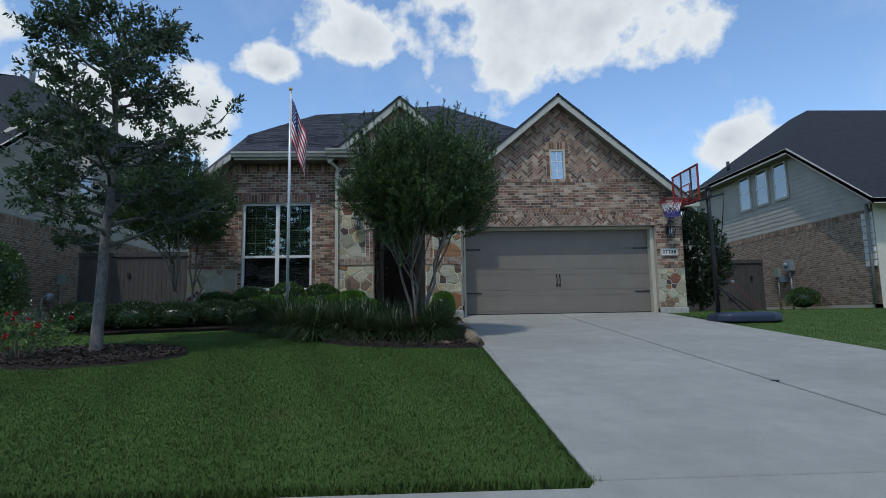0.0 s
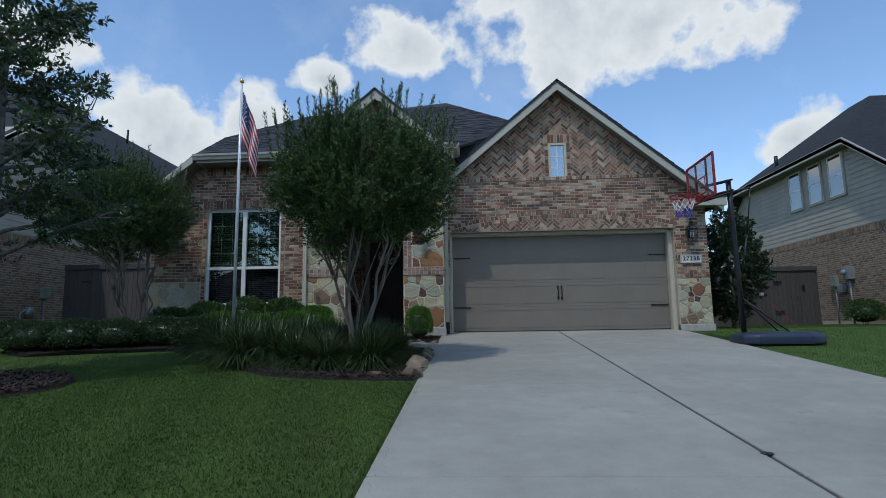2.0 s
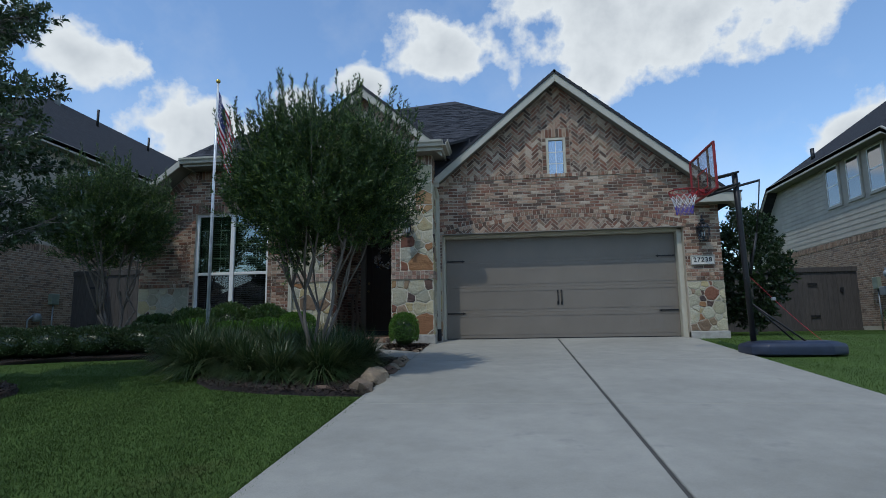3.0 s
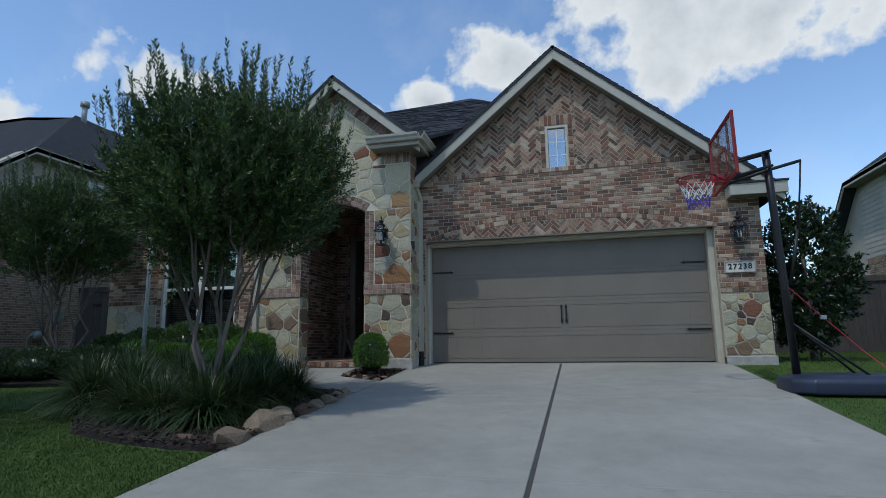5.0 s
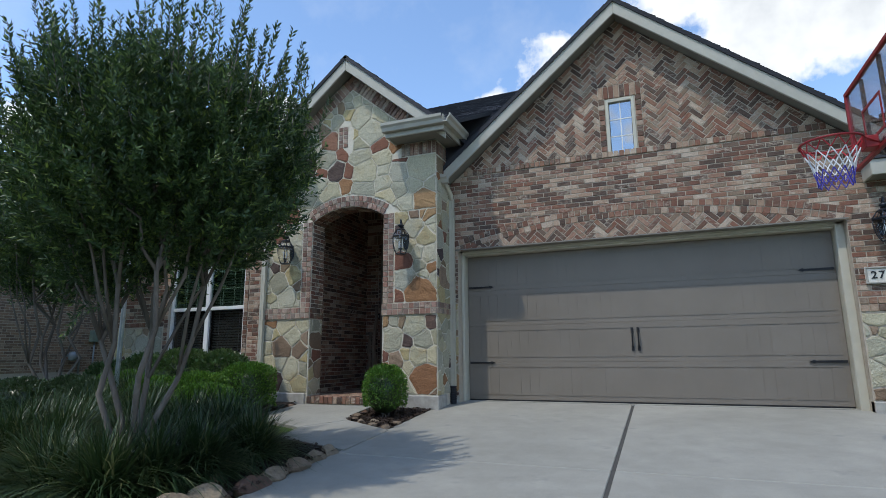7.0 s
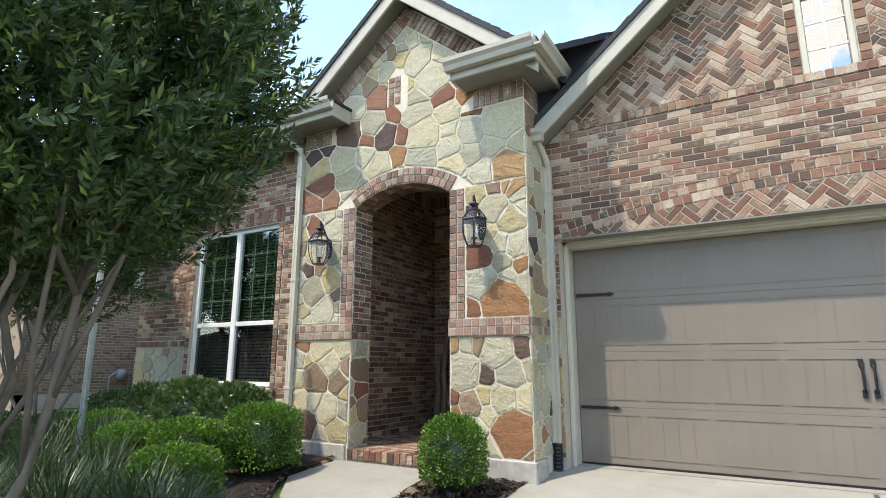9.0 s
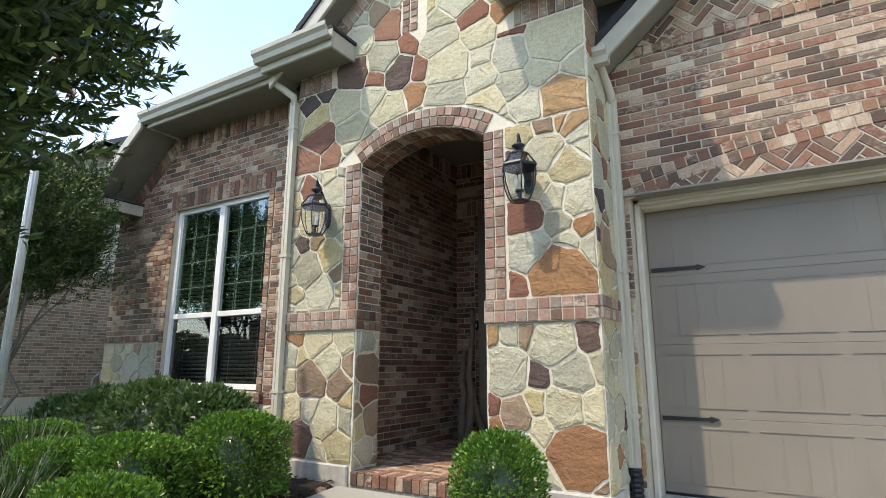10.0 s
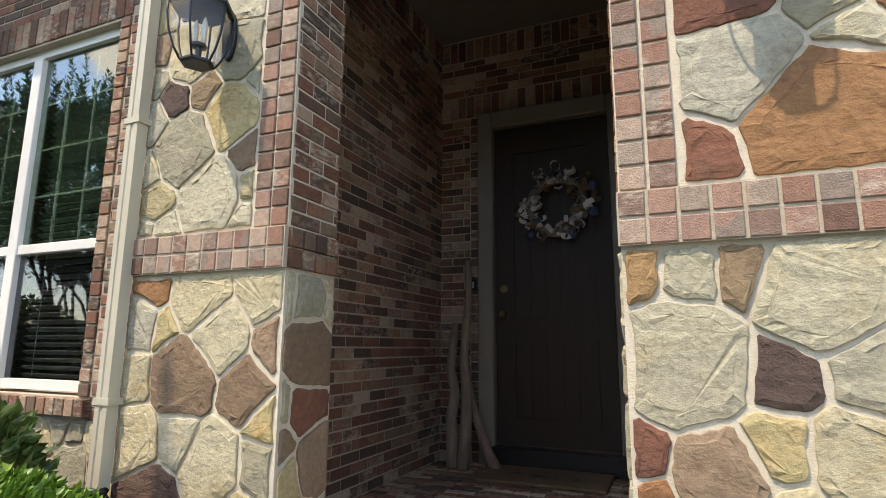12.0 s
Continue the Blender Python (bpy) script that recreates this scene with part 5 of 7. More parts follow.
bell = thing("door_bell", "small black bell-shaped chime on the brick by the door", "bell", at=(-2.42, 1.585, 1.42))
box("plate", M_BLACK, -0.02, -0.02, -0.04, 0.02, 0.015, 0.05, bell, bev=0.003)
box("button", M_WHITE, -0.007, -0.026, -0.02, 0.007, -0.0205, 0.03, bell)

# ---------------------------------------------------------------- yard: flag, basketball hoop


def flagpole():
    x, y = -3.93, -2.84
    t = thing("flagpole", "white aluminium flagpole with a gilt ball in the bed", "flagpole", at=(x, y, ground_z(y)))
    h = 4.92 - ground_z(y)
    tube("pole", M_POLE, [(0, 0, -0.2), (0, 0, h * 0.5), (0, 0, h - 0.06)], [0.032, 0.029, 0.022], t, sides=12)
    bm = bmesh.new()
    bmesh.ops.create_uvsphere(bm, u_segments=14, v_segments=8, radius=0.042)
    obj("ball", bm, M_GOLD, t, "gilt ball", Matrix.Translation((0, 0, h - 0.03)), smooth=True)
    tube("halyard", M_CORD_W, [(0.03, -0.02, 0.9), (0.034, -0.025, h - 0.1)], 0.004, t, sides=5)
    bm = bmesh.new()
    add_tube(bm, [(0.03, 0, 0.86), (0.07, 0, 0.9)], 0.01, 6)
    add_tube(bm, [(0.05, -0.02, 0.8), (0.05, -0.02, 0.98)], 0.007, 6)
    obj("cleat", bm, M_GREY, t)
    # the flag hangs limp: hoist along the pole, fly edge fallen in folds
    f = thing("flag", "limp striped flag with a blue canton hanging from the pole", "flag", at=(x, y, 0))
    nh, ns = 26, 22
    top, hoist, fly = 4.68, 0.92, 1.35

    def point(i, j):
        s, v = j / ns, i / nh
        fold = math.sin(s * 9.0 + v * 1.6)
        px = 0.035 + 0.33 * s + 0.035 * fold * s + 0.03 * math.sin(v * 3 + s * 3) * s
        py = -0.02 + 0.085 * math.cos(s * 11.0 + v * 2.2) * min(1, s * 3)
        pz = top - hoist * v - fly * 0.70 * s ** 1.1
        return (px, py, pz)

    stripes = []
    for k in range(13):
        for part_x in (0, 1):
            canton = k < 7 and part_x == 0
            j0, j1 = (0, 9) if part_x == 0 else (9, ns)
            bm = bmesh.new()
            grid = [[bm.verts.new(point(2 * k + i, j)) for j in range(j0, j1 + 1)] for i in range(3)]
            for i in range(2):
                for j in range(j1 - j0):
                    bm.faces.new((grid[i][j], grid[i][j + 1], grid[i + 1][j + 1], grid[i + 1][j]))
            o = obj("canton" if canton else "stripe", bm, M_FLAG_B if canton else (M_FLAG_R if k % 2 == 0 else M_FLAG_W), f, smooth=True)
            so = o.modifiers.new("cloth", "SOLIDIFY")
            so.thickness = 0.002
    # stars, as small white dots
    for i in range(5):
        for j in range(5):
            p = Vector(point(1 + i * 2.6, 1 + j * 1.7)) + Vector((0, -0.004, 0))
            bm = bmesh.new()
            bmesh.ops.create_circle(bm, cap_ends=True, segments=5, radius=0.014)
            obj("star", bm, M_FLAG_W, f, m=Matrix.Translation(p) @ Matrix.Rotation(radians(90), 4, "X"))


flagpole()


def basketball_hoop():
    t = thing("basketball_hoop", "portable basketball hoop with a clear red-framed backboard on a navy base", "basketball hoop", at=(5.1, -2.82, ground_z(-2.82)))
    g = -ground_z(-2.82)

    def L(x, y, z):
        return (x - 5.1, y + 2.82, z + g)

    # water-filled base, rounded and stepped
    bm = bmesh.new()
    out = [(4.98, -2.6), (5.02, -3.0), (5.2, -3.18), (6.1, -3.2), (6.35, -3.1), (6.42, -2.85), (6.35, -2.5), (6.05, -2.38), (5.25, -2.4)]
    n = len(out)
    cx, cy = 5.7, -2.8
    rings = []
    for s, z in ((0.97, -0.26), (1.0, -0.24), (1.0, -0.13), (0.96, -0.09), (0.86, -0.075), (0.84, -0.06), (0.7, -0.05)):
        rings.append([bm.verts.new(L(cx + (x - cx) * s, cy + (y - cy) * s, z)) for x, y in out])
    for a, b in zip(rings, rings[1:]):
        for k in range(n):
            bm.faces.new((a[k], a[(k + 1) % n], b[(k + 1) % n], b[k]))
    bm.faces.new(rings[0][::-1])
    bm.faces.new(rings[-1])
    bmesh.ops.recalc_face_normals(bm, faces=bm.faces[:])
    bevelled(bm, 0.012, 2)
    obj("base", bm, M_PLASTIC, t, "navy moulded water base", smooth=True)
    tube("pole", M_BLACK, [L(5.17, -2.75, -0.1), L(5.13, -2.8, 1.0), L(5.1, -2.83, 1.9), L(5.07, -2.86, 2.66)], 0.045, t, sides=12)
    for z in (0.95, 1.75):
        bm = bmesh.new()
        add_lathe(bm, [(0.05, -0.02), (0.05, 0.02)], L(5.13 - 0.035 * (z - 0.95), -2.8, z), 12)
        obj("collar", bm, M_BLACK, t)
    for y in (-2.62, -2.98):
        tube("strut", M_BLACK, [L(5.16, -2.78, 0.55), L(5.85, y, -0.08)], 0.014, t)
    # parallel arms
    for z0, z1, y in ((2.60, 2.70, -2.80), (2.60, 2.70, -2.92), (2.40, 2.36, -2.80), (2.40, 2.36, -2.92)):
        tube("arm", M_BLACK, [L(4.60, y, z0 - 0.06), L(5.12, y, z1 - 0.05 if z0 > 2.5 else z1 + 0.1)], 0.018, t)
    tube("arm", M_BLACK, [L(4.62, -2.86, 2.28), L(5.08, -2.86, 2.42), L(5.46, -2.82, 2.52)], 0.02, t)
    tube("lift_rod", M_BLACK, [L(5.46, -2.82, 2.52), L(5.42, -2.82, 2.2), L(5.33, -2.81, 1.55)], 0.011, t)
    tube("lift_sleeve", M_BLACK, [L(5.34, -2.81, 1.66), L(5.2, -2.8, 1.0)], 0.019, t)
    # backboard of clear sheet in a red frame
    bx, y0, y1, z0, z1 = 4.57, -3.46, -2.30, 2.26, 3.02
    bb = box("backboard", M_ACRYLIC, bx - 5.1, y0 + 2.82, z0 + g, bx - 5.1 + 0.012, y1 + 2.82, z1 + g, t, "clear acrylic backboard")
    for a, b, c, d in ((y0, z0, y1, z0 + 0.035), (y0, z1 - 0.035, y1, z1), (y0, z0 + 0.035, y0 + 0.035, z1 - 0.035), (y1 - 0.035, z0 + 0.035, y1, z1 - 0.035)):
        box("frame_bar", M_RED, bx - 0.012 - 5.1, a + 2.82, b + g, bx + 0.024 - 5.1, c + 2.82, d + g, bb, "red frame bar", 0.004)
    for a, b, c, d in ((-3.1, 2.38, -2.66, 2.405), (-3.1, 2.67, -2.66, 2.695), (-3.1, 2.405, -3.075, 2.67), (-2.685, 2.405, -2.66, 2.67)):
        box("target_bar", M_RED, bx - 0.006 - 5.1, a + 2.82, b + g, bx - 0.001 - 5.1, c + 2.82, d + g, bb, "red painted target square")
    for y in (-3.1, -2.66):
        box("stay", M_BLACK, bx + 0.014 - 5.1, y - 0.015 + 2.82, z0 + 0.03 + g, bx + 0.04 - 5.1, y + 0.015 + 2.82, z1 - 0.03 + g, bb)
    rx, ry, rz, rr = 4.25, -2.88, 2.37, 0.228
    rim = obj("rim", bmesh.new(), M_RED, t, "red steel rim")
    bm = bmesh.new()
    add_tube(bm, [L(rx + rr * math.cos(a), ry + rr * math.sin(a), rz) for a in (2 * math.pi * k / 36 for k in range(37))], 0.010, 8, False)
    obj("ring", bm, M_RED, rim)
    tube("brace", M_RED, [L(rx + 0.2, ry - 0.1, rz), L(bx, ry - 0.06, rz - 0.06)], 0.009, rim)
    tube("brace", M_RED, [L(rx + 0.2, ry + 0.1, rz), L(bx, ry + 0.06, rz - 0.06)], 0.009, rim)
    box("bracket", M_RED, bx - 0.1 - 5.1, ry - 0.07 + 2.82, rz - 0.09 + g, bx - 0.005 - 5.1, ry + 0.07 + 2.82, rz + 0.012 + g, rim, bev=0.006)
    # net: cords crossing in diamonds, red above, white, blue at the hem
    tiers = [(0.225, 0.0), (0.195, -0.08), (0.165, -0.16), (0.145, -0.24), (0.13, -0.31), (0.125, -0.37)]
    mats = (M_CORD_R, M_CORD_W, M_CORD_W, M_CORD_B, M_CORD_B)
    for lvl in range(5):
        bm = bmesh.new()
        for k in range(12):
            for d in (-0.5, 0.5):
                (r0, h0), (r1, h1) = tiers[lvl], tiers[lvl + 1]
                a0 = 2 * math.pi * (k + 0.5 * lvl) / 12
                a1 = a0 + d * 2 * math.pi / 12
                add_tube(bm, [L(rx + r0 * math.cos(a0), ry + r0 * math.sin(a0), rz + h0), L(rx + r1 * math.cos(a1), ry + r1 * math.sin(a1), rz + h1)], 0.005, 5, False)
        obj("net", bm, mats[lvl], rim, ("red", "white", "white", "blue", "blue")[lvl] + " net cords")
    # ratchet strap that holds the pole to the base
    bm = bmesh.new()
    pts = [L(5.17, -2.79, 0.98), L(5.5, -2.8, 0.6), L(5.85, -2.82, 0.22), L(6.14, -2.83, -0.06)]
    w = Vector((0, 0.02, 0.012))
    vs = [(bm.verts.new(Vector(p) - w), bm.verts.new(Vector(p) + w)) for p in pts]
    for a, b in zip(vs, vs[1:]):
        bm.faces.new((a[0], b[0], b[1], a[1]))
    st = obj("strap", bm, M_STRAP, t, "red ratchet strap")
    st.modifiers.new("web", "SOLIDIFY").thickness = 0.003
    box("buckle", M_GREY, 5.5 - 5.1 - 0.03, -2.8 + 2.82 - 0.025, 0.575 + g, 5.5 - 5.1 + 0.03, -2.8 + 2.82 + 0.025, 0.625 + g, st, bev=0.004)
    tube("hook", M_GREY, [L(6.13, -2.83, -0.05), L(6.17, -2.83, -0.075)], 0.012, st)


basketball_hoop()



# ---------------------------------------------------------------- drain cap in the driveway


def drain_cap(x, y):
    t = thing("drain_cap", "small round black cap set in the driveway joint", "drain cover", at=(x, y, slab_z(y)))
    bm = bmesh.new()
    add_lathe(bm, [(0.042, -0.01), (0.042, 0.003), (0.038, 0.005), (0.034, 0.003)], (0, 0, 0), 20)
    obj("rim", bm, M_LANTERN, t)
    bm = bmesh.new()
    add_lathe(bm, [(0.033, -0.004), (0.033, 0.002), (0.012, 0.003), (0.001, 0.003)], (0, 0, 0), 20)
    obj("lid", bm, M_LANTERN, t, "plain black lid")


drain_cap(2.36, -8.86)
# ---------------------------------------------------------------- plants
RNG = np.random.default_rng(7)


def unit(v):
    return v / np.maximum(np.linalg.norm(v, axis=-1, keepdims=True), 1e-9)


def leaf_mesh(name, at, way, length, width, material, parent=None, label="", droop=0.0):
    """Pointed leaves as folded blades: one at each place, along its way."""
    n = len(at)
    way = unit(way)
    side = unit(np.cross(way, unit(RNG.normal(size=(n, 3)))))
    up = np.cross(side, way)
    ln = (length * RNG.uniform(0.7, 1.2, (n, 1)))
    wd = (width * RNG.uniform(0.75, 1.2, (n, 1)))
    mid = at + way * ln * 0.45 + up * ln * 0.08
    tip = at + way * ln + np.array([0, 0, -1.0]) * ln * droop
    v = np.stack([at, mid + side * wd * 0.5 + up * wd * 0.18, tip, mid - side * wd * 0.5 + up * wd * 0.18, mid - up * wd * 0.05], axis=1).reshape(-1, 3)
    k = (np.arange(n) * 5)[:, None]
    f = np.concatenate([k + np.array([[0, 1, 4]]), k + np.array([[1, 2, 4]]), k + np.array([[2, 3, 4]]), k + np.array([[3, 0, 4]])], axis=0)
    return mesh_of(name, v, f, material, parent, label)


def shoot_leaves(bases, ways, lengths, per, spread=0.9):
    """Places and ways of leaves set in turn along straight shoots."""
    n = len(bases)
    s = np.tile((np.arange(per) + 0.5) / per, (n, 1)) + RNG.uniform(-0.3, 0.3, (n, per)) / per
    at = bases[:, None, :] + ways[:, None, :] * (s * lengths[:, None])[:, :, None]
    out = unit(np.cross(ways[:, None, :].repeat(per, 1), RNG.normal(size=(n, per, 3))))
    w = ways[:, None, :] * 0.75 + out * spread
    return at.reshape(-1, 3), w.reshape(-1, 3)


def wander(a, b, n, amp, rnd):
    a, b = Vector(a), Vector(b)
    return [a.lerp(b, k / n) + Vector((rnd.uniform(-amp, amp), rnd.uniform(-amp, amp), rnd.uniform(-amp, amp) * 0.4)) * (math.sin(math.pi * k / n) + (0.3 if 0 < k else 0)) for k in range(n + 1)]


def crape_myrtle(name_label, base, centre, radii, shoots, seed, top_spikes):
    rnd = random.Random(seed)
    t = thing("crape_myrtle", name_label, "tree", "crape myrtles", at=base)
    b = Vector(base)
    c = Vector(centre) - b
    for k in range(5):
        a = 2 * math.pi * (k + rnd.uniform(-0.3, 0.3)) / 5 + 0.9
        foot = Vector((0.055 * math.cos(a), 0.055 * math.sin(a), -0.06))
        out = rnd.uniform(0.26, 0.44)
        fork = Vector((c.x * 0.6 + out * radii[0] * math.cos(a), c.y * 0.6 + out * radii[1] * math.sin(a), c.z - radii[2] * rnd.uniform(0.35, 0.55)))
        elbow = Vector((foot.x * 2.2, foot.y * 2.2, rnd.uniform(0.3, 0.6)))
        pts = wander(foot, elbow, 2, 0.02, rnd)[:2] + wander(elbow, fork, 4, 0.13, rnd)
        trunk = tube("trunk", M_BARK, pts, [0.029, 0.027, 0.025, 0.022, 0.02, 0.018, 0.016], t)
        for j in range(5):
            aa = a + rnd.uniform(-1.0, 1.0)
            r = rnd.uniform(0.4, 0.85)
            end = Vector((c.x + r * radii[0] * math.cos(aa), c.y + r * radii[1] * math.sin(aa), c.z + rnd.uniform(-0.2, 0.6) * radii[2]))
            start = pts[rnd.choice((3, 4, 5))] if j else pts[-1]
            tube("branch", M_BARK, wander(start, end, 4, 0.06, rnd), [0.015, 0.013, 0.01, 0.007, 0.004], trunk, sides=6)
    # leafy shoots: filling the crown, thickest near its skin; the outline is lobed
    n = shoots
    d = unit(RNG.normal(size=(n, 3)))
    lobes = np.array([0.84 + 0.26 * noise.noise(Vector(p) * 2.1 + Vector((seed, 0, 0))) + 0.14 * noise.noise(Vector(p) * 5.3 + Vector((0, seed, 0))) for p in d])
    r = (RNG.uniform(0.15, 1.0, n) ** 0.42) * lobes
    p = np.array(c) + d * r[:, None] * np.array(radii)
    # the shoots keep to clumps, with gaps between them
    clump = np.array([noise.noise(Vector(q) * 2.6 + Vector((0, 0, seed))) for q in p])
    keep = clump > -0.3
    p, d, n = p[keep], d[keep], int(keep.sum())
    ways = unit(d * np.array([0.8, 0.8, 0.5]) + np.array([0, 0, 0.75]) + RNG.normal(size=(n, 3)) * 0.25)
    at, w = shoot_leaves(p, ways, RNG.uniform(0.18, 0.36, n), 34, 0.8)
    # long spikes that stand out on top and at the shoulders
    m = top_spikes
    ang, rad = RNG.uniform(0, 2 * np.pi, m), np.sqrt(RNG.uniform(0, 0.85, m))
    sp = np.stack([c.x + radii[0] * rad * np.cos(ang), c.y + radii[1] * rad * np.sin(ang), c.z + radii[2] * 0.9 * np.sqrt(np.maximum(1 - rad ** 2, 0.02)) - 0.12], 1)
    sw = unit(np.stack([0.28 * rad * np.cos(ang), 0.28 * rad * np.sin(ang), np.ones(m)], 1) + RNG.normal(size=(m, 3)) * 0.06)
    lens = RNG.uniform(0.34, 0.8, m)
    at2, w2 = shoot_leaves(sp, sw, lens, 84, 0.62)
    crown = leaf_mesh("crown", np.concatenate([at, at2]), np.concatenate([w, w2]), 0.058, 0.0165, M_LEAF_CRAPE, t, "dense narrow green leaves")
    bm = bmesh.new()
    for q, ww, ll in zip(sp, sw, lens):
        add_tube(bm, [q, q + ww * ll * 0.98], [0.004, 0.0015], 4, False)
    tagged(obj("twig_mass", bm, M_BARK, crown), kind="stuff")
    return t


crape_myrtle("multi-stemmed crape myrtle with pale bark and upright leafy shoots", (-1.23, -4.8, ground_z(-4.8)), (-1.2, -4.8, 2.14), (1.46, 1.2, 1.1), 4300, 3, 130)
crape_myrtle("smaller multi-stemmed crape myrtle beside the wing wall", (-6.25, -2.15, ground_z(-2.15)), (-6.65, -2.1, 2.4), (1.42, 1.25, 1.0), 2900, 11, 70)


def oak():
    rnd = random.Random(5)
    base = (-5.95, -6.0, ground_z(-6.0) + 0.03)
    t = thing("oak_tree", "young oak with a pale lichened trunk and open dark crown", "tree", at=base)
    pts = [(0, 0, -0.1), (0.01, 0.0, 0.0), (0.03, 0.02, 0.9), (0.06, 0.0, 1.8), (0.12, 0.03, 2.7), (0.1, 0.0, 3.9), (0.16, 0.02, 5.2)]
    tube("trunk", M_BARK_OAK, pts, [0.12, 0.09, 0.078, 0.07, 0.055, 0.036, 0.012], t, "trunk patched with pale lichen", 10)
    ends, ways = [], []
    for k in range(34):
        z = 1.55 + 3.5 * (k / 34) + rnd.uniform(-0.1, 0.1)
        a = k * 2.4 + rnd.uniform(-0.4, 0.4)
        reach = (1.42 if z < 3.2 else 1.42 - 0.5 * (z - 3.2)) * rnd.uniform(0.6, 1.0)
        if k == 13:
            a, reach = -0.45, 2.2
        rise = rnd.uniform(0.15, 0.6)
        start = Vector((0.08, 0.01, z))
        end = start + Vector((reach * math.cos(a), reach * math.sin(a), rise))
        limb = wander(start, end, 5, 0.07, rnd)
        lo = tube("limb", M_BARK_OAK, limb, [0.032, 0.026, 0.02, 0.014, 0.009, 0.004], t, sides=6)
        bm = bmesh.new()
        for j in range(24):
            s = rnd.uniform(0.25, 1.0)
            p = start.lerp(end, s) + Vector((rnd.uniform(-0.05, 0.05),) * 3)
            aa = a + rnd.uniform(-1.3, 1.3)
            q = p + Vector((math.cos(aa), math.sin(aa), rnd.uniform(-0.25, 0.7))) * rnd.uniform(0.22, 0.5)
            add_tube(bm, [p, q], [0.007, 0.002], 4, False)
            for _ in range(2):
                e = p.lerp(q, rnd.uniform(0.35, 1.0))
                ends.append(e)
                ways.append((q - p).normalized() + Vector((rnd.uniform(-0.8, 0.8), rnd.uniform(-0.8, 0.8), rnd.uniform(-0.5, 0.8))))
        tagged(obj("twig_mass", bm, M_BARK_OAK, lo), kind="stuff")
    e, w = np.array(ends), unit(np.array(ways))
    at, ww = shoot_leaves(e, w, RNG.uniform(0.12, 0.26, len(e)), 14, 1.1)
    leaf_mesh("crown", at, ww, 0.085, 0.036, M_LEAF_OAK, t, "sparse dark leathery leaves")
    return t


OAK = oak()


def shrub(name, label, category, group, at, size, count, leaf, material, square=2.0, seed=0, twiggy=0.35):
    """A bush: leaves on and under a rounded skin; square > 2 gives the clipped, boxy form."""
    t = thing(name, label, category, group, at=at)
    n = count
    d = unit(RNG.normal(size=(n, 3)))
    d[:, 2] = np.where(d[:, 2] < -0.5, -d[:, 2], d[:, 2])
    k = (np.abs(d) ** square).sum(1) ** (-1.0 / square)
    lob = np.array([1 + 0.09 * noise.noise(Vector(p) * 3.1 + Vector((seed * 1.7, 3, 0))) + 0.05 * noise.noise(Vector(p) * 8 + Vector((seed, 0, 9))) for p in d])
    r = k * lob * (1 - 0.22 * RNG.uniform(0, 1, n) ** 2)
    p = d * r[:, None] * np.array(size) + np.array([0, 0, size[2] * 0.92])
    p[:, 2] = np.maximum(p[:, 2], 0.03)
    w = d + RNG.normal(size=(n, 3)) * 0.55 + np.array([0, 0, twiggy])
    leaf_mesh("foliage", p, w, leaf, leaf * 0.55, material, t)
    # solid dark core: blocks the view through, inner shade put into its colour
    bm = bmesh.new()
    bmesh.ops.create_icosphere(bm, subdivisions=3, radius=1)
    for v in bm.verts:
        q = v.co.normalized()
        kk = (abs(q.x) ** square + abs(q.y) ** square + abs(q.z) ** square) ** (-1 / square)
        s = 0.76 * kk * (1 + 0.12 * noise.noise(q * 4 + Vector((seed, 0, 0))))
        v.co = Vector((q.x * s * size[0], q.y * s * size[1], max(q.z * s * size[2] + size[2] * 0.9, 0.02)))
    obj("inner_growth", bm, M_LEAF_MAG, t, "dark solid core standing in for the shade between the leaves", smooth=True)
    bm = bmesh.new()
    rnd = random.Random(seed)
    for _ in range(5):
        a = rnd.uniform(0, 6.28)
        add_tube(bm, [(0.04 * math.cos(a), 0.04 * math.sin(a), -0.05), (0.3 * size[0] * math.cos(a), 0.3 * size[1] * math.sin(a), size[2] * 0.7)], [0.014, 0.008], 5)
    obj("stems", bm, M_BARK, t)
    return t


def gz(x, y, up=0.02):
    return (x, y, ground_z(y) + up)


BOX = "clipped boxwood with small bright green leaves"
shrub("boxwood", BOX + " by the porch step", "shrub", "boxwoods", gz(-0.66, -1.5), (0.27, 0.27, 0.34), 5200, 0.032, M_LEAF_BOX, 2.6, 1)
for k, (x, y, s, h) in enumerate(((-2.72, -1.72, 0.33, 0.37), (-3.0, -2.35, 0.31, 0.34), (-3.62, -2.55, 0.3, 0.32), (-4.45, -2.3, 0.32, 0.34), (-2.3, -2.95, 0.3, 0.3))):
    shrub("boxwood", BOX + " in the mulched bed", "shrub", "boxwoods", gz(x, y), (s, s, h), 6500, 0.036, M_LEAF_BOX, 3.4, 10 + k)
HAW = "rounded Indian hawthorn with glossy dark leaves under the window"
for k, (x, y, s, h) in enumerate(((-3.45, -1.5, 0.42, 0.45), (-4.25, -1.45, 0.45, 0.47), (-5.1, -1.4, 0.45, 0.42), (-5.9, -1.35, 0.45, 0.36))):
    shrub("hawthorn", HAW, "shrub", "hawthorns", gz(x, y), (s, s, h), 2600, 0.07, M_LEAF_HAW, 2.2, 30 + k)
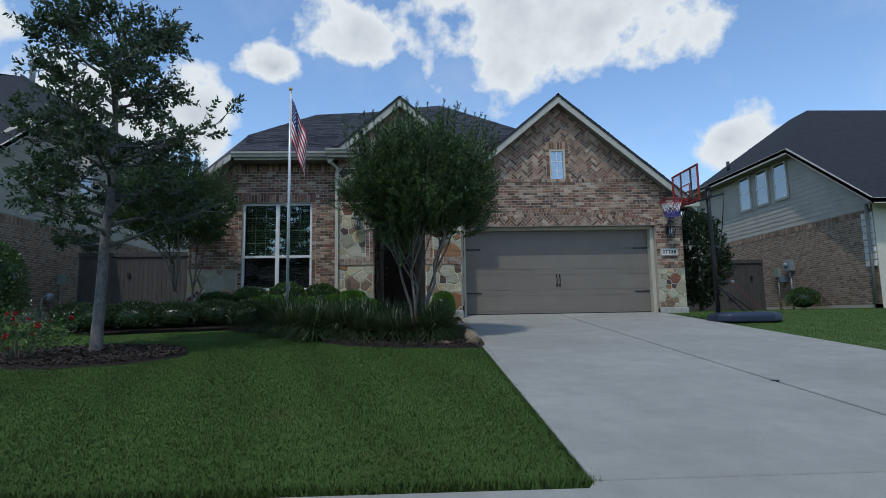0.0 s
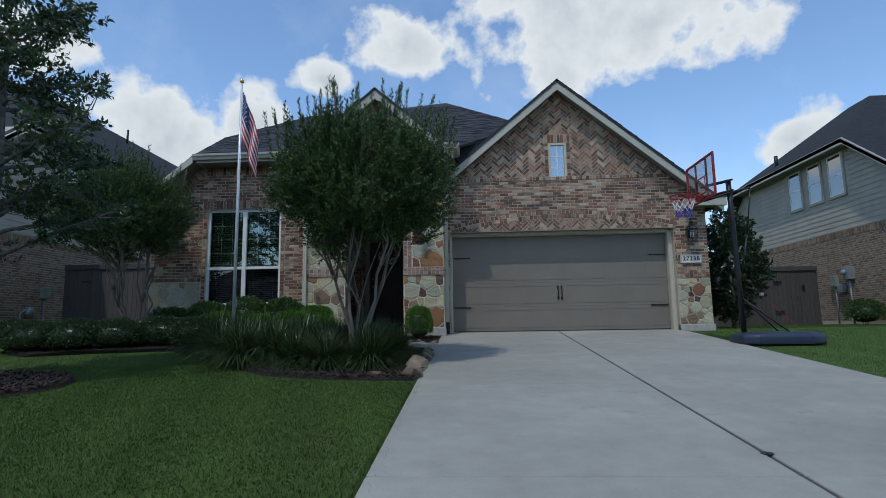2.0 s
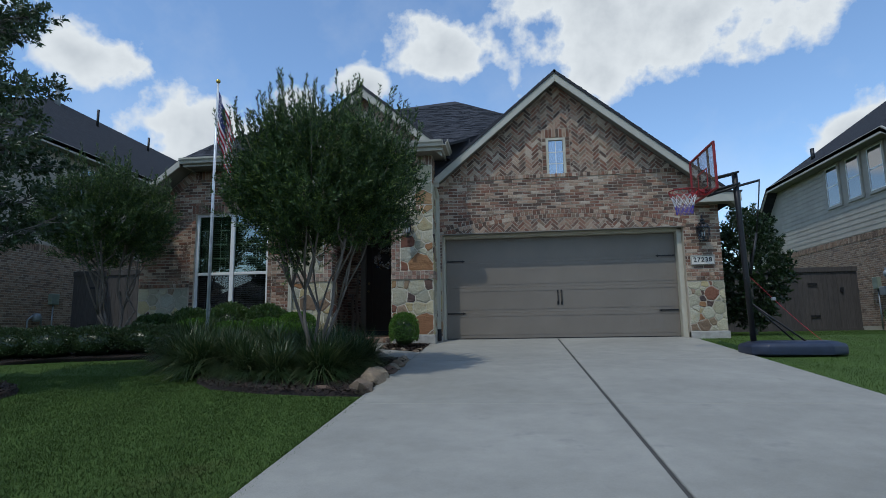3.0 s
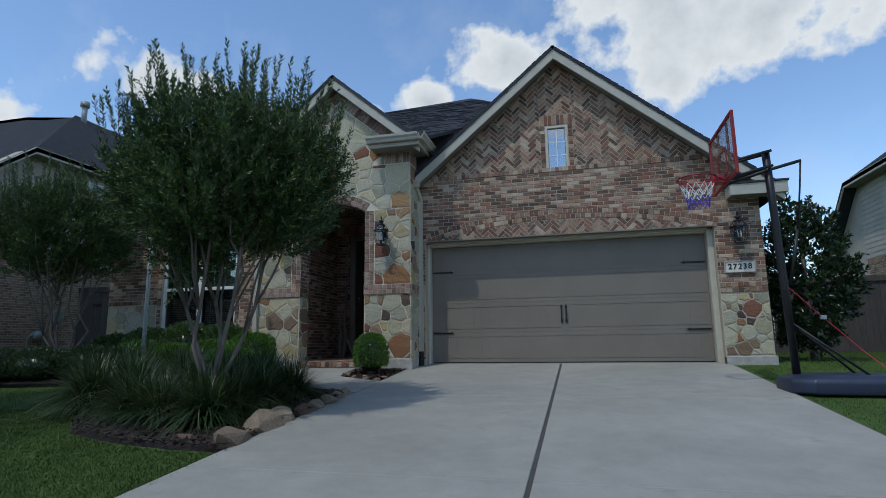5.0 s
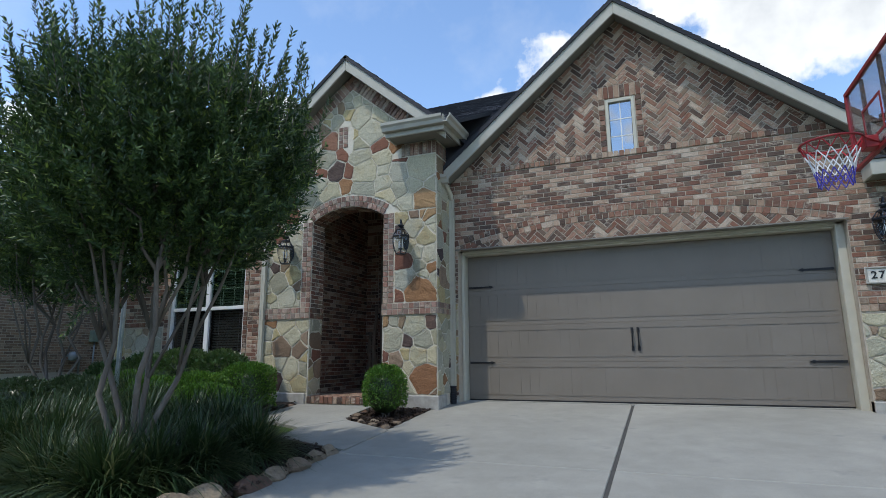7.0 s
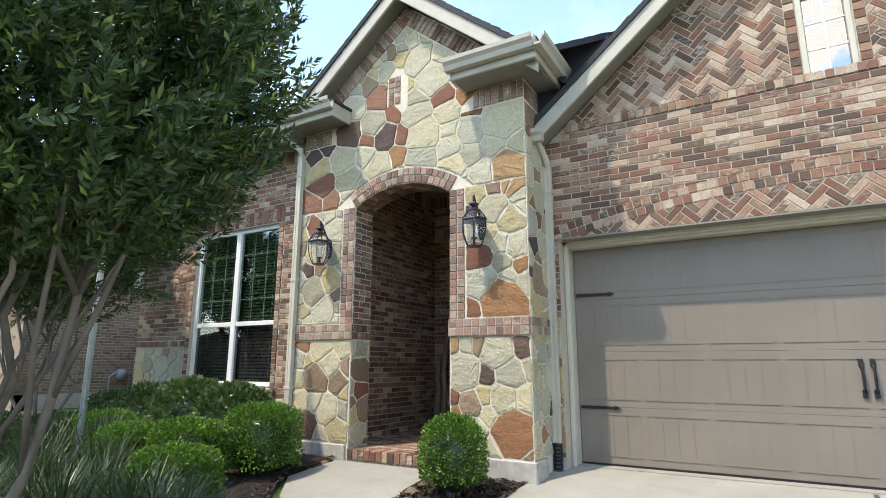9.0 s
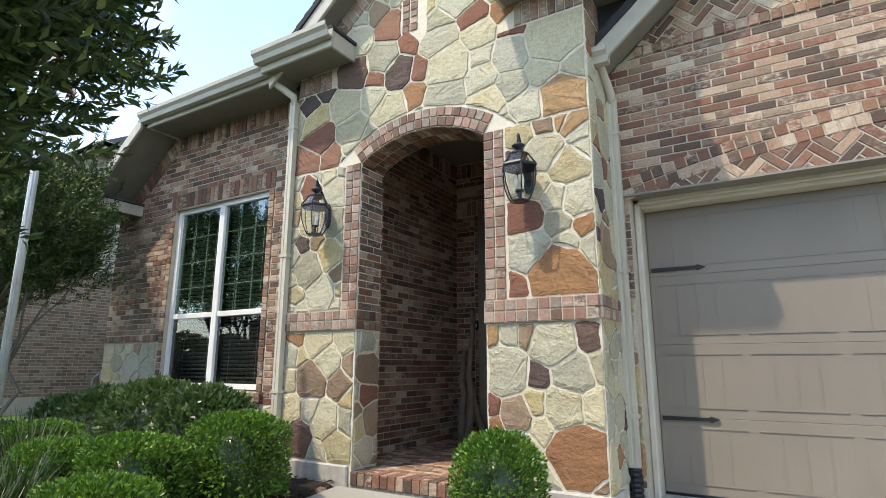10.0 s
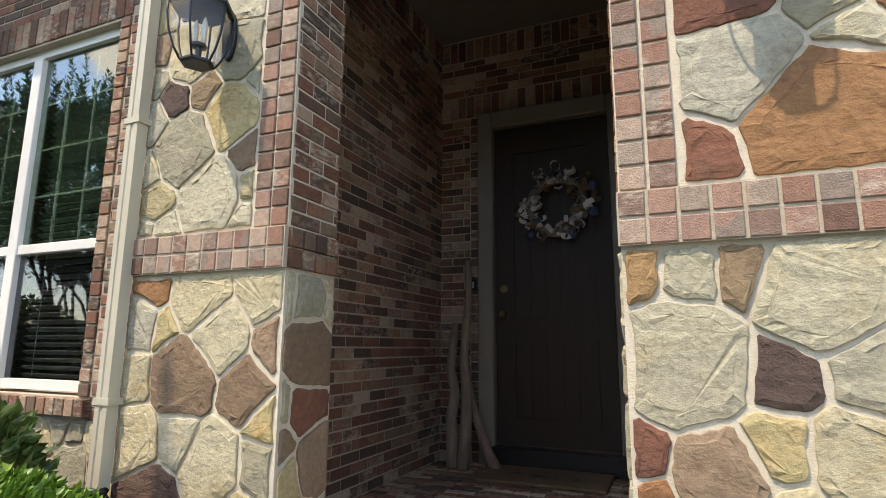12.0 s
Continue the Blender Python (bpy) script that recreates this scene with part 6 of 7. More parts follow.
for k, (x, y, s, h) in enumerate(((-5.55, -2.25, 0.5, 0.3), (-6.3, -2.55, 0.5, 0.3), (-7.0, -2.75, 0.52, 0.31), (-7.7, -2.85, 0.5, 0.3), (-8.3, -2.6, 0.45, 0.3), (-4.75, -2.6, 0.42, 0.3))):
    shrub("low_hedge_bush", "low dark green bush of the hedge along the bed", "shrub", "low hedge", gz(x, y), (s, s * 0.85, h), 2600, 0.05, M_LEAF_OAK, 2.3, 50 + k)
shrub("neighbour_shrub", "small green shrub against the neighbouring brick wall", "shrub", "", (11.75, 3.9, 0.0), (0.45, 0.55, 0.36), 2200, 0.06, M_LEAF_HAW, 2.2, 70)
shrub("neighbour_bush", "round green bush at the edge of the lawn", "shrub", "", (-9.6, -3.4, -0.25), (0.7, 0.7, 0.95), 4200, 0.07, M_LEAF_HAW, 2.2, 71)


def evergreen():
    t = thing("evergreen_tree", "dense dark evergreen beside the garage corner", "tree", at=(6.6, 0.7, -0.05))
    tube("trunk", M_BARK_OAK, [(0, 0, -0.1), (0, 0.02, 1.2), (0.02, 0, 2.6)], [0.07, 0.05, 0.015], t)
    n = 950
    d = unit(RNG.normal(size=(n, 3)))
    r = RNG.uniform(0.25, 1, n) ** 0.4 * np.array([0.88 + 0.25 * noise.noise(Vector(q) * 2.6) for q in d])
    p = d * r[:, None] * np.array([0.74, 0.75, 1.42]) + np.array([0.02, 0, 1.5])
    at, w = shoot_leaves(p, unit(d + np.array([0, 0, 0.4])), RNG.uniform(0.1, 0.22, n), 14, 1.0)
    leaf_mesh("crown", at, w, 0.09, 0.042, M_LEAF_MAG, t)


evergreen()


def lily_turf():
    """One tuft of long arching blades."""
    t = thing("lily_turf", "arching tuft of lily turf with long striped blades", "plant", "lily turf tufts", at=(0, 0, 0))
    n, seg = 900, 5
    a = RNG.uniform(0, 2 * np.pi, n)
    lean = RNG.uniform(0.12, 1.12, n)
    ln = RNG.uniform(0.46, 0.80, n)
    root = np.stack([0.055 * RNG.normal(size=n), 0.055 * RNG.normal(size=n), np.full(n, -0.03)], 1)
    out = np.stack([np.cos(a), np.sin(a), np.zeros(n)], 1)
    side = np.stack([-np.sin(a), np.cos(a), np.zeros(n)], 1)
    rows = []
    for k in range(seg + 1):
        s = k / seg
        ang = lean * (0.35 + 1.55 * s)          # bends over towards the tip
        run = ln * s * np.sin(ang * 0.8)
        rise = ln * s * np.cos(ang * 0.85) * (1 - 0.18 * lean * s)
        c = root + out * run[:, None] + np.array([0, 0, 1.0]) * np.maximum(rise, 0.01)[:, None]
        w = (0.0075 * (1 - s ** 2.2) + 0.0008)
        rows.append((c - side * w, c + side * w))
    v = np.stack([q for pair in rows for q in pair], axis=1).reshape(-1, 3)
    base = (np.arange(n) * 2 * (seg + 1))[:, None]
    f = np.concatenate([base + np.array([[2 * k, 2 * k + 1, 2 * k + 3, 2 * k + 2]]) for k in range(seg)], axis=0)
    tagged(mesh_of("blade_tuft", v, f, M_BLADE, t), kind="stuff")
    return t


tuft = lily_turf()
SPOTS = [(-1.02, -5.15), (-2.1, -4.9), (-2.55, -4.45), (-3.05, -3.95), (-3.5, -3.4), (-4.1, -3.0), (-1.45, -4.1), (-1.9, -4.25), (-1.85, -3.55), (-2.6, -3.35), (-3.25, -2.95), (-1.3, -3.7), (-4.6, -2.35), (-3.9, -2.6), (-0.86, -4.42), (-0.8, -3.85), (-1.62, -5.1), (-0.95, -4.8), (-3.0, -4.6), (-2.3, -3.8), (-3.6, -4.0)]
rnd = random.Random(2)
for k, (x, y) in enumerate(SPOTS):
    s = rnd.uniform(0.92, 1.04) if y < -4.7 or x > -1.0 else rnd.uniform(1.05, 1.22)
    m = Matrix.Translation(gz(x, y)) @ Matrix.Rotation(rnd.uniform(0, 6.28), 4, "Z") @ Matrix.Diagonal((s, s, s * rnd.uniform(0.82, 0.98), 1))
    if k:
        copy_thing(tuft, m)
first_m = Matrix.Translation(gz(*SPOTS[0]))
tuft.matrix_basis = first_m


def rose_bush():
    t = thing("rose_bush", "low rose bush with red blooms in the oak bed", "plant", at=(-6.65, -6.55, ground_z(-6.5) + 0.03))
    n = 190
    d = unit(RNG.normal(size=(n, 3)))
    p = d * RNG.uniform(0.3, 1, n)[:, None] * np.array([0.75, 0.55, 0.3]) + np.array([0, 0, 0.32])
    p[:, 2] = np.maximum(p[:, 2], 0.04)
    at, w = shoot_leaves(p, unit(d * 0.6 + np.array([0, 0, 0.8])), RNG.uniform(0.1, 0.25, n), 12, 1.0)
    leaf_mesh("foliage", at, w, 0.045, 0.026, M_LEAF_HAW, t)
    bm = bmesh.new()
    for q in p[:40]:
        add_tube(bm, [(q[0] * 0.2, q[1] * 0.2, -0.04), tuple(q)], [0.006, 0.003], 4, False)
    obj("canes", bm, M_BARK, t)
    for q in p[:22]:
        pe = unit(RNG.normal(size=(14, 3)) + np.array([0, 0, 0.5]))
        leaf_mesh("bloom", np.tile(q + np.array([0.05, -0.12, 0.12]), (14, 1)), pe, 0.032, 0.036, M_ROSE, t, "red rose bloom")


rose_bush()

# ---------------------------------------------------------------- lawn blades and mulch chips


def inside(x, y, poly):
    hit = np.zeros(len(x), bool)
    for k in range(len(poly)):
        (ax, ay), (bx, by) = poly[k], poly[k - 1]
        hit ^= ((ay > y) != (by > y)) & (x < (bx - ax) * (y - ay) / (by - ay + 1e-12) + ax)
    return hit


def blades(name, label, x0, x1, y0, y1, n, high, avoid):
    x, y = RNG.uniform(x0, x1, n), RNG.uniform(y0, y1, n)
    ok = np.ones(n, bool)
    for poly in avoid:
        ok &= ~inside(x, y, poly)
    x, y = x[ok], y[ok]
    n = len(x)
    z = -0.03 + 0.082 * np.clip(y, -11.3, 0)
    a, h = RNG.uniform(0, 2 * np.pi, n), high * RNG.uniform(0.5, 1.25, n)
    lean = RNG.uniform(0.2, 0.9, n)
    w = 0.0035 + 0.003 * RNG.uniform(size=n)
    root = np.stack([x, y, z - 0.005], 1)
    side = np.stack([-np.sin(a), np.cos(a), 0 * a], 1) * w[:, None]
    tip = root + np.stack([np.cos(a) * lean * h, np.sin(a) * lean * h, h], 1)
    v = np.stack([root - side, root + side, tip], 1).reshape(-1, 3)
    f = np.arange(3 * n).reshape(-1, 3)
    return tagged(mesh_of(name, v, f, M_GRASS), label, "grass", kind="stuff")


OAK_BED = [(-6.05 + 1.45 * math.cos(a), -6.15 + 0.96 * math.sin(a)) for a in (2 * math.pi * k / 18 for k in range(18))]
blades("lawn_grass", "short mown green grass of the front lawn", -6.5, -0.23, -11.28, -4.5, 260000, 0.024, [BED, OAK_BED])
blades("lawn_grass", "short mown green grass of the front lawn", -12, -3, -11.28, -2.0, 150000, 0.024, [BED, OAK_BED, [(-6.5, -11.3), (-0.2, -11.3), (-0.2, -4.5), (-6.5, -4.5)]])
blades("lawn_grass", "short mown green grass beside the driveway", 5.1, 12.3, -9, 6.3, 120000, 0.026, [])
blades("lawn_edge", "ragged grass along the driveway edge", -0.3, -0.19, -11.28, -6.05, 5000, 0.03, [])
blades("lawn_edge", "ragged grass along the kerb", -12, -0.23, -11.34, -11.24, 12000, 0.045, [])


def chips(name, poly, n, lift):
    xs, ys = [p[0] for p in poly], [p[1] for p in poly]
    x, y = RNG.uniform(min(xs), max(xs), n), RNG.uniform(min(ys), max(ys), n)
    ok = inside(x, y, poly)
    x, y = x[ok], y[ok]
    n = len(x)
    c = np.stack([x, y, -0.03 + 0.082 * y + lift + RNG.uniform(0, 0.025, n)], 1)
    u = unit(RNG.normal(size=(n, 3)) * np.array([1, 1, 0.35])) * RNG.uniform(0.012, 0.035, (n, 1))
    w = unit(np.cross(u, RNG.normal(size=(n, 3)) * 0.3 + np.array([0, 0, 1]))) * RNG.uniform(0.005, 0.011, (n, 1))
    v = np.stack([c - u - w, c + u - w, c + u * 0.8 + w, c - u * 0.9 + w], 1).reshape(-1, 3)
    return tagged(mesh_of(name, v, np.arange(4 * n).reshape(-1, 4), M_CHIP), "loose dark bark chips on the bed", "mulch", kind="stuff")


chips("bark_chips", BED, 34000, 0.055)
chips("bark_chips", OAK_BED, 9000, 0.055)
chips("bark_chips", [(-1.1, -1.8), (-0.25, -2.15), (-0.25, -0.9), (-1.1, -0.9)], 2500, 0.02)

# ---------------------------------------------------------------- border rocks


def rock(at, size, seed, label, name="border_rock"):
    rnd = random.Random(seed)
    bm = bmesh.new()
    bmesh.ops.create_icosphere(bm, subdivisions=3, radius=1)
    off = Vector((seed * 3.7, seed * 1.3, 0))
    planes = [(Vector((rnd.uniform(-1, 1), rnd.uniform(-1, 1), rnd.uniform(-0.2, 1))).normalized(), rnd.uniform(0.45, 0.75)) for _ in range(14)]
    turn = Matrix.Rotation(rnd.uniform(-0.25, 0.25), 3, "Z")
    for v in bm.verts:
        p = v.co.copy()
        for nrm, d in planes:
            over = p.dot(nrm) - d
            if over > 0:
                p -= nrm * over * 0.97
        p *= 1 + 0.1 * noise.noise(p * 1.8 + off)
        v.co = turn @ Vector((p.x * size[0], p.y * size[1], p.z * size[2]))
    o = obj(name, bm, M_ROCK, smooth=False)
    o.location = at
    return tagged(o, label, "rock", "border rocks")


ROCK = "flat pale sandstone border rock beside the driveway"
rnd = random.Random(12)
for k, (y, s, w, h) in enumerate(((-5.72, 0.30, 0.17, 0.15), (-5.22, 0.25, 0.19, 0.17), (-4.82, 0.24, 0.18, 0.14), (-4.42, 0.2, 0.16, 0.09), (-4.12, 0.18, 0.14, 0.1), (-3.84, 0.16, 0.12, 0.09), (-3.56, 0.15, 0.12, 0.09), (-3.34, 0.12, 0.1, 0.08))):
    rock((-0.25 - w * 0.6, y, ground_z(y) + 0.05), (w * 1.15, s * 1.12, h), 100 + k, ROCK)
rock((-0.6, -4.5, ground_z(-4.5) + 0.08), (0.13, 0.1, 0.08), 149, "rounded cream rock lying on the border")
rock((-0.8, -5.72, ground_z(-5.72) + 0.02), (0.2, 0.13, 0.09), 150, "brown border rock at the lawn's edge")
for q, (x, y) in enumerate(((-0.45, -3.25), (-0.75, -3.12), (-1.05, -3.02))):
    rock((x, y, ground_z(y) + 0.02), (0.14, 0.09, 0.05), 160 + q, "small sandstone rock along the front walk")
for q, (x, y) in enumerate(((-0.34, -2.1), (-0.55, -2.0), (-0.78, -1.9), (-0.98, -1.74), (-1.06, -1.52), (-0.3, -1.88), (-1.08, -1.3), (-0.62, -1.86))):
    rock((x, y, ground_z(y) + 0.02), (rnd.uniform(0.08, 0.13), rnd.uniform(0.07, 0.1), 0.055), 170 + q, "rounded cream rock round the small bed")
for q, (x, y) in enumerate(((-2.55, -1.25), (-2.62, -1.45), (-2.5, -1.05), (-2.75, -1.1), (-2.9, -1.0), (-2.56, -1.65))):
    rock((x, y, ground_z(y) + 0.03), (rnd.uniform(0.07, 0.12), rnd.uniform(0.06, 0.1), 0.06), 190 + q, "brown river rock beside the porch pier")

# ---------------------------------------------------------------- neighbouring houses and fences


def house_side(t, x, face, y0, y1, base, brick_top, eave, label_brick, front_drop=None):
    """Side wall of a neighbouring house at x: brick below, lapped siding above. face is +1 when it looks to +x.
    front_drop: (y, z) where the siding's top slopes down to the front."""
    dx = -0.3 * face
    prism("brick_wall", M_MORTAR, [(x, y0, base - 0.6), (x, y1, base - 0.6), (x, y1, brick_top), (x, y0, brick_top)], (dx, 0, 0), t, label_brick)
    top = [(x, y1, brick_top), (x, y1, eave), (x, (front_drop or (y0, 0))[0], eave)]
    if front_drop:
        top += [(x, y0, front_drop[1]), (x, y0, brick_top)]
    else:
        top = [(x, y1, brick_top), (x, y1, eave), (x, y0, eave), (x, y0, brick_top)]
    prism("siding_wall", M_SIDING, top, (dx, 0, 0), t, "grey-beige lapped siding")
    # boards, one by one
    z, rise = brick_top + 0.02, 0.165
    while z < eave - 0.05:
        z1 = min(z + rise, eave - 0.01)
        a = y0
        if front_drop and z1 > front_drop[1]:
            a = y0 + (front_drop[0] - y0) * min(1, (z1 - front_drop[1]) / (eave - front_drop[1]))
        bm = bmesh.new()
        add_prism(bm, [(x + 0.018 * face, a + 0.05, z), (x + 0.003 * face, a + 0.05, z), (x + 0.003 * face, a + 0.05, z1), (x + 0.006 * face, a + 0.05, z1)], (0, y1 - a - 0.05, 0))
        obj("siding_board", bm, M_SIDING, t)
        z += rise
    place = facing_east(x) if face > 0 else facing_west(x)
    conv = (lambda q: q) if face > 0 else (lambda q: -q)
    lo, hi = sorted((conv(y0), conv(y1)))
    w = Pieces(t, place, "brick", M_BRICK_LIGHT)
    row_of(w, (lo, brick_top - 0.2), (hi, brick_top - 0.2), 0.066, 0.2, 0.01)
    running(w, rect(lo, base + 0.15, hi, brick_top - 0.2), base + 0.15)
    w.done(lambda u, v: False)


def side_window(t, x, face, y0, y1, z0, z1):
    w = obj("window", bmesh.new(), None, t, "white single-hung window")
    s = face
    bx = lambda a, b: (min(x + a * s, x + b * s), max(x + a * s, x + b * s))
    for a, b, c, d in ((y0 - 0.09, z0 - 0.09, y0, z1 + 0.09), (y1, z0 - 0.09, y1 + 0.09, z1 + 0.09), (y0, z1, y1, z1 + 0.09), (y0, z0 - 0.09, y1, z0)):
        lo, hi = bx(0.002, 0.062)
        box("casing", M_SIDING, lo, a, b, hi, c, d, w, bev=0.004)
    lo, hi = bx(0.004, 0.05)
    zm = (z0 + z1) / 2
    for a, b, c, d in ((y0, z0, y0 + 0.04, z1), (y1 - 0.04, z0, y1, z1), (y0 + 0.04, z1 - 0.04, y1 - 0.04, z1), (y0 + 0.04, z0, y1 - 0.04, z0 + 0.04), (y0 + 0.04, zm - 0.025, y1 - 0.04, zm + 0.025)):
        box("sash", M_WHITE, lo, a, b, hi, c, d, w)
    g = bx(0.036, 0.040)
    box("pane", M_WINPANE, g[0], y0 + 0.041, z0 + 0.041, g[1], y1 - 0.041, zm - 0.026, w)
    box("pane", M_WINPANE, g[0], y0 + 0.041, zm + 0.026, g[1], y1 - 0.041, z1 - 0.041, w)


M_WINPANE = Mat("dark_glass", 0.03)
M_WINPANE.color((0.02, 0.024, 0.03)).set(IOR=3.2)
M_WINPANE = M_WINPANE.m


def roof_slab(t, pts, thick=0.12):
    bm = bmesh.new()
    add_prism(bm, pts, (0, 0, -thick))
    return obj("roof", bm, M_ROOF_FAR, t, "dark grey shingle roof")


def right_house():
    t = thing("neighbour_house", "two-storey brick and beige-siding house beyond the driveway lawn", "house")
    x = 12.35
    house_side(t, x, -1, 1.35, 11.4, -0.05, 2.95, 5.62, "tan brick lower wall", (4.4, 3.36))
    prism("siding_wall", M_SIDING, [(x, 11.4, -0.3), (x, 14.0, -0.3), (x, 14.0, 3.0), (x, 11.4, 5.62)], (0.3, 0, 0), t)
    for y0, y1, z0, z1 in ((7.22, 7.92, 4.12, 5.45), (6.08, 6.76, 4.12, 5.45), (4.96, 5.66, 4.12, 5.45)):
        side_window(t, x, -1, y0, y1, z0, z1)
    # front wall with pale stone at the corner
    prism("front_wall", M_MORTAR_STONE, [(x, 1.33, -0.6), (x + 13, 1.33, -0.6), (x + 13, 1.33, 3.3), (x, 1.33, 3.3)], (0, 0.3, 0), t)
    s = Pieces(t, facing_west(x - 0.002), "stone", plain("white_limestone", (0.6, 0.58, 0.53), 0.9, scale=9), 0.03, 0.008, 0.01)
    for z in range(8):
        for w0, w1 in ((-1.78, -1.5 - 0.1 * (z % 2)), (-1.49 - 0.1 * (z % 2), -1.36)):
            s.add(broken_outline(rect(w0, 1.22 + 0.205 * z, w1, 1.41 + 0.205 * z), random.Random(z)))
    s.done()
    # roofs: high hip behind, lower slope towards the street
    e = 0.45
    roof_slab(t, [(x - e, 4.3, 5.68), (x - e, 11.4, 5.68), (x + 3.9, 10.0, 8.85), (x + 3.9, 8.8, 8.85)])
    roof_slab(t, [(x - e, 4.3, 5.68), (x + 3.9, 8.8, 8.85), (x + 14, 8.8, 8.85), (x + 14, 0.8, 3.2), (x - e, 0.8, 3.15)])
    roof_slab(t, [(x - e, 11.4, 5.68), (x - e, 14.2, 2.95), (x + 14, 14.2, 2.95), (x + 14, 10.0, 8.85), (x + 3.9, 10.0, 8.85)])
    roof_slab(t, [(x + 3.9, 8.8, 8.85), (x + 3.9, 10.0, 8.85), (x + 14, 10.0, 8.85), (x + 14, 8.8, 8.85)])
    for pts, lift in (([(x - e, 4.25, 5.5), (x - e, 11.42, 5.5), (x - e, 11.42, 5.7), (x - e, 4.25, 5.7)], (0.05, 0, 0)),
                      ([(x - e, 4.25, 5.5), (x - e, 4.25, 5.7), (x - e, 0.8, 3.17), (x - e, 0.8, 3.0)], (0.05, 0, 0)),
                      ([(x - e, 11.42, 5.5), (x - e, 11.42, 5.7), (x - e, 14.2, 2.97), (x - e, 14.2, 2.77)], (0.05, 0, 0)),
                      ([(x - e, 0.8, 3.0), (x - e, 0.8, 3.17), (x + 14, 0.8, 3.17), (x + 14, 0.8, 3.0)], (0, 0.05, 0))):
        prism("fascia", M_TRIM, pts, lift, t)
    prism("soffit", M_TRIM_SHADED, [(x - e + 0.05, 4.3, 5.52), (x - e + 0.05, 11.4, 5.52), (x, 11.4, 5.52), (x, 4.3, 5.52)], (0, 0, -0.02), t)
    tube("downspout", M_TRIM_SHADED, [(x - 0.06, 1.5, 3.1), (x - 0.06, 1.5, 0.1)], 0.05, t)
    tube("roof_vent", M_BLACK, [(x + 0.3, 9.2, 6.1), (x + 0.3, 9.2, 6.62)], 0.07, t)
    m = thing("electric_meter", "grey electric meter box on a pipe against brick", "meter", "meters")
    box("cabinet", M_GREY, 12.16, 4.98, 1.38, 12.345, 5.3, 1.78, m, bev=0.01)
    bm = bmesh.new()
    add_lathe(bm, [(0.09, 0), (0.09, 0.05), (0.05, 0.08)], (0, 0, 0), 14)
    obj("dial", bm, M_GREY, m, m=pose(12.16, 5.2, 1.6, 0, -90, 0), smooth=True)
    tube("conduit", M_GREY, [(12.27, 5.14, 1.39), (12.27, 5.14, 0.0)], 0.03, m)
    m2 = thing("utility_box", "beige telephone utility box on brick", "utility box", "meters")
    box("cabinet", M_GREEN_BOX, 12.22, 5.78, 1.2, 12.345, 6.02, 1.55, m2, bev=0.01)
    tube("conduit", M_GREY, [(12.3, 5.9, 1.21), (12.3, 5.9, 0.0)], 0.022, m2)
    m3 = thing("utility_box", "small grey utility box on brick", "utility box", "meters")
    box("cabinet", M_GREY, 12.2, 5.42, 1.0, 12.345, 5.7, 1.25, m3, bev=0.01)


right_house()


def left_house():
    t = thing("neighbour_house", "two-storey brick and beige-siding house behind the young oak", "house")
    x = -12.1
    house_side(t, x, 1, 0.0, 26, 0.15, 2.83, 5.8, "tan brick lower wall", (1.3, 4.7))
    prism("front_wall", M_BRICK_LIGHT, [(x, -0.02, -0.6), (x - 9, -0.02, -0.6), (x - 9, -0.02, 4.6), (x, -0.02, 4.6)], (0, 0.3, 0), t)
    side_window(t, x, 1, 3.4, 4.1, 4.1, 5.5)
    e = 0.45
    roof_slab(t, [(x + e, 1.3, 5.85), (x + e, 26, 5.85), (x - 4.4, 24, 9.55), (x - 4.4, 6.6, 9.55)])
    roof_slab(t, [(x + e, 1.3, 5.85), (x - 4.4, 6.6, 9.45), (x - 6.9, 6.6, 9.75), (x - 12, 6.6, 9.75), (x - 12, -0.5, 4.4), (x + e, -0.5, 4.4)])
    for pts, lift in (([(x + e, 1.3, 5.68), (x + e, 26, 5.68), (x + e, 26, 5.87), (x + e, 1.3, 5.87)], (-0.05, 0, 0)),
                      ([(x + e, 1.3, 5.68), (x + e, 1.3, 5.87), (x + e, -0.5, 4.42), (x + e, -0.5, 4.23)], (-0.05, 0, 0)),
                      ([(x + e, -0.5, 4.23), (x + e, -0.5, 4.42), (x - 9.5, -0.5, 4.42), (x - 9.5, -0.5, 4.23)], (0, 0.05, 0))):
        prism("fascia", M_TRIM, pts, lift, t)
    prism("soffit", M_TRIM_SHADED, [(x + e - 0.05, 1.3, 5.7), (x + e - 0.05, 26, 5.7), (x, 26, 5.7), (x, 1.3, 5.7)], (0, 0, -0.02), t)
    v = obj("roof_vent", bmesh.new(), None, t, "galvanised flue with a cap")
    tube("flue", M_GREY, [(-16.0, 6.54, 9.0), (-16.0, 6.54, 9.85)], 0.1, v)
    tube("cap", M_GREY, [(-16.0, 6.54, 9.8), (-16.0, 6.54, 10.0)], 0.17, v)
    for y in (8.2, 11.5):
        tube("roof_vent", M_BLACK, [(-15.6, y, 8.8), (-15.6, y, 9.75 - 0.02 * y)], 0.05, t)
    m = thing("utility_box", "green-grey utility box on a pipe against brick", "utility box", "meters")
    box("cabinet", M_GREEN_BOX, -12.09, 2.62, 1.1, -11.95, 2.9, 1.42, m, bev=0.015)
    tube("conduit", M_GREY, [(-12.03, 2.76, 1.11), (-12.03, 2.76, 0.0)], 0.022, m)
    h = thing("gas_meter", "grey gas meter and pipework against brick", "meter", "meters")
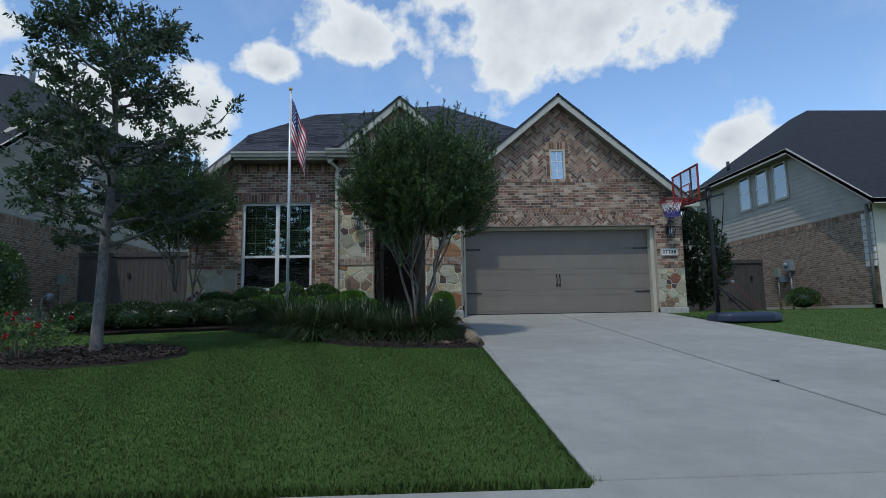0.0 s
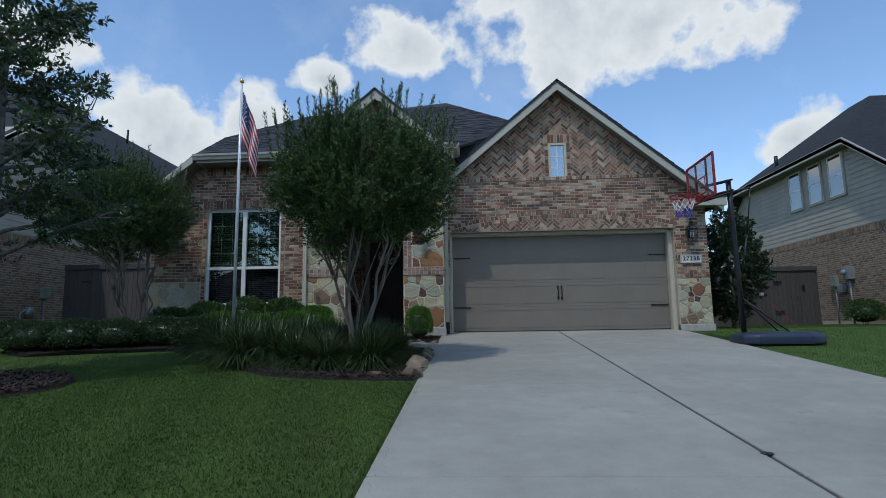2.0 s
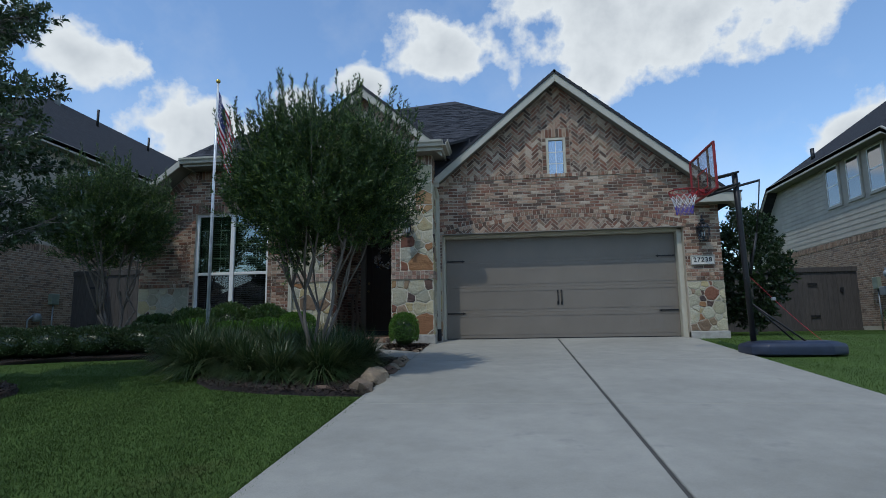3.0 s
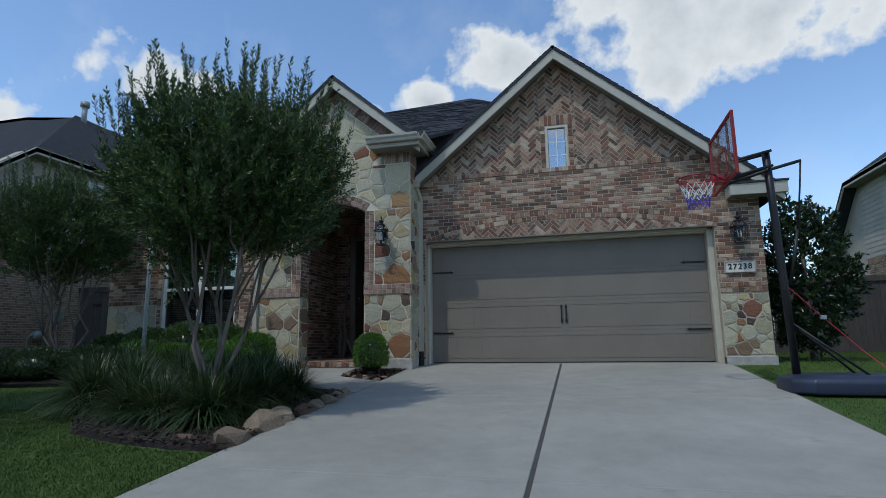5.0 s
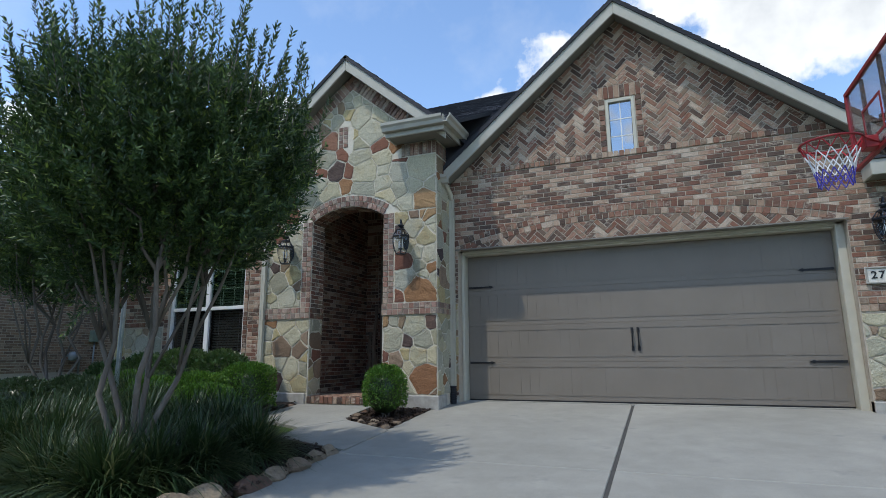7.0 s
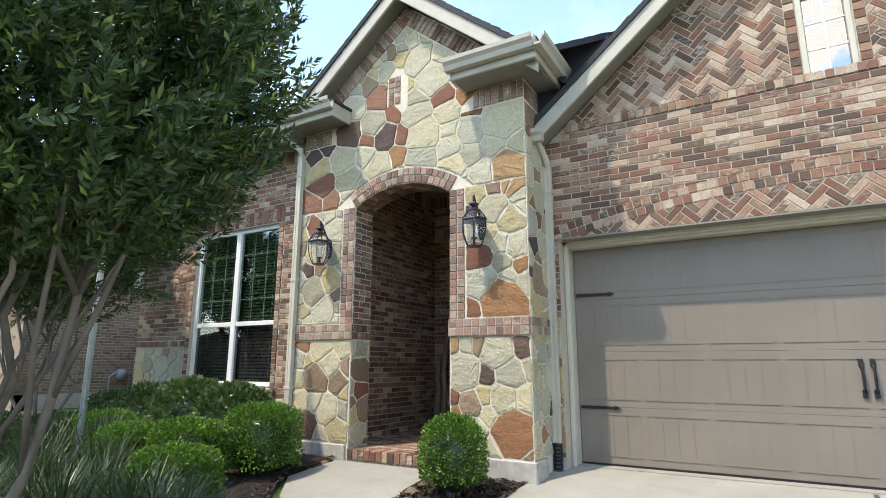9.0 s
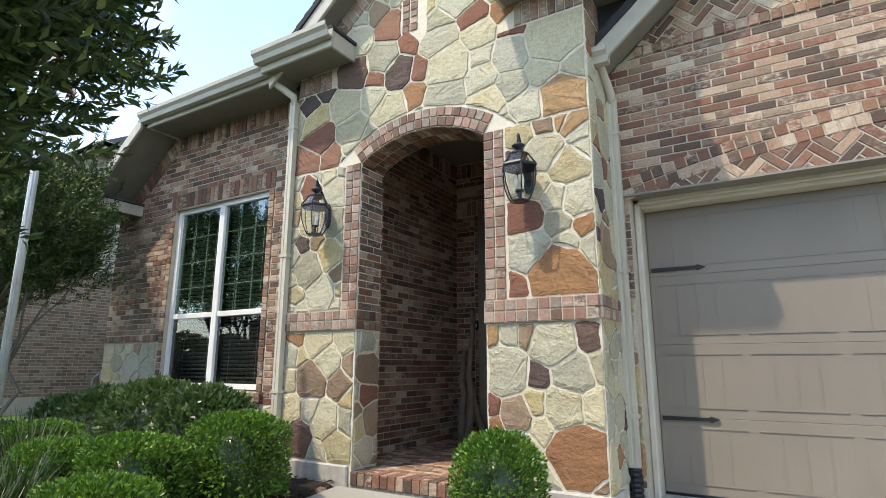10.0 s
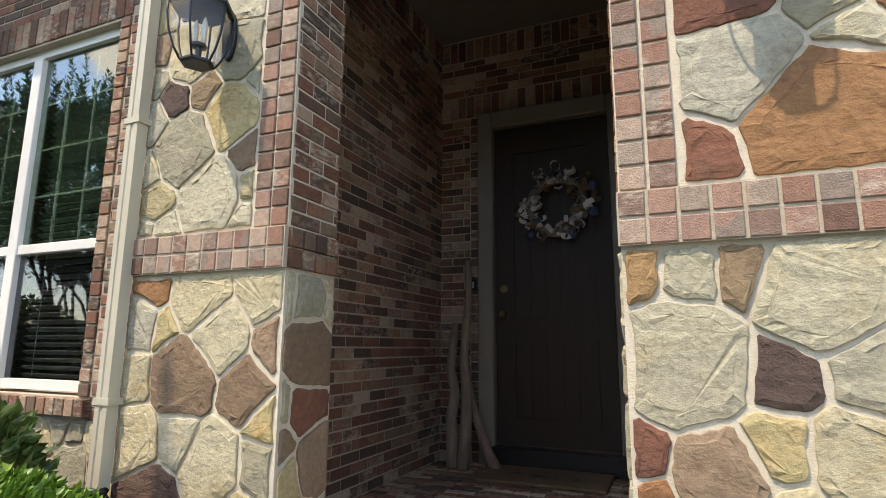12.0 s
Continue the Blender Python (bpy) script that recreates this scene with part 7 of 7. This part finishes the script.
    tube("pipe", M_GREY, [(-12.0, 1.9, 0.1), (-12.0, 1.9, 0.65), (-11.95, 2.0, 0.75), (-11.95, 2.25, 0.75), (-12.0, 2.35, 0.65), (-12.0, 2.35, 0.1)], 0.025, h)
    bm = bmesh.new()
    add_lathe(bm, [(0.02, -0.13), (0.11, -0.1), (0.12, 0.0), (0.1, 0.09), (0.02, 0.12)], (-11.93, 2.12, 0.72), 12)
    obj("meter_body", bm, M_GREY, h, smooth=True)


left_house()


def fence(x0, x1, y, z0, z1, gate=None, label=""):
    f = thing("fence", label, "fence", "side-yard fences")
    for z in (z0 + 0.3, (z0 + z1) / 2, z1 - 0.3):
        box("rail", M_FENCE, x0, y + 0.022, z - 0.045, x1, y + 0.06, z + 0.045, f)
    box("cap_board", M_FENCE, x0, y - 0.04, z1 - 0.13, x1, y - 0.002, z1 + 0.02, f, bev=0.004)
    x, k = x0, 0
    rnd = random.Random(int(x0 * 10))
    while x < x1:
        w = min(0.14, x1 - x)
        top = z1 + rnd.uniform(-0.012, 0.012)
        box("picket", M_FENCE, x + 0.002, y + rnd.uniform(0, 0.004), z0 + rnd.uniform(0, 0.03), x + w - 0.003, y + 0.02, top, f)
        x += 0.142
    for x in (x0 + 0.05, (x0 + x1) / 2, x1 - 0.05):
        box("post", M_FENCE, x - 0.045, y + 0.062, z0 - 0.2, x + 0.045, y + 0.15, z1, f)
    box("kickboard", M_FENCE, x0, y - 0.03, z0 - 0.12, x1, y - 0.004, z0 + 0.06, f)
    if gate:
        for z in (z0 + 0.45, z1 - 0.5):
            box("gate_hinge", M_BLACK, gate - 0.02, y - 0.045, z - 0.03, gate + 0.25, y - 0.03, z + 0.03, f)
        box("gate_latch", M_BLACK, gate + 0.9, y - 0.05, z1 - 0.75, gate + 1.0, y - 0.03, z1 - 0.62, f)


fence(6.9, 12.05, 6.4, -0.02, 1.92, 10.6, "weathered grey-brown cedar fence with a gate to the side yard")
fence(-11.8, -6.95, 3.2, 0.05, 2.1, -11.2, "weathered dark cedar fence between the two houses")



# ---------------------------------------------------------------- across the street, behind the walker: unseen stand-ins, added to darken window reflections


def opposite_stand_in(x, y, w, d, h):
    t = thing("opposite_house", "unseen plain house, added to hide the bright horizon from window panes", "house", "houses across the street", at=(x, y, -1.0))
    box("wall", M_BRICK_LIGHT, -w / 2, -d / 2, -0.2, w / 2, d / 2, h, t)
    bm = bmesh.new()
    vs = [bm.verts.new(p) for p in ((-w / 2 - 0.4, -d / 2 - 0.4, h), (w / 2 + 0.4, -d / 2 - 0.4, h), (w / 2 + 0.4, d / 2 + 0.4, h), (-w / 2 - 0.4, d / 2 + 0.4, h), (-w / 4, 0, h + 3.2), (w / 4, 0, h + 3.2))]
    for f in ((0, 1, 5, 4), (1, 2, 5), (2, 3, 4, 5), (3, 0, 4), (3, 2, 1, 0)):
        bm.faces.new([vs[k] for k in f])
    obj("roof", bm, M_ROOF, t)


for x in (-34, -17, 1, 19, 36):
    opposite_stand_in(x, -36, 13, 11, 3.2 if x % 2 else 5.6)
# unseen copies of the oak, added for the panes to mirror
for k, (x, y, s) in enumerate(((-24, -26, 1.3), (-9, -25, 1.35), (-4, -27, 1.2), (6, -26, 1.3), (13, -25, 1.1), (27, -26, 1.3))):
    copy_thing(OAK, Matrix.Translation((x, y, -1.0)) @ Matrix.Rotation(k * 1.3, 4, "Z") @ Matrix.Diagonal((s, s, s, 1)))

# added dark sheet with a ragged top, hides the bright horizon from the panes
tops = [(-220 + 4 * k, 5.5 + 2.5 * noise.noise(Vector((k * 0.37, 2.0, 0)))) for k in range(111)]
tagged(prism("backdrop", M_LEAF_MAG, [(-220, -62, -1.2)] + [(x, -62, z) for x, z in tops] + [(220, -62, -1.2)], (0, -1, 0)), "unseen dark sheet with a treetop outline, added to darken window reflections", "trees", kind="structure")
# ---------------------------------------------------------------- masonry laid on the walls


def lay_garage():
    w = Pieces(wall_garage, frontal(GY), "brick", M_BRICK)
    cx, cz = ARCH_C

    def over_arch(poly):
        mx = sum(p[0] for p in poly) / len(poly)
        if mx < -0.1 or mx > 5.05:
            return poly
        a = math.asin(max(-1, min(1, (mx - cx) / ARCH_R)))
        nx, nz = math.sin(a), math.cos(a)
        return cut(poly, nx, nz, nx * cx + nz * cz + ARCH_R + 0.006)

    slope = 1 / math.hypot(1, PITCH)
    drop = 0.165                     # wall top lies this far under the fascia's top
    band = 0.2 / slope
    top = lambda x: APEX_Z - drop - PITCH * abs(x - APEX_X)
    # field below the string course
    xr, xl = 5.7, -0.2
    field = [(xl, 2.35), (xr, 2.35), (xr, top(xr)), (xr - 0.6, top(xr - 0.6)), (APEX_X + (top(APEX_X) - 3.41) / PITCH, 3.41), (APEX_X - (top(APEX_X) - 3.41) / PITCH, 3.41), (xl, top(xl))]
    running(w, field, 2.33, None, over_arch)
    running(w, rect(4.985, 1.285, 5.7, 2.35), 1.285 - 0.0, phase=0.03)
    running(w, rect(-0.2, 1.43, -0.054, 2.24), 1.43)
    # rowlock string course, window surround, soldiers along the gable edges
    e = (top(APEX_X) - 3.5) / PITCH
    row_of(w, (APEX_X - e, 3.41), (APEX_X + e, 3.41), 0.065, 0.09, 0.012)
    for a, b in (((xl, top(xl)), (APEX_X, top(APEX_X))), ((APEX_X, top(APEX_X)), (xr, top(xr)))):
        row_of(w, a, b, 0.065, 0.2, 0.004, [(xl, 2.4), (xr, 2.4), (xr, 5.6), (APEX_X, 5.6), (xl, 5.6)] if a[0] < 1 else [(APEX_X, 2.4), (xr, 2.4), (xr, 5.6), (APEX_X, 5.6)])
    for x in (2.175, 2.68):
        row_of(w, (x + 0.09, 3.505), (x + 0.09, 4.3), 0.065, 0.09, 0.006)
    row_of(w, (2.175, 4.3), (2.77, 4.3), 0.065, 0.2, 0.005)
    # herringbone in the gable and under the arch
    under = lambda x: top(x)
    herringbone(w, [(APEX_X - (top(APEX_X) - 3.51) / PITCH, 3.505), (2.172, 3.505), (2.172, under(2.172))])
    herringbone(w, [(2.773, 3.505), (APEX_X + (top(APEX_X) - 3.51) / PITCH, 3.505), (2.773, under(2.773))])
    herringbone(w, [(2.172, 4.505), (2.773, 4.505), (2.773, under(2.773)), (APEX_X, under(APEX_X)), (2.172, under(2.172))])
    inner, _, _ = arc_points(-0.08, 5.03, 2.26, 0.26, 20)
    herringbone(w, ([(-0.08, 2.258), (5.03, 2.258)] + inner[::-1][1:-1]))
    arch_rows(w, -0.08, 5.03, 2.2, 0.325, 2, 0.075, 0.092, 0.004)
    row_of(w, (4.985, 1.11), (5.7, 1.11), 0.075, 0.085, 0.01)
    row_of(w, (4.985, 1.195), (5.7, 1.195), 0.075, 0.085, 0.01)
    w.done(lambda u, v: u < 2.6 and v < 4.0)
    s = Pieces(wall_garage, frontal(GY), "stone", M_STONE, 0.006, 0.003, 0.007)
    rubble(s, rect(4.985, 0.095, 5.7, 1.1), 0.27, 5)
    rubble(s, rect(-0.17, 0.06, -0.054, 1.42), 0.3, 6)
    s.done()
    side = Pieces(wall_porch_side, facing_east(-0.17), "stone", M_STONE, 0.006, 0.003, 0.007)
    rubble(side, rect(PY, 0.1, GY, 3.62), 0.3, 8)
    side.done()
    sb = Pieces(wall_porch_side, facing_east(-0.17), "brick", M_BRICK_TRIM)
    row_of(sb, (PY, 3.64), (GY, 3.64), 0.065, 0.2)
    row_of(sb, (PY - 0.012, 1.24), (GY, 1.24), 0.075, 0.085, 0.016)
    row_of(sb, (PY - 0.012, 1.325), (GY, 1.325), 0.075, 0.085, 0.016)
    sb.done()


# the stones one would know again, on the porch front: middle, radius and kind
PIER_EAST_LOW = [(-1, 1.17, 0.06, "o"), (-0.86, 1.16, 0.07, "c"), (-0.72, 1.16, 0.06, "t"), (-0.52, 1.09, 0.16, "c"), (-0.24, 1.13, 0.1, "d"), (-0.9, 0.89, 0.17, "c"), (-0.64, 0.86, 0.04, "d"), (-0.39, 0.88, 0.13, "g"), (-1.03, 0.63, 0.05, "r"),
                 (-0.81, 0.58, 0.11, "t"), (-0.67, 0.65, 0.07, "y"), (-0.46, 0.64, 0.13, "y"), (-0.25, 0.65, 0.07, "c"), (-0.36, 0.33, 0.2, "o"), (-1, 0.49, 0.05, "o"), (-0.82, 0.33, 0.14, "c")]
PIER_WEST_LOW = [(-3.05, 1.17, 0.05, "o"), (-2.77, 1.13, 0.15, "c"), (-2.44, 1.16, 0.1, "c"), (-3.11, 1.02, 0.08, "g"), (-2.67, 0.98, 0.14, "c"), (-2.84, 0.8, 0.16, "t"), (-2.49, 0.75, 0.09, "t"), (-3.09, 0.52, 0.13, "c"),
                 (-2.84, 0.55, 0.08, "c"), (-2.64, 0.45, 0.14, "c"), (-2.41, 0.46, 0.09, "g"), (-2.98, 0.27, 0.16, "d"), (-2.5, 0.24, 0.13, "y")]
PIER_EAST = [(-0.52, 2.76, 0.08, "t"), (-0.41, 2.77, 0.05, "o"), (-0.75, 2.71, 0.12, "y"), (-0.29, 2.71, 0.06, "o"), (-0.84, 2.51, 0.06, "d"), (-0.54, 2.52, 0.13, "c"), (-0.35, 2.37, 0.13, "y"), (-0.3, 2.12, 0.12, "c"), (-0.71, 2.01, 0.14, "r"),
             (-0.44, 2.15, 0.09, "c"), (-0.69, 1.78, 0.16, "g"), (-0.25, 1.9, 0.05, "o"), (-0.38, 1.81, 0.05, "c"), (-0.46, 1.57, 0.21, "o"), (-0.82, 1.5, 0.07, "r")]
PIER_WEST = [(-2.98, 2.63, 0.11, "r"), (-2.62, 2.54, 0.13, "c"), (-2.95, 1.82, 0.16, "g"), (-2.68, 1.95, 0.13, "y"), (-3.1, 1.58, 0.08, "y"), (-2.77, 1.57, 0.16, "c"), (-3.04, 2.08, 0.06, "d"), (-2.95, 2.3, 0.14, "c"), (-2.65, 2.25, 0.13, "g")]
OVER_ARCH = [(-0.77, 3.43, 0.17, "g"), (-0.4, 3.5, 0.27, "c"), (-0.24, 3.2, 0.11, "y"), (-0.37, 2.97, 0.14, "o"), (-0.52, 3.24, 0.12, "c"), (-1.73, 3.31, 0.08, "o"), (-1.43, 3.22, 0.19, "g"), (-1.05, 3.28, 0.12, "c"), (-0.8, 3.14, 0.13, "g"), (-2.55, 3.43, 0.17, "y"),
             (-2.21, 3.42, 0.11, "c"), (-3.03, 3.54, 0.1, "d"), (-2.93, 3.34, 0.14, "y"), (-2.87, 3.16, 0.15, "r"), (-2.47, 3.16, 0.15, "g"), (-2.01, 3.23, 0.16, "y"), (-1, 3.04, 0.16, "c"), (-0.7, 2.95, 0.11, "c"), (-3.02, 2.9, 0.12, "r"), (-2.71, 2.89, 0.12, "r"), (-2.47, 2.94, 0.07, "c"), (-2.53, 2.84, 0.05, "g"), (-0.9, 2.93, 0.06, "c"), (-0.85, 2.84, 0.05, "g")]
GABLE = [(-1.46, 4.43, 0.17, "c"), (-1.32, 4.41, 0.04, "d"), (-1.15, 4.39, 0.14, "c"), (-1.27, 4.18, 0.22, "c"), (-2.1, 4.45, 0.06, "y"), (-2.18, 4.34, 0.09, "t"), (-1.94, 4.44, 0.1, "c"), (-2.01, 4.1, 0.14, "r"), (-1.48, 3.97, 0.13, "g"), (-1.12, 3.9, 0.13, "r"),
         (-0.85, 3.87, 0.1, "o"), (-0.89, 4.07, 0.1, "y"), (-0.74, 3.67, 0.12, "r"), (-1.48, 3.77, 0.17, "c"), (-1.08, 3.72, 0.14, "c"), (-1.83, 3.85, 0.07, "r"), (-2.09, 3.79, 0.17, "g"), (-2.44, 4.08, 0.14, "c"), (-2.47, 3.72, 0.16, "d"), (-1.94, 3.61, 0.16, "d"),
         (-1.66, 3.56, 0.08, "r"), (-2.16, 3.61, 0.11, "r"), (-1.4, 3.51, 0.21, "c"), (-1.06, 3.5, 0.08, "c"), (-2.85, 3.68, 0.09, "d")]


def lay_porch():
    for x0, x1 in ((-3.2, -2.325), (-1.05, -0.2)):
        box("belt_bed", M_MORTAR, x0, PY - 0.024, 1.237, x1, PY - 0.001, 1.407, wall_porch)
    b = Pieces(wall_porch, frontal(PY), "brick", M_BRICK_TRIM, 0.007)
    arch_rows(b, -2.33, -1.045, 2.78, 0.19, 2, 0.07, 0.09, 0.004)
    for z in (1.235, 1.322):
        row_of(b, (-3.2, z), (-2.325, z), 0.075, 0.087, 0.022)
        row_of(b, (-1.05, z), (-0.17, z), 0.075, 0.087, 0.022)
    for x in (-2.33, -2.42):
        row_of(b, (x, 1.41), (x, 2.79), 0.07, 0.088, 0.003)
    for x in (-0.867, -0.957):
        row_of(b, (x, 1.41), (x, 2.79), 0.07, 0.088, 0.003)
    # brick edging under the rakes, and the little cross of headers
    for a, c in (((-3.2, 3.98), (PORCH_X, 5.22)), ((PORCH_X, 5.22), (-0.17, 4.0))):
        row_of(b, a, c, 0.065, -0.2, 0.006)
    for x in (-1.80, -1.71):
        row_of(b, (x, 3.97), (x, 4.33), 0.062, 0.085, 0.003)
    row_of(b, (-0.75, 3.66), (-0.17, 3.66), 0.065, 0.2, 0.004)
    row_of(b, (-3.2, 3.66), (-2.75, 3.66), 0.065, 0.2, 0.004)
    b.done()
    s = Pieces(wall_porch, frontal(PY), "stone", M_STONE, 0.006, 0.003, 0.007)
    cx, cz = P_C
    ring = P_R + 0.186

    def off_arch(poly):
        mx, mz = sum(p[0] for p in poly) / len(poly), sum(p[1] for p in poly) / len(poly)
        if mz < 2.7 or mx < -2.6 or mx > -0.8:
            if -2.52 < mx < -0.9:
                poly = cut(poly, 0, 1, 2.8)
            return poly
        d = math.hypot(mx - cx, mz - cz)
        nx, nz = (mx - cx) / d, (mz - cz) / d
        return cut(poly, nx, nz, nx * cx + nz * cz + ring)

    def top_trim(poly):
        poly = off_arch(poly)
        if len(poly) < 3:
            return poly
        mx, mz = sum(p[0] for p in poly) / len(poly), sum(p[1] for p in poly) / len(poly)
        if mx > -0.76 or mx < -2.74:
            poly = cut(poly, 0, -1, -3.655)
        elif 3.9 < mz < 4.4 and -2.1 < mx < -1.3:
            poly = cut(poly, 1, 0, -1.625) if mx > -1.715 else cut(poly, -1, 0, 1.895)
        return poly

    rubble(s, rect(-3.2, 0.105, -2.335, 1.23), 0.36, 21, None, PIER_WEST_LOW)
    rubble(s, rect(-1.04, 0.105, -0.17, 1.23), 0.36, 25, None, PIER_EAST_LOW)
    rubble(s, rect(-3.2, 1.415, -2.515, 2.8), 0.33, 23, None, PIER_WEST)
    rubble(s, rect(-0.86, 1.415, -0.17, 2.8), 0.33, 31, None, PIER_EAST)
    rubble(s, [(-3.2, 2.8), (-0.17, 2.8), (-0.17, 3.72), (PORCH_X, 4.96), (-3.2, 3.77)], 0.33, 47, top_trim, OVER_ARCH + GABLE)
    s.done()
    # the reveals of the opening
    j = Pieces(wall_porch, facing_east(-2.33), "brick", M_BRICK)
    running(j, rect(PY + 0.01, 1.41, PY + 0.34, 2.8), 1.41)
    row_of(j, (PY, 1.235), (PY + 0.34, 1.235), 0.075, 0.087, 0.014)
    row_of(j, (PY, 1.322), (PY + 0.34, 1.322), 0.075, 0.087, 0.014)
    j.done()
    js = Pieces(wall_porch, facing_east(-2.33), "stone", M_STONE, 0.006, 0.003, 0.007)
    rubble(js, rect(PY + 0.005, 0.07, PY + 0.34, 1.23), 0.3, 14, None, [(-0.7, 1.13, 0.1, "g"), (-0.68, 0.9, 0.14, "t"), (-0.7, 0.68, 0.09, "r"), (-0.62, 0.45, 0.12, "t"), (-0.78, 0.4, 0.08, "y"), (-0.7, 0.2, 0.1, "c")])
    js.done()
    k = Pieces(wall_porch, facing_west(-1.045), "brick", M_BRICK)
    running(k, rect(-(PY + 0.34), 1.41, -(PY + 0.01), 2.8), 1.41)
    k.done()
    ks = Pieces(wall_porch, facing_west(-1.045), "stone", M_STONE, 0.006, 0.003, 0.007)
    rubble(ks, rect(-(PY + 0.34), 0.07, -(PY + 0.005), 1.23), 0.25, 15)
    ks.done()
    # soffit of the arch, brick by brick
    a0 = math.asin((2.33 - 1.045) / 2 / P_R)
    n = 20
    for q in range(n):
        a = -a0 + 2 * a0 * (q + 0.5) / n
        for r in range(2):
            v0, v1 = PY + 0.006 + r * 0.168, PY + 0.158 + r * 0.168
            bm = bmesh.new()
            half = a0 * P_R / n - 0.005
            add_box(bm, -half, v0, -0.004, half, v1, 0.008, Matrix.Translation((cx + P_R * math.sin(a), 0, cz + P_R * math.cos(a))) @ Matrix.Rotation(a, 4, "Y") @ Matrix.Rotation(math.pi, 4, "Z") @ Matrix.Diagonal((1, -1, -1, 1)))
            obj("brick", bm, M_BRICK, wall_porch)


def lay_wing():
    w = Pieces(wall_wing, frontal(WY), "brick", M_BRICK)
    running(w, rect(-6.9, 1.3, WX0 - 0.1, 2.86), 1.3)
    running(w, rect(WX1 + 0.1, 0.53, -3.2, 2.86), 0.53)
    running(w, [(-6.72, 2.86), (-3.2, 2.86), (-3.2, 3.66), (-5.72, 3.66)], 2.86, lambda x, z: not (WX0 - 0.12 < x < WX1 + 0.12 and z < 3.08))
    row_of(w, (WX0 - 0.1, 2.87), (WX1 + 0.1, 2.87), 0.065, 0.2, 0.005)
    for x in (WX0, WX1 + 0.095):
        row_of(w, (x, 0.65), (x, 2.87), 0.066, 0.09, 0.008)
    row_of(w, (WX0 - 0.12, 0.55), (WX1 + 0.12, 0.55), 0.066, 0.1, 0.045)
    row_of(w, (-5.66, 3.66), (-3.2, 3.66), 0.066, 0.2, 0.004)
    row_of(w, (-6.9, 2.92), (-5.75, 3.86), 0.066, -0.2, 0.012)
    row_of(w, (-6.9, 1.21), (WX0 - 0.1, 1.21), 0.066, 0.085, 0.02)
    w.done(lambda u, v: u > -5.9)
    s = Pieces(wall_wing, frontal(WY), "stone", M_STONE, 0.006, 0.003, 0.007)
    rubble(s, rect(-6.9, -0.1, WX0 - 0.12, 1.2), 0.3, 61)
    rubble(s, rect(WX0 - 0.1, -0.1, -3.2, 0.53), 0.26, 62)
    s.done()


def lay_passage():
    w = Pieces(wall_passage, facing_east(-2.72), "brick", M_BRICK)
    running(w, rect(PY + 0.34, 0.05, 1.6, 3.4), 0.05)
    row_of(w, (PY + 0.34, 3.41), (1.6, 3.41), 0.065, 0.2)
    w.done(lambda u, v: v < 2.6)
    e = Pieces(wall_entry, frontal(1.6), "brick", M_BRICK)
    running(e, rect(-2.72, 0.05, -2.46, 2.87), 0.05)
    row_of(e, (-2.365, 0.05), (-2.365, 2.87), 0.066, 0.09)
    running(e, rect(-2.72, 3.08, -0.75, 3.4), 3.08)
    row_of(e, (-2.72, 2.875), (-0.75, 2.875), 0.065, 0.2)
    row_of(e, (-2.72, 3.41), (-0.75, 3.41), 0.065, 0.2)
    e.done()
    f = Pieces(porch_floor, lying(0.045), "paver", M_BRICK, 0.014)
    row_of(f, (-2.33, -0.89), (-1.08, -0.89), 0.068, 0.2, 0.0)
    running(f, rect(-2.7, -0.69, -0.76, 1.5), -0.69)
    f.done()
    g = Pieces(porch_floor, frontal(-0.875), "paver", M_BRICK, 0.012)
    row_of(g, (-2.33, -0.05), (-1.08, -0.05), 0.068, 0.105)
    g.done()
    box("step_bed", M_MORTAR, -2.33, -0.875, -0.25, -1.08, -0.832, 0.044, porch_floor)


lay_garage()
lay_porch()
lay_wing()
lay_passage()
